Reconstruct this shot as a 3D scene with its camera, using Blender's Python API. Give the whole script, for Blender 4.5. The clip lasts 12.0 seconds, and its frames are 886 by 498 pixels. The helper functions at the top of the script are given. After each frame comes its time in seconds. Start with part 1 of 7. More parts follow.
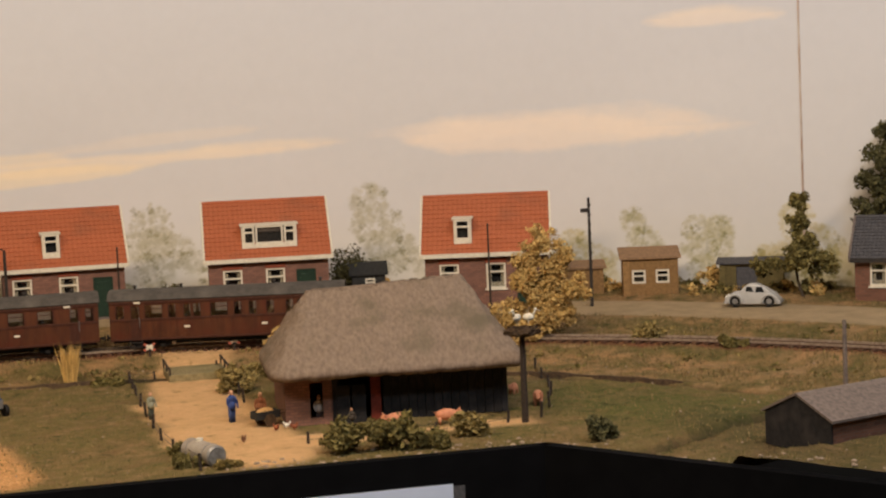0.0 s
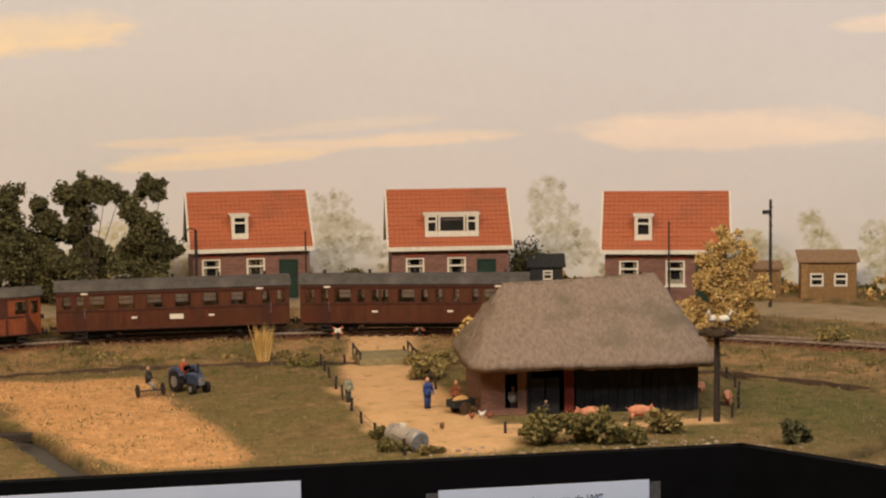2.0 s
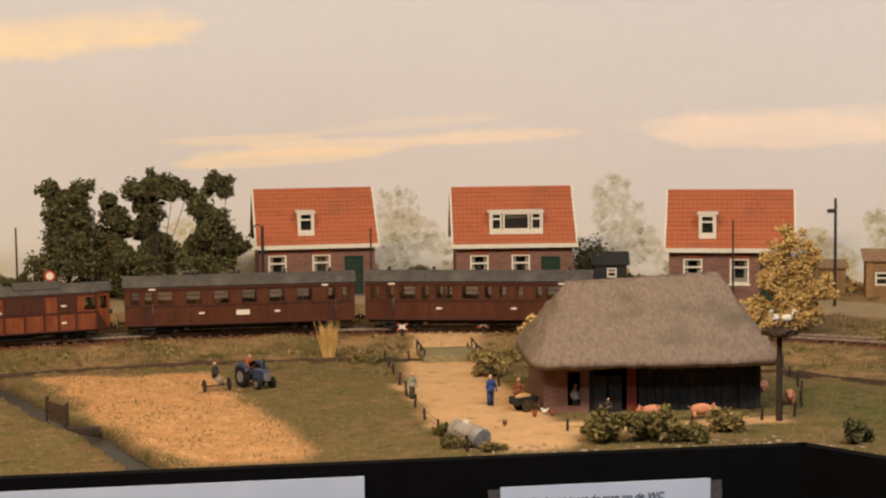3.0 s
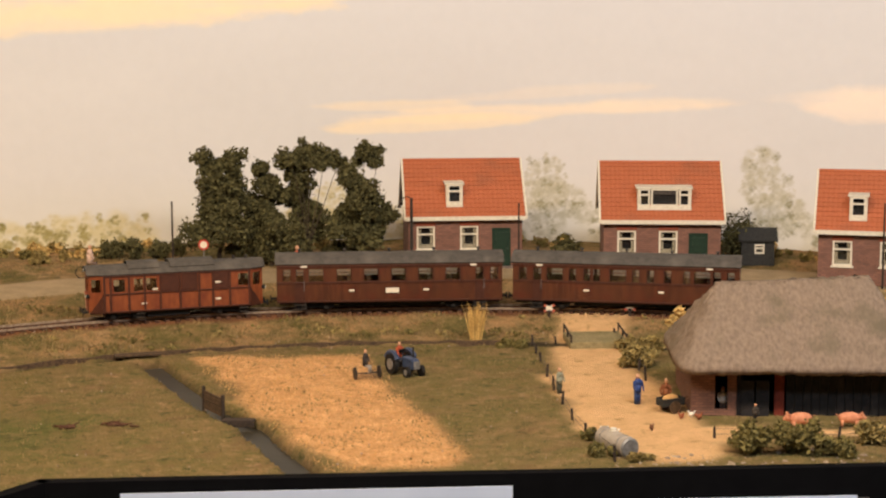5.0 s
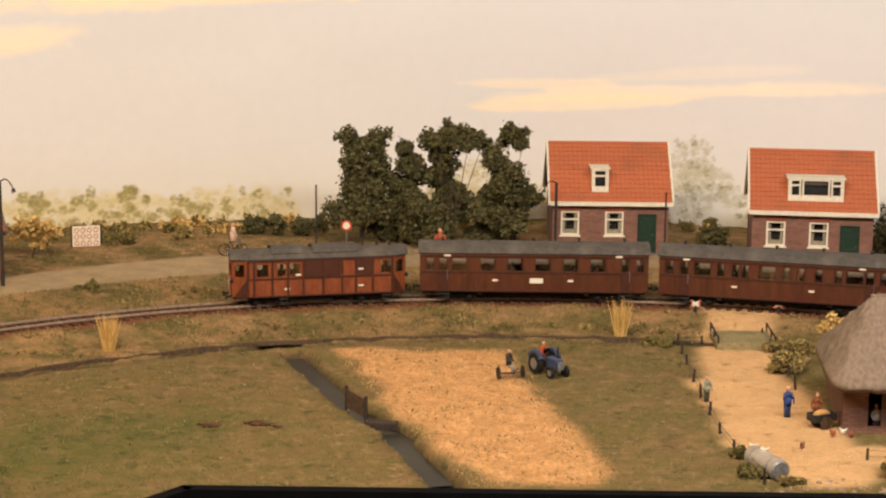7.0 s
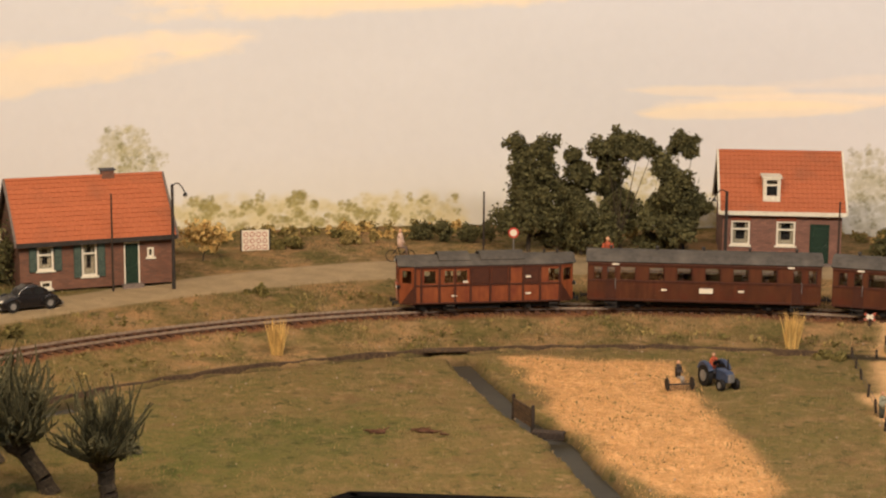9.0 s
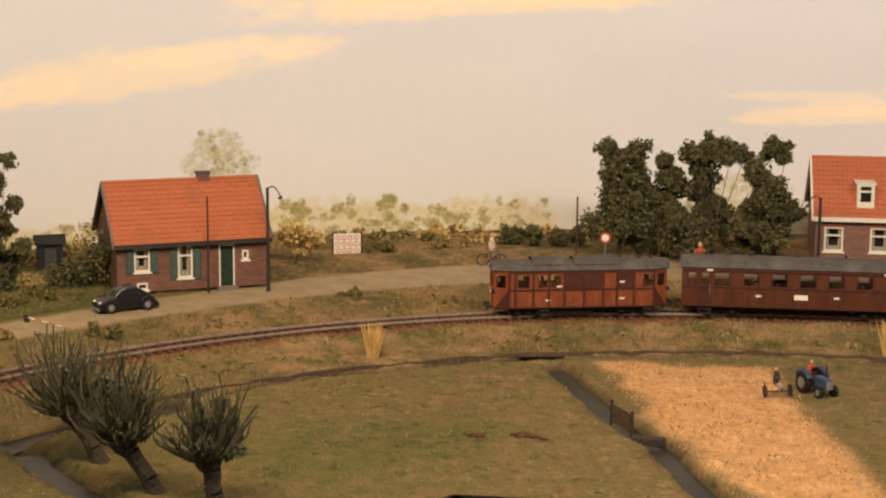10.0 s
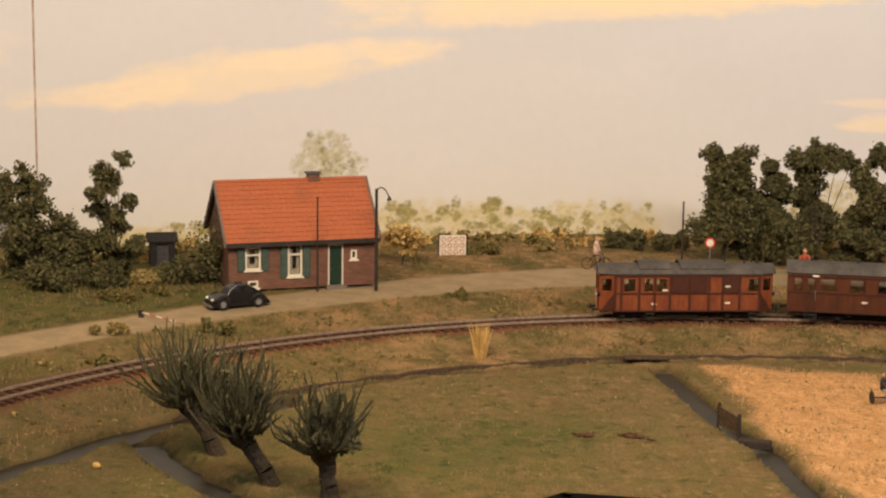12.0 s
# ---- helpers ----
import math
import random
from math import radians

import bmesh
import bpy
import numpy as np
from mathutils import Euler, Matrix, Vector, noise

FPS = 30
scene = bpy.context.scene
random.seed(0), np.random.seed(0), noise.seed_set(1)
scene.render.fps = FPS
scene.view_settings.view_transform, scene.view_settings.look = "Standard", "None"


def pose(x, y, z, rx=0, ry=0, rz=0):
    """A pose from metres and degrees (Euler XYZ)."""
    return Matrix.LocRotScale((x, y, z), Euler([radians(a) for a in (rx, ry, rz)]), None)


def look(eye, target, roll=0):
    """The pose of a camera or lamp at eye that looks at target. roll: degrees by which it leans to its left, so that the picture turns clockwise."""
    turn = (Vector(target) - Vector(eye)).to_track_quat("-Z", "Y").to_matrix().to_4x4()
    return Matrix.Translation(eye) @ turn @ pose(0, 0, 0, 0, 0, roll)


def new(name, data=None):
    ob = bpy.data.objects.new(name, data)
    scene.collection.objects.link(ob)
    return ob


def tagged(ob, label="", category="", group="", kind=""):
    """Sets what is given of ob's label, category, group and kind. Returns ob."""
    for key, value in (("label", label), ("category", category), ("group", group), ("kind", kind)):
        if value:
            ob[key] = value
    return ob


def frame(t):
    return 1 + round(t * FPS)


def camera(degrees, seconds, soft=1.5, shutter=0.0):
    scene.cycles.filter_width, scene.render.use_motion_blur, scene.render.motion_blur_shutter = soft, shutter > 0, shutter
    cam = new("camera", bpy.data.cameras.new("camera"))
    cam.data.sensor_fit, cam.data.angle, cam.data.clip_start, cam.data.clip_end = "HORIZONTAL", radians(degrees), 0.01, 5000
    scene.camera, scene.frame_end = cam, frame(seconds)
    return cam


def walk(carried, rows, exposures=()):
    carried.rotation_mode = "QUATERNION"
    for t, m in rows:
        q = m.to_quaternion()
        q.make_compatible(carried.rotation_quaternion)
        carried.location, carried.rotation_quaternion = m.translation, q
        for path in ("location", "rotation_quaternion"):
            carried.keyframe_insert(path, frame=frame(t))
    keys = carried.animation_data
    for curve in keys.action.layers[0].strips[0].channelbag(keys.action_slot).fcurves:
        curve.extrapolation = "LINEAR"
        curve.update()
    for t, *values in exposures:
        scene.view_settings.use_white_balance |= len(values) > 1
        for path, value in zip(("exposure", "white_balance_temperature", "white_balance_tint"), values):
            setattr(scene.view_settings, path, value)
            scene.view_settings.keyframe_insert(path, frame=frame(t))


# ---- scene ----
import itertools

# A model railway layout at about 1:45, seen from the public side.
cam = camera(27.0, 12.0, soft=2.2)
PATH = [
    (0, (0.0725, -0.9881, 0.2971), (0.4734, 0.9635, 0.1219), -2.55),
    (0.5, (0.0582, -0.9892, 0.3019), (0.4006, 0.9735, 0.1268), -1.96),
    (1, (0.0415, -0.9977, 0.3046), (0.3644, 0.9679, 0.1245), -1.54),
    (1.5, (0.0286, -1.0012, 0.3076), (0.3263, 0.9679, 0.1227), -1.27),
    (2, (0.0072, -1.0165, 0.3130), (0.2648, 0.9579, 0.1246), -0.75),
    (2.5, (0.0013, -1.0234, 0.3100), (0.2183, 0.9554, 0.1178), -0.91),
    (3, (0.0081, -1.0295, 0.3169), (0.1943, 0.9525, 0.1242), -0.70),
    (5, (-0.0032, -1.0344, 0.4043), (0.0318, 0.9440, 0.1132), -0.14),
    (5.5, (-0.0093, -1.0370, 0.4242), (-0.0156, 0.9414, 0.1313), -0.28),
    (6, (0.0000, -1.0177, 0.4455), (-0.0355, 0.9512, 0.0962), 0.53),
    (6.5, (0.0001, -0.9997, 0.4498), (-0.0571, 0.9625, 0.0671), 0.26),
    (7, (-0.0191, -0.9981, 0.4624), (-0.1262, 0.9663, 0.1020), 0.61),
    (9, (-0.0270, -0.9867, 0.4620), (-0.3085, 0.9613, 0.1065), 0.39),
    (9.5, (-0.0446, -0.9933, 0.4660), (-0.3595, 0.9498, 0.1121), 0.44),
    (10, (-0.0537, -0.9963, 0.4642), (-0.4100, 0.9398, 0.1115), 0.40),
    (10.5, (-0.0601, -0.9987, 0.4634), (-0.4467, 0.9314, 0.1098), 0.69),
    (11, (-0.0679, -1.0076, 0.4647), (-0.4865, 0.9156, 0.1096), 0.69),
    (11.5, (-0.0677, -1.0179, 0.4660), (-0.5073, 0.9010, 0.1130), 0.65),
    (12, (-0.0676, -1.0250, 0.4648), (-0.5200, 0.8918, 0.1164), 0.70),
    ]
walk(cam, [(t, look(e, g, r)) for t, e, g, r in PATH],
     exposures=[(0.0, -0.30), (1.5, -0.19), (3.0, -0.08), (5.0, 0.12), (7.0, 0.2), (9.0, 0.1), (12.0, 0.02)])

# ---- light: the layout's own lamps over its front, and the dim hall ----
world = bpy.data.worlds.new("hall")
scene.world = world
world.use_nodes = True
world.node_tree.nodes["Background"].inputs[0].default_value = (0.9, 0.86, 0.8, 1)
world.node_tree.nodes["Background"].inputs[1].default_value = 0.22


def area_lamp(name, x, y, z, target, sx, sy, power, colour):
    data = bpy.data.lights.new(name, "AREA")
    data.shape, data.size, data.size_y = "RECTANGLE", sx, sy
    data.energy, data.color = power, colour
    ob = new(name, data)
    ob.matrix_world = look((x, y, z), target)
    return ob


area_lamp("layout_lamp_left", -0.75, -0.05, 1.05, (-0.60, 1.5, 0.28), 0.7, 0.12, 14.5, (1.0, 0.72, 0.45))
area_lamp("layout_lamp_middle", 0.0, -0.05, 1.1, (0.0, 1.5, 0.15), 0.7, 0.12, 14.0, (1.0, 0.77, 0.52))
area_lamp("layout_lamp_right", 0.8, -0.05, 1.05, (0.7, 1.5, 0.25), 0.6, 0.12, 10.5, (1.0, 0.91, 0.88))
# the hall's own tubes, on its ceiling behind the public
area_lamp("hall_lamp", 0.0, -2.0, 2.3, (0.0, -1.2, -0.5), 3.0, 0.4, 41.0, (0.78, 0.90, 1.0))

# ---- helpers for shapes ----
CX, CY = 0.0, 0.2          # the middle that track, road and fields curve round
BX, BY, BR = -0.05, 0.2, 1.45   # the backdrop's arc


def polar(deg, r):
    a = radians(deg)
    return CX + r * math.sin(a), CY + r * math.cos(a)


def track_r(deg):
    return 0.94 + 0.09 * (max(0.0, deg + 10) / 65) ** 2


def box(bm, x, y, z, sx, sy, sz, m=None):
    """A box with its centre at x, y and its foot at z."""
    vs = []
    for dz in (0, 1):
        for dx, dy in ((-1, -1), (1, -1), (1, 1), (-1, 1)):
            v = Vector((x + dx * sx / 2, y + dy * sy / 2, z + dz * sz))
            vs.append(bm.verts.new(m @ v if m else v))
    for q in ((3, 2, 1, 0), (4, 5, 6, 7), (0, 1, 5, 4), (1, 2, 6, 5), (2, 3, 7, 6), (3, 0, 4, 7)):
        bm.faces.new([vs[i] for i in q])
    return bm


def rod(bm, a, b, r0, r1=None, n=8):
    """A round bar from a to b, tapering from r0 to r1."""
    a, b = Vector(a), Vector(b)
    r1 = r0 if r1 is None else r1
    w = (b - a).normalized()
    u = w.orthogonal().normalized()
    v = w.cross(u)
    ra, rb = [], []
    for i in range(n):
        k = 2 * math.pi * i / n
        d = u * math.cos(k) + v * math.sin(k)
        ra.append(bm.verts.new(a + d * r0))
        rb.append(bm.verts.new(b + d * r1))
    for i in range(n):
        bm.faces.new((ra[i], ra[(i + 1) % n], rb[(i + 1) % n], rb[i]))
    bm.faces.new(ra[::-1])
    bm.faces.new(rb)
    return bm


def extrude(bm, outline, axis, lo, hi):
    """A closed outline (pairs) drawn out along an axis, x, y or z, from lo to hi."""
    def at(p, k):
        if axis == "x":
            return (k, p[0], p[1])
        if axis == "y":
            return (p[0], k, p[1])
        return (p[0], p[1], k)
    a = [bm.verts.new(at(p, lo)) for p in outline]
    b = [bm.verts.new(at(p, hi)) for p in outline]
    n = len(a)
    for i in range(n):
        bm.faces.new((a[i], a[(i + 1) % n], b[(i + 1) % n], b[i]))
    bm.faces.new(a[::-1])
    bm.faces.new(b)
    return bm


def ball(bm, c, rx, ry, rz, seg=8, rings=6):
    m = Matrix.Translation(c) @ Matrix.Diagonal((rx, ry, rz, 1))
    bmesh.ops.create_uvsphere(bm, u_segments=seg, v_segments=rings, radius=1, matrix=m)
    return bm


def mesh_of(bm, name, material, smooth=False, bevel=0.0):
    bmesh.ops.recalc_face_normals(bm, faces=bm.faces)
    if bevel:
        bmesh.ops.bevel(bm, geom=bm.edges[:] , offset=bevel, segments=1, affect="EDGES", clamp_overlap=True)
    me = bpy.data.meshes.new(name)
    bm.to_mesh(me)
    bm.free()
    if smooth:
        for p in me.polygons:
            p.use_smooth = True
    me.materials.append(material)
    return me


def part(name, bm, material, parent, label="", smooth=False, bevel=0.0):
    ob = new(name, mesh_of(bm, name, material, smooth, bevel))
    ob.parent = parent
    return tagged(ob, label)


def thing(name, m, label, category, group="", kind=""):
    ob = new(name)
    ob.empty_display_size = 0.01
    ob.matrix_basis = m
    return tagged(ob, label, category, group, kind)


def whole(name, bm, material, m, label, category, group="", kind="", smooth=False, bevel=0.0):
    """A thing that is one plain mesh."""
    ob = new(name, mesh_of(bm, name, material, smooth, bevel))
    ob.matrix_basis = m
    return tagged(ob, label, category, group, kind)


# ---- materials ----
def lin(c):
    """Linear colour from 0-255 values."""
    return tuple(((v / 255) / 12.92 if v / 255 <= 0.04045 else ((v / 255 + 0.055) / 1.055) ** 2.4) for v in c) + (1,)


def surface(name, c1, c2, scale=300, rough=0.8, bump=0.2, bscale=None, metal=0.0, c3=None, scale3=30, spread=0.0, spec=0.3, stretch=(1, 1, 1)):
    """A painted or natural surface: two colours in grain, a third in broad stains, fine relief."""
    m = bpy.data.materials.new(name)
    m.use_nodes = True
    n, l = m.node_tree.nodes, m.node_tree.links
    b = n["Principled BSDF"]
    b.inputs["Roughness"].default_value, b.inputs["Metallic"].default_value = rough, metal
    b.inputs["Specular IOR Level"].default_value = spec
    tc, mp = n.new("ShaderNodeTexCoord"), n.new("ShaderNodeMapping")
    mp.inputs["Scale"].default_value = stretch
    l.new(tc.outputs["Object"], mp.inputs["Vector"])
    no = n.new("ShaderNodeTexNoise")
    no.inputs["Scale"].default_value, no.inputs["Detail"].default_value = scale, 4
    l.new(mp.outputs[0], no.inputs["Vector"])
    ramp = n.new("ShaderNodeMapRange")
    ramp.inputs[1].default_value, ramp.inputs[2].default_value = 0.35, 0.65
    l.new(no.outputs["Fac"], ramp.inputs[0])
    mix = n.new("ShaderNodeMix")
    mix.data_type = "RGBA"
    l.new(ramp.outputs[0], mix.inputs[0])
    mix.inputs[6].default_value, mix.inputs[7].default_value = c1, c2
    out = mix.outputs[2]
    if c3:
        n3 = n.new("ShaderNodeTexNoise")
        n3.inputs["Scale"].default_value, n3.inputs["Detail"].default_value = scale3, 3
        l.new(tc.outputs["Object"], n3.inputs["Vector"])
        r3 = n.new("ShaderNodeMapRange")
        r3.inputs[1].default_value, r3.inputs[2].default_value = 0.5, 0.72
        l.new(n3.outputs["Fac"], r3.inputs[0])
        m3 = n.new("ShaderNodeMix")
        m3.data_type = "RGBA"
        l.new(r3.outputs[0], m3.inputs[0])
        l.new(out, m3.inputs[6])
        m3.inputs[7].default_value = c3
        out = m3.outputs[2]
    if spread:
        oi, hs, mr = n.new("ShaderNodeObjectInfo"), n.new("ShaderNodeHueSaturation"), n.new("ShaderNodeMapRange")
        l.new(oi.outputs["Random"], mr.inputs[0])
        mr.inputs[3].default_value, mr.inputs[4].default_value = 1 - spread, 1 + spread
        l.new(mr.outputs[0], hs.inputs["Value"])
        l.new(out, hs.inputs["Color"])
        out = hs.outputs[0]
    l.new(out, b.inputs["Base Color"])
    if bump:
        bu, nb = n.new("ShaderNodeBump"), n.new("ShaderNodeTexNoise")
        nb.inputs["Scale"].default_value, nb.inputs["Detail"].default_value = bscale or scale, 3
        l.new(mp.outputs[0], nb.inputs["Vector"])
        bu.inputs["Strength"].default_value, bu.inputs["Distance"].default_value = bump, 0.002
        l.new(nb.outputs["Fac"], bu.inputs["Height"])
        l.new(bu.outputs[0], b.inputs["Normal"])
    return m


def island(m, amount=0.25):
    """Vary a material piece by piece of one joined mesh."""
    n, l = m.node_tree.nodes, m.node_tree.links
    b = n["Principled BSDF"]
    src = b.inputs["Base Color"].links[0].from_socket
    ge, hs, mr = n.new("ShaderNodeNewGeometry"), n.new("ShaderNodeHueSaturation"), n.new("ShaderNodeMapRange")
    l.new(ge.outputs["Random Per Island"], mr.inputs[0])
    mr.inputs[3].default_value, mr.inputs[4].default_value = 1 - amount, 1 + amount
    l.new(mr.outputs[0], hs.inputs["Value"])
    l.new(src, hs.inputs["Color"])
    l.new(hs.outputs[0], b.inputs["Base Color"])
    return m


M = {}
M["white"] = surface("white_paint", lin((225, 218, 200)), lin((205, 196, 178)), 400, 0.6, 0.1)
M["brick"] = surface("brick", lin((142, 84, 72)), lin((120, 70, 62)), 700, 0.85, 0.2, spread=0.13)
M["brick_red"] = surface("brick_red", lin((150, 80, 58)), lin((124, 64, 48)), 700, 0.85, 0.2, spread=0.13)
M["tile"] = surface("roof_tile", lin((180, 104, 70)), lin((166, 94, 63)), 500, 0.8, 0.2, c3=lin((150, 92, 66)), scale3=18, spread=0.05)
M["green"] = surface("green_paint", lin((34, 56, 42)), lin((26, 44, 34)), 300, 0.5, 0.1)
M["shutter"] = surface("blue_green_shutter", lin((74, 88, 78)), lin((60, 74, 68)), 300, 0.6, 0.1)
# near-black that puts the shade of enclosed interiors into a colour
M["dark"] = surface("interior_shade", lin((40, 38, 38)), lin((28, 27, 28)), 200, 0.6, 0)
M["curtain"] = surface("net_curtain", lin((205, 190, 165)), lin((185, 170, 145)), 300, 0.9, 0.1)
M["train"] = surface("varnished_teak", lin((88, 49, 29)), lin((72, 39, 24)), 220, 0.42, 0.1, c3=lin((84, 38, 24)), scale3=40, spec=0.45, stretch=(1, 1, 0.25))
M["train_dark"] = surface("dark_red_panel", lin((74, 40, 28)), lin((62, 33, 24)), 220, 0.45, 0.1, spec=0.45)
M["train_roof"] = surface("train_roof", lin((84, 79, 74)), lin((70, 66, 62)), 200, 0.8, 0.15, c3=lin((98, 92, 85)), scale3=30)
M["black"] = surface("black_underframe", lin((34, 31, 29)), lin((24, 22, 21)), 400, 0.7, 0.1)
M["tar"] = surface("tarred_board", lin((42, 40, 41)), lin((30, 29, 31)), 260, 0.75, 0.25, c3=lin((54, 50, 50)), scale3=60, spread=0.2)
M["thatch"] = surface("thatch", lin((132, 115, 100)), lin((112, 97, 84)), 330, 0.95, 1.0, 130, c3=lin((100, 90, 74)), scale3=26, stretch=(1, 0.55, 0.55))
M["wood"] = surface("weathered_wood", lin((96, 76, 56)), lin((66, 52, 40)), 300, 0.85, 0.3, spread=0.15)
M["post"] = surface("dark_post", lin((66, 54, 46)), lin((44, 37, 32)), 400, 0.85, 0.3)
M["rail"] = surface("rail_steel", lin((176, 158, 138)), lin((138, 118, 100)), 300, 0.4, 0.05, metal=0.35)
M["sleeper"] = surface("sleeper_wood", lin((92, 62, 44)), lin((66, 44, 34)), 400, 0.9, 0.3, spread=0.2)
M["fascia"] = surface("black_fascia", lin((12, 12, 14)), lin((8, 8, 10)), 60, 0.9, 0.1, spec=0.08)
M["paper"] = surface("paper", lin((206, 216, 238)), lin((198, 209, 232)), 20, 0.7, 0.02)
M["ink"] = surface("ink", lin((30, 30, 34)), lin((24, 24, 28)), 100, 0.7, 0)
M["metal"] = surface("grey_metal", lin((150, 148, 146)), lin((120, 118, 116)), 200, 0.45, 0.1, metal=0.4)
M["steel"] = surface("dark_steel", lin((58, 52, 48)), lin((42, 38, 36)), 300, 0.6, 0.1)
M["lamp_glass"] = surface("lamp_globe", lin((240, 236, 225)), lin((232, 228, 215)), 100, 0.3, 0)
M["roof_grey"] = surface("grey_roof", lin((126, 112, 104)), lin((100, 90, 84)), 300, 0.85, 0.3)
M["slate"] = surface("slate", lin((86, 84, 86)), lin((68, 67, 70)), 300, 0.8, 0.3)


def glass_material(name, tint, rough=0.06):
    """Thin clear pane: mostly see-through, with a little gloss."""
    m = bpy.data.materials.new(name)
    m.use_nodes = True
    n, l = m.node_tree.nodes, m.node_tree.links
    tr, gl, mx = n.new("ShaderNodeBsdfTransparent"), n.new("ShaderNodeBsdfGlossy"), n.new("ShaderNodeMixShader")
    tr.inputs["Color"].default_value = tint
    gl.inputs["Roughness"].default_value = rough
    mx.inputs[0].default_value = 0.09
    l.new(tr.outputs[0], mx.inputs[1])
    l.new(gl.outputs[0], mx.inputs[2])
    l.new(mx.outputs[0], n["Material Output"].inputs["Surface"])
    return m


M["glass"] = glass_material("window_glass", (0.8, 0.82, 0.82, 1))


def foliage(name, c1, c2, amount=0.4, c3=None, scale3=30):
    return island(surface(name, lin(c1), lin(c2), 500, 0.85, 0.2, c3=lin(c3) if c3 else None, scale3=scale3), amount)


M["leaf_dark"] = foliage("dark_foliage", (102, 96, 60), (72, 70, 44))
M["leaf_olive"] = foliage("olive_foliage", (130, 116, 66), (98, 90, 50))
M["leaf_gold"] = foliage("golden_foliage", (216, 182, 116), (180, 150, 90), 0.25)
M["leaf_light"] = foliage("pale_foliage", (158, 136, 84), (126, 112, 66))
M["straw"] = foliage("dry_reed", (214, 176, 104), (180, 144, 84), 0.3)
M["bark"] = surface("bark", lin((78, 66, 52)), lin((52, 44, 35)), 400, 0.9, 0.6)
M["willow_twig"] = foliage("willow_twigs", (104, 98, 70), (74, 70, 48), 0.3)


# ---- backdrop: a painted board on an arc ----
def backdrop_material():
    m = bpy.data.materials.new("painted_sky")
    m.use_nodes = True
    n, l = m.node_tree.nodes, m.node_tree.links
    b = n["Principled BSDF"]
    b.inputs["Roughness"].default_value, b.inputs["Specular IOR Level"].default_value = 0.9, 0.1
    at = n.new("ShaderNodeAttribute")
    at.attribute_name = "paint"
    tc, no = n.new("ShaderNodeTexCoord"), n.new("ShaderNodeTexNoise")
    no.inputs["Scale"].default_value, no.inputs["Detail"].default_value = 60, 4
    l.new(tc.outputs["Object"], no.inputs["Vector"])
    mr, hs = n.new("ShaderNodeMapRange"), n.new("ShaderNodeHueSaturation")
    mr.inputs[3].default_value, mr.inputs[4].default_value = 0.97, 1.03
    l.new(no.outputs["Fac"], mr.inputs[0])
    l.new(mr.outputs[0], hs.inputs["Value"])
    l.new(at.outputs["Color"], hs.inputs["Color"])
    l.new(hs.outputs[0], b.inputs["Base Color"])
    return m


# clouds: middle angle, middle height, half width in degrees, half height, lean, strength, yellowness
CLOUDS = [
    (33.2, 0.232, 9.0, 0.026, 0.0, 1.0, 0.1), (38.5, 0.234, 5.0, 0.016, 0.0, 0.6, 0.1), (26.0, 0.236, 4.0, 0.012, 0.0, 0.5, 0.1),
    (41.8, 0.372, 3.4, 0.012, 0.0, 0.8, 0.2),
    (8.0, 0.213, 10.0, 0.010, 0.0012, 0.8, 0.5), (3.0, 0.196, 7.0, 0.010, 0.0014, 1.0, 0.85), (1.0, 0.220, 5.0, 0.008, 0.0, 0.7, 0.7),
    (10.5, 0.242, 6.0, 0.009, 0.002, 0.35, 0.4), (14.0, 0.222, 6.0, 0.010, 0.001, 0.5, 0.4),
    (-16.5, 0.352, 12.5, 0.024, 0.0015, 1.0, 0.9), (-10.0, 0.375, 9.0, 0.030, 0.002, 0.9, 0.9), (-24.0, 0.362, 7.0, 0.026, 0.0, 0.8, 0.8),
    (-37.0, 0.255, 9.5, 0.030, 0.0025, 1.0, 0.8), (-31.0, 0.285, 6.0, 0.016, 0.002, 0.8, 0.6), (-44.0, 0.238, 5.0, 0.018, 0.001, 0.8, 0.7),
    (-55.0, 0.30, 6.0, 0.03, 0.0, 0.6, 0.6),
]


def soft_noise(x, y, seed, octaves=4):
    """Smooth lattice noise over arrays, about -1 to 1."""
    table = np.random.default_rng(seed).random((64, 64)) * 2 - 1
    out, amp, f = 0.0, 0.6, 1.0
    for _ in range(octaves):
        u, v = x * f, y * f
        i, j = np.floor(u).astype(int), np.floor(v).astype(int)
        p, q = u - i, v - j
        p, q = p * p * (3 - 2 * p), q * q * (3 - 2 * q)
        i0, i1, j0, j1 = i % 64, (i + 1) % 64, j % 64, (j + 1) % 64
        out = out + amp * ((table[i0, j0] * (1 - p) + table[i1, j0] * p) * (1 - q) + (table[i0, j1] * (1 - p) + table[i1, j1] * p) * q)
        amp, f = amp * 0.55, f * 2.03
    return out


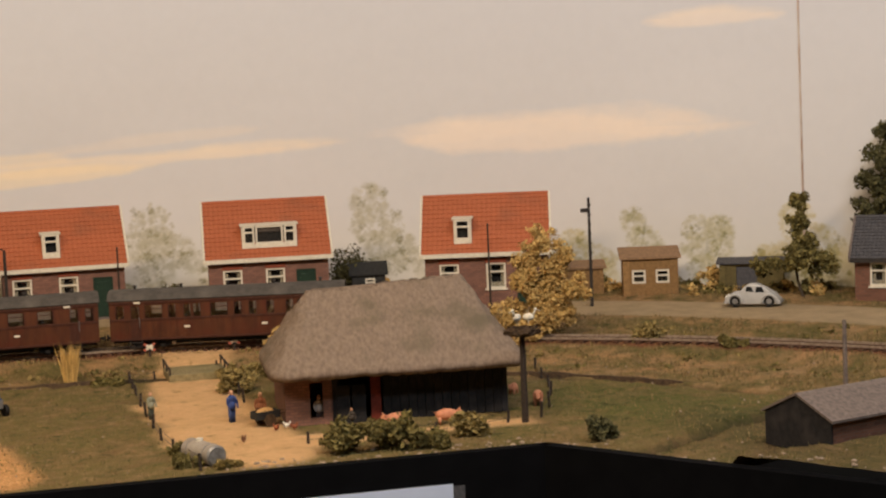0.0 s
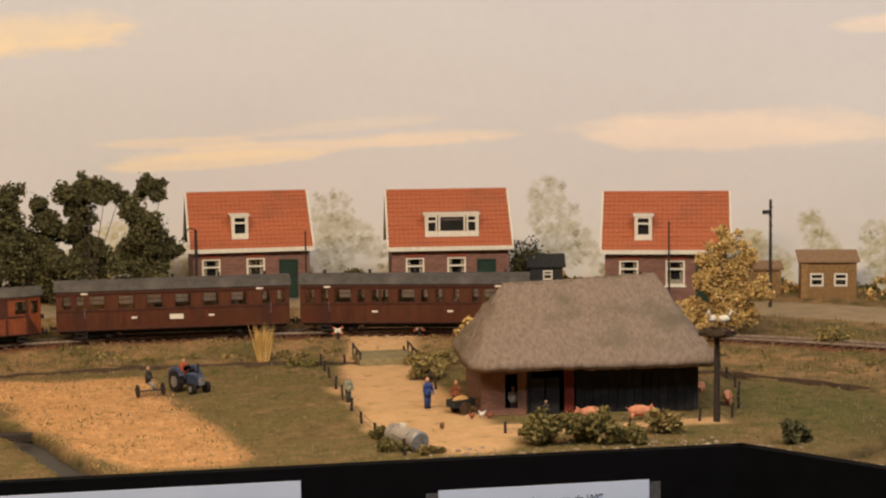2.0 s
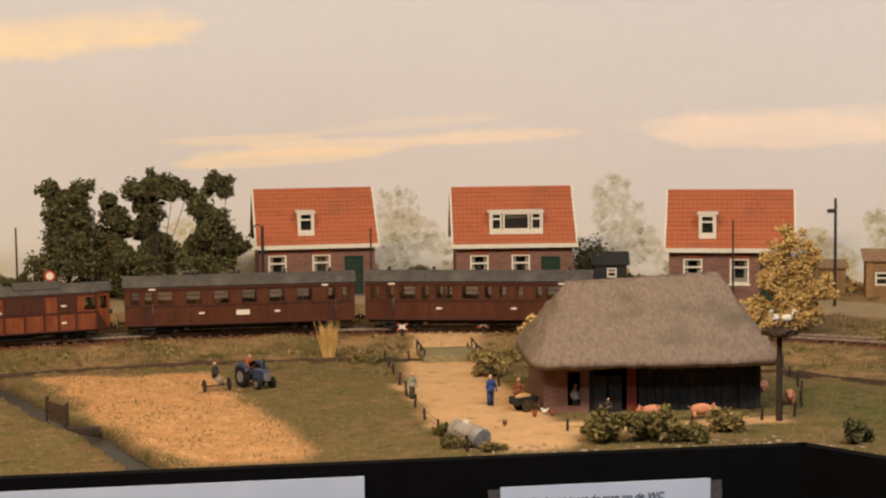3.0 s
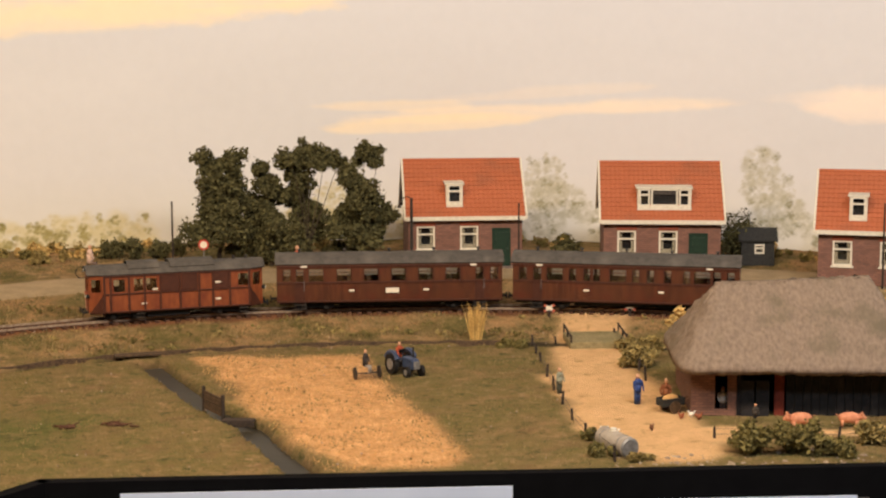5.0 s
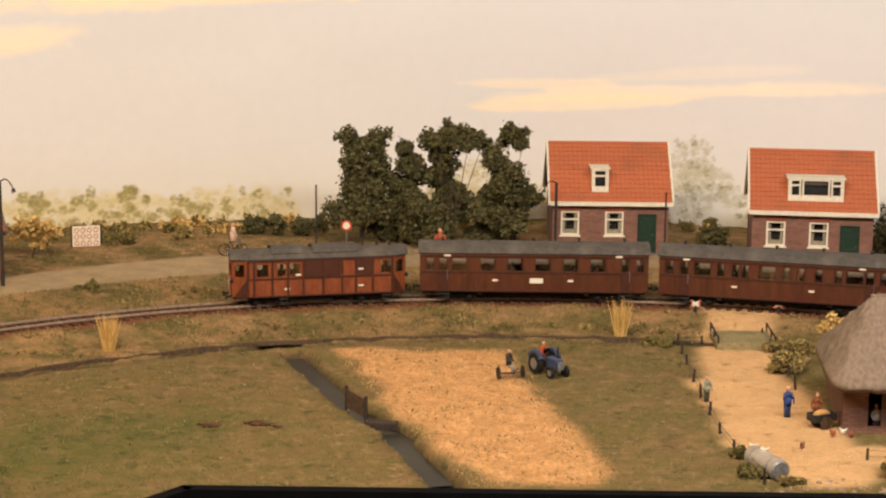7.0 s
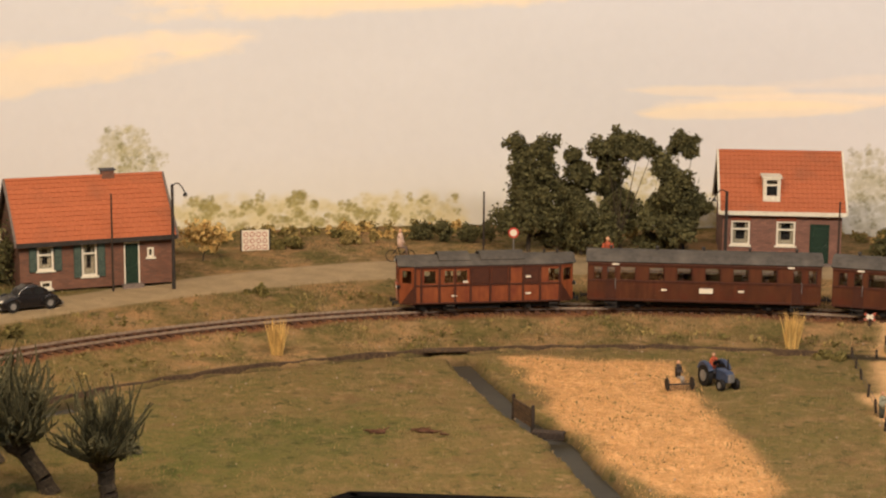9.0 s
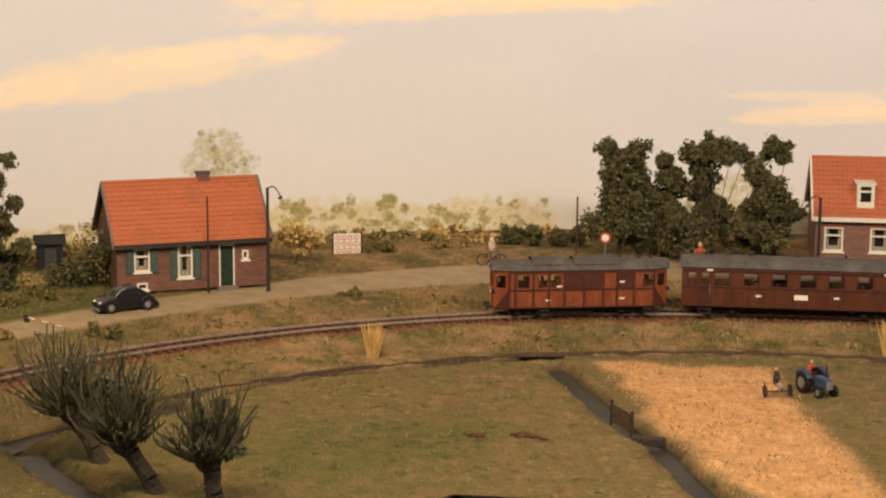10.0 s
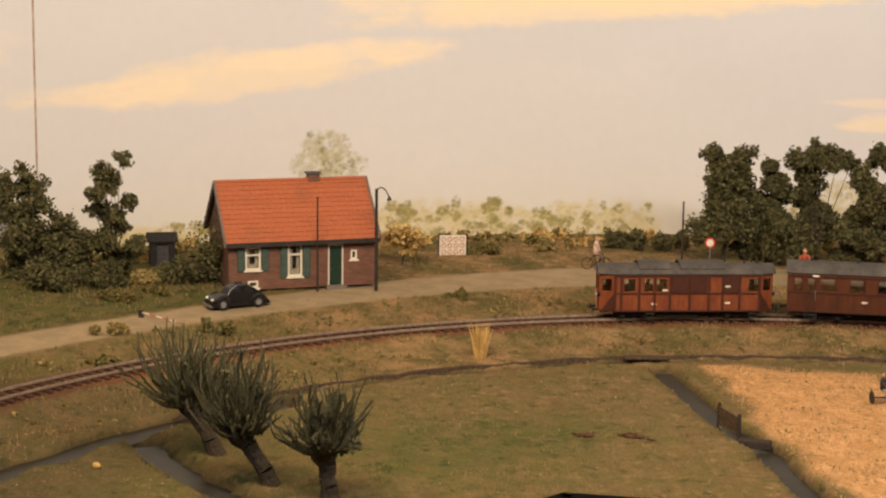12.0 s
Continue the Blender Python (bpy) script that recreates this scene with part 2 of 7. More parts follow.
# painted growth: ovals of (angle, height, half angle, half height)
PAINTED_TREES = [
    ([(9.7, 0.122, 1.2, 0.030), (9.3, 0.092, 1.7, 0.026), (10.4, 0.085, 1.6, 0.028), (11.9, 0.066, 1.0, 0.018), (9.7, 0.05, 1.2, 0.02)], 9.8, 0),
    ([(21.9, 0.140, 1.1, 0.028), (22.3, 0.108, 1.6, 0.026), (23.0, 0.080, 1.5, 0.024), (24.3, 0.06, 1.2, 0.018), (22.3, 0.05, 1.4, 0.02)], 22.5, 0),
    ([(36.6, 0.108, 0.7, 0.018), (37.2, 0.082, 1.0, 0.020), (37.9, 0.06, 1.1, 0.018)], 37.2, 1),
    ([(40.2, 0.098, 1.0, 0.018), (41.4, 0.094, 0.9, 0.022), (40.7, 0.07, 1.5, 0.020), (40.7, 0.045, 1.2, 0.018)], 40.8, 1),
    ([(33.4, 0.080, 1.0, 0.018), (34.3, 0.058, 1.5, 0.018), (32.2, 0.055, 1.2, 0.018)], 33.3, 2),
    ([(-31.9, 0.156, 1.4, 0.022), (-32.5, 0.130, 1.6, 0.020), (-31.0, 0.128, 1.5, 0.022), (-31.9, 0.09, 1.2, 0.02)], -31.8, 1),
    ([(-2.6, 0.07, 1.4, 0.040), (-4.0, 0.05, 1.6, 0.03), (1.0, 0.05, 1.5, 0.025)], -2.8, 2),
    ([(45.6, 0.105, 1.0, 0.030), (46.6, 0.075, 1.6, 0.028), (44.6, 0.06, 1.5, 0.02)], 46.0, 2),
]
# wash, middle, dark and light paint of each sort
TREE_PAINT = [((198, 193, 174), (172, 165, 136), (122, 118, 86), (226, 219, 200)), ((200, 193, 164), (166, 159, 116), (118, 116, 72), (228, 221, 192)), ((208, 194, 150), (182, 168, 112), (126, 118, 68), (222, 208, 166))]
PAINTED_HEDGES = [(-31.5, -13.0, 0.038, 0.072, 0), (-60.0, -36.5, 0.045, 0.055, 0), (42.5, 50.0, 0.045, 0.07, 0), (27.0, 35.5, 0.045, 0.055, 0), (12.5, 17.0, 0.04, 0.045, 1), (5.0, 8.5, 0.045, 0.04, 1), (25.0, 28.0, 0.05, 0.05, 1)]


def build_backdrop():
    """The board's paint lies in its vertices, finer in the part near the horizon."""
    A = np.concatenate([np.linspace(-78, -55, 60, endpoint=False), np.linspace(-55, 53, 1700, endpoint=False), np.linspace(53, 78, 60)])
    Z = np.concatenate([np.linspace(-0.02, 0.19, 130, endpoint=False), np.linspace(0.19, 0.42, 100, endpoint=False), np.linspace(0.42, 0.62, 12)])
    aa, zz = np.meshgrid(A, Z, indexing="ij")

    def tone(c):
        return np.array(lin(c)[:3])
    k = np.clip(zz / 0.45, 0, 1)[..., None]
    C = tone((225, 221, 217)) * (1 - k) + tone((214, 216, 222)) * k
    h = 0.6 * np.clip(1 - zz / 0.13, 0, 1)[..., None]
    C = C * (1 - h) + tone((226, 220, 200)) * h
    C = C * (1 + 0.035 * soft_noise(aa * 0.07 + 9, zz * 8, 5))[..., None]
    w = soft_noise(aa * 0.26, zz * 22, 6, 5)
    fray = soft_noise(aa * 0.6 + 3, zz * 60, 7, 4)
    for ca, cz, ra, rz, lean, s, yel in CLOUDS:
        u, v = (aa - ca) / (1.1 * ra), (zz - cz - lean * (aa - ca)) / (1.2 * rz)
        edge = 1 - np.sqrt(u * u + v * v) + 0.34 * w + 0.10 * fray
        f = 0.82 * s * np.clip(edge * np.where(v < 0, 3.2, 1.8), 0, 1) * (0.84 + 0.16 * np.clip(v, -1, 1)) * (0.92 + 0.1 * fray)
        f = np.clip(f, 0, 1)[..., None]
        C = C * (1 - f) + (tone((255, 238, 222)) * (1 - yel) + tone((254, 234, 196)) * yel) * f
    g = np.random.default_rng(80)

    def dab(a, z, s, colour, op, flat=0.85):
        reach = math.degrees(s / BR)
        i0, i1 = np.searchsorted(A, (a - reach, a + reach))
        j0, j1 = np.searchsorted(Z, (z - s, z + s))
        if i1 <= i0 or j1 <= j0:
            return
        da, dz = (aa[i0:i1, j0:j1] - a) / reach, (zz[i0:i1, j0:j1] - z) / (s * flat)
        f = op * np.clip(1.5 * (1 - np.sqrt(da * da + dz * dz)), 0, 1)[..., None]
        C[i0:i1, j0:j1] = C[i0:i1, j0:j1] * (1 - f) + colour * f

    def dabs(rows, n, lo, hi, c1, c2, op):
        area = np.array([q[2] * q[3] for q in rows])
        c1, c2 = tone(c1), tone(c2)
        for r in g.choice(len(rows), n, p=area / area.sum()):
            a0, z0, wa, hz = rows[r]
            t, q, m = g.uniform(0, 6.283), g.random() ** 0.5, g.random()
            dab(a0 + wa * q * math.cos(t), z0 + hz * q * math.sin(t), g.uniform(lo, hi), c1 * m + c2 * (1 - m), op * g.uniform(0.5, 1))

    # hedges: a wash, tufts along its top, then clumps of leaf
    for a0, a1, z0, top, sort in PAINTED_HEDGES:
        wash, mid, dark, light = TREE_PAINT[2 - 2 * sort]
        rows = []
        for a in np.arange(a0, a1, 0.5):
            e = min(1.0, (a - a0) / 5 + 0.45, (a1 - a) / 2 + 0.4)
            t = z0 + (top - z0) * e * (0.5 + 0.8 * g.random())
            rows.append((a, t / 2, 0.7, t / 2))
        n = len(rows)
        dabs(rows, 22 * n, 0.007, 0.014, wash, light, 0.4)
        dabs([(a, 1.55 * z, 0.6, 0.35 * z) for a, z, _, _ in rows], 12 * n, 0.002, 0.006, light, mid, 0.5)
        clumps = [(rows[i][0] + g.uniform(-0.3, 0.3), rows[i][1] * g.uniform(0.7, 2.0), g.uniform(0.12, 0.45), g.uniform(0.003, 0.009)) for i in g.choice(n, int(2.2 * n))]
        dabs(clumps, 42 * n, 0.0018, 0.0045, mid, dark, 0.7)
        dabs([(a, 0.6 * z, 0.5, 0.5 * z) for a, z, _, _ in rows], 12 * n, 0.002, 0.005, (176, 150, 100), dark, 0.45)
    for rows, foot, sort in PAINTED_TREES:
        wash, mid, dark, light = TREE_PAINT[sort]
        size = int(sum(q[2] * q[3] for q in rows) * 1000)
        for z in np.arange(0.02, rows[0][1], 0.002):
            dab(foot + 0.12 * math.sin(z * 70), z, 0.0035, tone(dark), 0.16)
        dabs([(a, z, 0.92 * wa, 0.92 * hz) for a, z, wa, hz in rows], int(1.3 * size), 0.005, 0.010, wash, mid, 0.38)
        dabs(rows, int(4.6 * size), 0.0016, 0.0042, mid, wash, 0.5)
        clumps = [(q[0] + q[2] * g.uniform(-0.8, 0.8), q[1] + q[3] * g.uniform(-0.8, 0.8), 0.22, 0.005) for q in rows for _ in range(6)]
        dabs(clumps, int(2.0 * size), 0.0015, 0.0036, mid, dark, 0.5)
        dabs(rows, int(1.0 * size), 0.0015, 0.003, light, wash, 0.55)
    x, y = BX + BR * np.sin(np.radians(aa)), BY + BR * np.cos(np.radians(aa))
    na, nz = len(A), len(Z)
    i, j = np.meshgrid(np.arange(na - 1), np.arange(nz - 1), indexing="ij")
    p = (i * nz + j).ravel()
    me = bpy.data.meshes.new("backdrop")
    me.from_pydata(np.stack([x, y, zz], -1).reshape(-1, 3).tolist(), [], np.stack([p, p + 1, p + nz + 1, p + nz], 1).tolist())
    col = me.color_attributes.new("paint", "FLOAT_COLOR", "POINT")
    col.data.foreach_set("color", np.concatenate([C, np.ones((na, nz, 1))], -1).astype(np.float32).ravel())
    me.materials.append(backdrop_material())
    me.polygons.foreach_set("use_smooth", np.ones(len(me.polygons), dtype=bool))
    ob = new("backdrop", me)
    sol = ob.modifiers.new("board", "SOLIDIFY")
    sol.thickness, sol.offset = 0.008, 1
    return tagged(ob, "curved board painted with pale evening sky, clouds and pale trees", "backdrop", kind="structure")


backdrop = build_backdrop()


# ---- ground: one sheet from the front edge to the backdrop ----
def front_y(x):
    if x < -0.305:
        return max(-0.6, 0.424 + (x + 0.305) * 1.5)
    if x > 0.45:
        return max(-0.6, 0.46 - (x - 0.45) * 1.3)
    return 0.424 + (x + 0.305) * 0.0477


def back_y(x):
    return BY + math.sqrt(max(0.05, (BR - 0.002) ** 2 - (x - BX) ** 2))


def seg_dist(p, a, b):
    ax, ay = a
    dx, dy = b[0] - ax, b[1] - ay
    k = max(0, min(1, ((p[0] - ax) * dx + (p[1] - ay) * dy) / (dx * dx + dy * dy)))
    return math.hypot(p[0] - ax - k * dx, p[1] - ay - k * dy)


def line_dist(p, pts):
    return min(seg_dist(p, pts[i], pts[i + 1]) for i in range(len(pts) - 1))


def step(a, b, x):
    k = max(0, min(1, (x - a) / (b - a)))
    return k * k * (3 - 2 * k)


DITCH = [(-0.282, 0.90), (-0.198, 0.70), (-0.150, 0.615), (-0.100, 0.474), (-0.08, 0.40)]
SIDE_DITCH = [(-0.90, 0.20), (-0.80, 0.33), (-0.758, 0.434), (-0.729, 0.514), (-0.696, 0.566), (-0.615, 0.655)]
SIDE_DITCH_2 = [(-0.703, 0.496), (-0.662, 0.442), (-0.617, 0.40), (-0.572, 0.36), (-0.46, 0.28)]
RIGHT_DITCH = [(0.47, 0.385), (0.541, 0.425), (0.594, 0.466), (0.653, 0.509), (0.69, 0.533)]
PATH_LINE = [(0.215, 1.30), (0.212, 1.10), (0.192, 0.97), (0.188, 0.80), (0.20, 0.68), (0.205, 0.58), (0.22, 0.52)]
PATH_WIDTH = [0.04, 0.04, 0.036, 0.045, 0.058, 0.055, 0.04]


def inside(p, poly):
    """Signed distance to a convex outline given clockwise or not: positive inside."""
    s, best = False, 9
    for i in range(len(poly)):
        a, b = poly[i], poly[(i + 1) % len(poly)]
        best = min(best, seg_dist(p, a, b))
        if (a[1] > p[1]) != (b[1] > p[1]) and p[0] < (b[0] - a[0]) * (p[1] - a[1]) / (b[1] - a[1]) + a[0]:
            s = not s
    return best if s else -best


MOWN = [(-0.235, 0.915), (-0.055, 0.93), (-0.03, 0.79), (0.045, 0.50), (0.03, 0.462), (-0.065, 0.458), (-0.15, 0.67)]
YARD = [(0.16, 0.60), (0.26, 0.60), (0.40, 0.585), (0.47, 0.60), (0.47, 0.56), (0.36, 0.555), (0.26, 0.53), (0.215, 0.49), (0.19, 0.49)]


def road_edges(deg):
    k = step(-55, -15, deg)
    return 1.045 + 0.06 * k + 0.03 * step(-5, 15, deg), 1.115 + 0.105 * k + 0.04 * step(-5, 15, deg)


def path_cover(p):
    best = -1
    for i in range(len(PATH_LINE) - 1):
        d = seg_dist(p, PATH_LINE[i], PATH_LINE[i + 1])
        best = max(best, (PATH_WIDTH[i] + PATH_WIDTH[i + 1]) / 2 - d)
    return best


def ground_at(x, y):
    """Height, and the cover: (mown, sand, green), (road, mud, ballast)."""
    deg, r = math.degrees(math.atan2(x - CX, y - CY)), math.hypot(x - CX, y - CY)
    if y < CY:
        deg = 89 if x > 0 else -89
    w = noise.fractal(Vector((x * 22, y * 22, 0.3)), 1.0, 2.0, 4)
    w2 = noise.fractal(Vector((x * 90, y * 90, 4.3)), 1.0, 2.0, 3)
    p = (x + 0.006 * w, y + 0.006 * w2)
    tr = track_r(deg)
    bank = step(tr - 0.085, tr - 0.03, r)
    z = 0.010 * bank
    ri, ro = road_edges(deg)
    z += 0.010 * step(tr + 0.03, ri, r)
    far = step(ro + 0.02, ro + 0.10, r)
    z += 0.004 * far
    z += 0.0016 * w * (1 - 0.7 * step(ri - 0.01, ri, r) * (1 - step(ro, ro + 0.01, r))) + 0.0008 * w2
    # the little bank and drain in front of the track
    rim = 0.79 + 0.03 * step(0, 40, deg)
    gutter = 1 - step(0.006, 0.013, abs(r - rim - 0.004 * w))
    z -= 0.009 * gutter * (1 - step(8, 9, deg) * (1 - step(17, 18, deg)))
    d = line_dist(p, DITCH)
    if x < -0.4:
        d = min(d, 0.72 * line_dist(p, SIDE_DITCH), 0.8 * line_dist(p, SIDE_DITCH_2))
    elif x > 0.45:
        d = min(d, 1.5 * line_dist(p, RIGHT_DITCH))
    dit = 1 - step(0.010, 0.017, d)
    z -= 0.012 * dit
    sand = step(-0.012, 0.010, path_cover(p) + 0.006 * w)
    sand = max(sand, step(-0.008, 0.012, inside(p, YARD) + 0.006 * w))
    z = z * (1 - sand) + (z - 0.0014 * w) * sand
    sand *= 1 - step(ri - 0.02, ri, r)
    mown = step(-0.010, 0.014, inside(p, MOWN) + 0.012 * w) * (1 - dit)
    road = step(ri - 0.012, ri + 0.006, r + 0.006 * w) * (1 - step(ro - 0.004, ro + 0.012, r + 0.006 * w))
    ballast = (1 - step(0.026, 0.040, abs(r - tr) + 0.005 * w)) * (1 - sand)
    green = 0.0
    if r < rim:
        # the meadows are greener in patches
        g = 0.5 + 0.9 * w
        left = step(0.02, 0.12, seg_dist((x, y), (-0.36, 0.60), (-0.46, 0.50)))
        green = max(0, min(1, (1 - left) * 0.8 + 0.45 * g)) if x < -0.1 else 0.1 + 0.4 * g
        right = 1 - step(0.03, 0.13, seg_dist((x, y), (0.56, 0.66), (0.62, 0.55)))
        green = max(green, right)
        if -0.13 < x < 0.15:
            green = max(green, 0.12)
    # besides ditch and drain, the cover darkens towards the front left and right corners
    mud_and_dark = max(dit, 0.95 * gutter, 0.4 * step(0.60, 0.72, -x) * (1 - step(0.60, 0.70, y)), 0.4 * step(0.52, 0.62, x) * (1 - step(0.50, 0.58, y)))
    cover = step(rim - 0.004, rim + 0.012, r + 0.004 * w) * (1 - 0.75 * step(36, 54, -deg))
    if deg < -36:
        green = max(green, 0.55 * step(36, 54, -deg))
        verge = step(38, 46, -deg) * step(ro, ro + 0.02, r)
        green, cover = max(green, verge), cover * (1 - verge)
    return z, (mown, sand, max(0, min(1, green)) * (1 - mown), cover), (road, mud_and_dark, ballast)


def ground_material():
    m = bpy.data.materials.new("scattered_ground")
    m.use_nodes = True
    n, l = m.node_tree.nodes, m.node_tree.links
    b = n["Principled BSDF"]
    b.inputs["Roughness"].default_value, b.inputs["Specular IOR Level"].default_value = 0.95, 0.1
    tc = n.new("ShaderNodeTexCoord")

    def noisy(scale, detail, lo, hi):
        k = n.new("ShaderNodeTexNoise")
        k.inputs["Scale"].default_value, k.inputs["Detail"].default_value, k.inputs["Roughness"].default_value = scale, detail, 0.7
        l.new(tc.outputs["Object"], k.inputs["Vector"])
        r = n.new("ShaderNodeMapRange")
        r.inputs[1].default_value, r.inputs[2].default_value = lo, hi
        l.new(k.outputs["Fac"], r.inputs[0])
        return r.outputs[0]

    def blend(f, a, c):
        k = n.new("ShaderNodeMix")
        k.data_type = "RGBA"
        l.new(f, k.inputs[0])
        for s, v in ((6, a), (7, c)):
            if isinstance(v, tuple):
                k.inputs[s].default_value = v
            else:
                l.new(v, k.inputs[s])
        return k.outputs[2]
    fine, mid, broad, wide = noisy(480, 4, 0.32, 0.68), noisy(120, 5, 0.36, 0.64), noisy(38, 5, 0.40, 0.62), noisy(13, 4, 0.42, 0.60)
    za, zb = n.new("ShaderNodeAttribute"), n.new("ShaderNodeAttribute")
    za.attribute_name, zb.attribute_name = "cover_a", "cover_b"
    sa, sb = n.new("ShaderNodeSeparateColor"), n.new("ShaderNodeSeparateColor")
    l.new(za.outputs["Color"], sa.inputs[0])
    l.new(zb.outputs["Color"], sb.inputs[0])
    grass = blend(fine, lin((112, 97, 61)), lin((144, 123, 85)))
    grass = blend(mid, grass, blend(fine, lin((96, 87, 53)), lin((124, 109, 70))))
    grass = blend(broad, grass, blend(fine, lin((130, 105, 70)), lin((162, 131, 93))))
    grass = blend(wide, grass, blend(mid, lin((104, 97, 57)), lin((140, 115, 76))))
    grass = blend(noisy(55, 6, 0.54, 0.66), grass, lin((164, 134, 98)))
    green = blend(fine, lin((70, 79, 38)), lin((98, 105, 54)))
    green = blend(mid, green, blend(fine, lin((85, 85, 46)), lin((112, 105, 62))))
    green = blend(broad, green, blend(fine, lin((110, 99, 60)), lin((138, 118, 82))))
    green = blend(noisy(70, 6, 0.54, 0.64), green, lin((58, 68, 32)))
    green = blend(wide, green, blend(mid, lin((93, 95, 50)), lin((106, 103, 58))))
    mown = blend(fine, lin((211, 160, 108)), lin((240, 193, 139)))
    mown = blend(noisy(150, 5, 0.45, 0.62), mown, blend(fine, lin((179, 130, 81)), lin((213, 160, 108))))
    mown = blend(broad, mown, blend(mid, lin((170, 132, 85)), lin((213, 162, 110))))
    mown = blend(noisy(85, 6, 0.56, 0.70), mown, blend(fine, lin((112, 97, 56)), lin((147, 119, 73))))
    sand = blend(fine, lin((214, 171, 122)), lin((241, 200, 149)))
    sand = blend(broad, blend(mid, sand, lin((220, 177, 127))), blend(fine, lin((193, 153, 106)), lin((225, 182, 131))))
    sand = blend(noisy(60, 5, 0.58, 0.7), sand, lin((164, 131, 82)))
    road = blend(fine, lin((172, 150, 118)), lin((193, 169, 133)))
    road = blend(broad, road, lin((166, 146, 114)))
    mud_and_dark = blend(mid, lin((58, 51, 39)), lin((76, 67, 50)))
    ballast = blend(fine, lin((104, 66, 46)), lin((158, 106, 74)))
    ballast = blend(broad, ballast, lin((122, 88, 60)))
    bank = blend(fine, lin((131, 109, 75)), lin((176, 146, 106)))
    bank = blend(mid, bank, blend(fine, lin((106, 95, 59)), lin((143, 121, 81))))
    bank = blend(broad, bank, blend(fine, lin((152, 116, 77)), lin((196, 154, 110))))
    bank = blend(wide, bank, blend(mid, lin((90, 85, 48)), lin((126, 111, 70))))
    soil, moss = noisy(24, 5, 0.54, 0.66), noisy(46, 6, 0.55, 0.67)
    grass = blend(moss, blend(soil, grass, lin((122, 98, 68))), lin((84, 82, 48)))
    green = blend(moss, blend(soil, green, lin((118, 102, 64))), lin((66, 74, 38)))
    bank = blend(moss, blend(soil, bank, lin((166, 136, 98))), lin((88, 82, 50)))
    c = blend(sa.outputs[2], grass, green)
    c = blend(za.outputs["Alpha"], c, bank)
    c = blend(sa.outputs[0], c, mown)
    c = blend(sb.outputs[2], c, ballast)
    c = blend(sb.outputs[0], c, road)
    c = blend(sa.outputs[1], c, sand)
    c = blend(sb.outputs[1], c, mud_and_dark)
    l.new(c, b.inputs["Base Color"])
    bu = n.new("ShaderNodeBump")
    bu.inputs["Strength"].default_value, bu.inputs["Distance"].default_value = 0.7, 0.002
    l.new(fine, bu.inputs["Height"])
    l.new(bu.outputs[0], b.inputs["Normal"])
    return m


def build_ground():
    xs = np.linspace(-1.42, 1.30, 520)
    rows = 300
    verts, ca, cb = [], [], []
    for x in xs:
        y0, y1 = front_y(x), back_y(x)
        for j in range(rows + 1):
            y = y0 + (y1 - y0) * j / rows
            z, a, b = ground_at(x, y)
            verts.append((x, y, z))
            ca.append(a)
            cb.append((*b, 1))
    faces = []
    n = rows + 1
    for i in range(len(xs) - 1):
        for j in range(rows):
            p = i * n + j
            faces.append((p, p + n, p + n + 1, p + 1))
    me = bpy.data.meshes.new("ground")
    me.from_pydata(verts, [], faces)
    for name, data in (("cover_a", ca), ("cover_b", cb)):
        col = me.color_attributes.new(name, "FLOAT_COLOR", "POINT")
        col.data.foreach_set("color", np.array(data, dtype=np.float32).ravel())
    me.materials.append(ground_material())
    for p in me.polygons:
        p.use_smooth = True
    return tagged(new("ground", me), "model meadow of scattered grass, mown straw, sand path and ditches", "ground", kind="structure")


ground = build_ground()


def gz(x, y):
    return ground_at(x, y)[0]


# ---- brick and tile patterns with real relief ----
def brick_wall_material(name, c1, c2, joint, row=0.0026, length=0.0075):
    m = bpy.data.materials.new(name)
    m.use_nodes = True
    n, l = m.node_tree.nodes, m.node_tree.links
    b = n["Principled BSDF"]
    b.inputs["Roughness"].default_value = 0.88
    tc, sp, ad, co = n.new("ShaderNodeTexCoord"), n.new("ShaderNodeSeparateXYZ"), n.new("ShaderNodeMath"), n.new("ShaderNodeCombineXYZ")
    l.new(tc.outputs["Object"], sp.inputs[0])
    l.new(sp.outputs[0], ad.inputs[0])
    l.new(sp.outputs[1], ad.inputs[1])
    l.new(ad.outputs[0], co.inputs[0])
    l.new(sp.outputs[2], co.inputs[1])
    br = n.new("ShaderNodeTexBrick")
    br.inputs["Color1"].default_value, br.inputs["Color2"].default_value, br.inputs["Mortar"].default_value = c1, c2, joint
    br.inputs["Scale"].default_value = 1.0
    br.inputs["Mortar Size"].default_value, br.inputs["Mortar Smooth"].default_value = 0.00035, 0.3
    br.inputs["Brick Width"].default_value, br.inputs["Row Height"].default_value = length, row
    l.new(co.outputs[0], br.inputs["Vector"])
    no, mr, hs = n.new("ShaderNodeTexNoise"), n.new("ShaderNodeMapRange"), n.new("ShaderNodeHueSaturation")
    no.inputs["Scale"].default_value = 45
    l.new(tc.outputs["Object"], no.inputs["Vector"])
    l.new(no.outputs["Fac"], mr.inputs[0])
    mr.inputs[3].default_value, mr.inputs[4].default_value = 0.7, 1.3
    l.new(mr.outputs[0], hs.inputs["Value"])
    l.new(br.outputs["Color"], hs.inputs["Color"])
    l.new(hs.outputs[0], b.inputs["Base Color"])
    bu = n.new("ShaderNodeBump")
    bu.inputs["Strength"].default_value, bu.inputs["Distance"].default_value = 0.6, 0.0006
    bu.invert = True
    l.new(br.outputs["Fac"], bu.inputs["Height"])
    l.new(bu.outputs[0], b.inputs["Normal"])
    return m


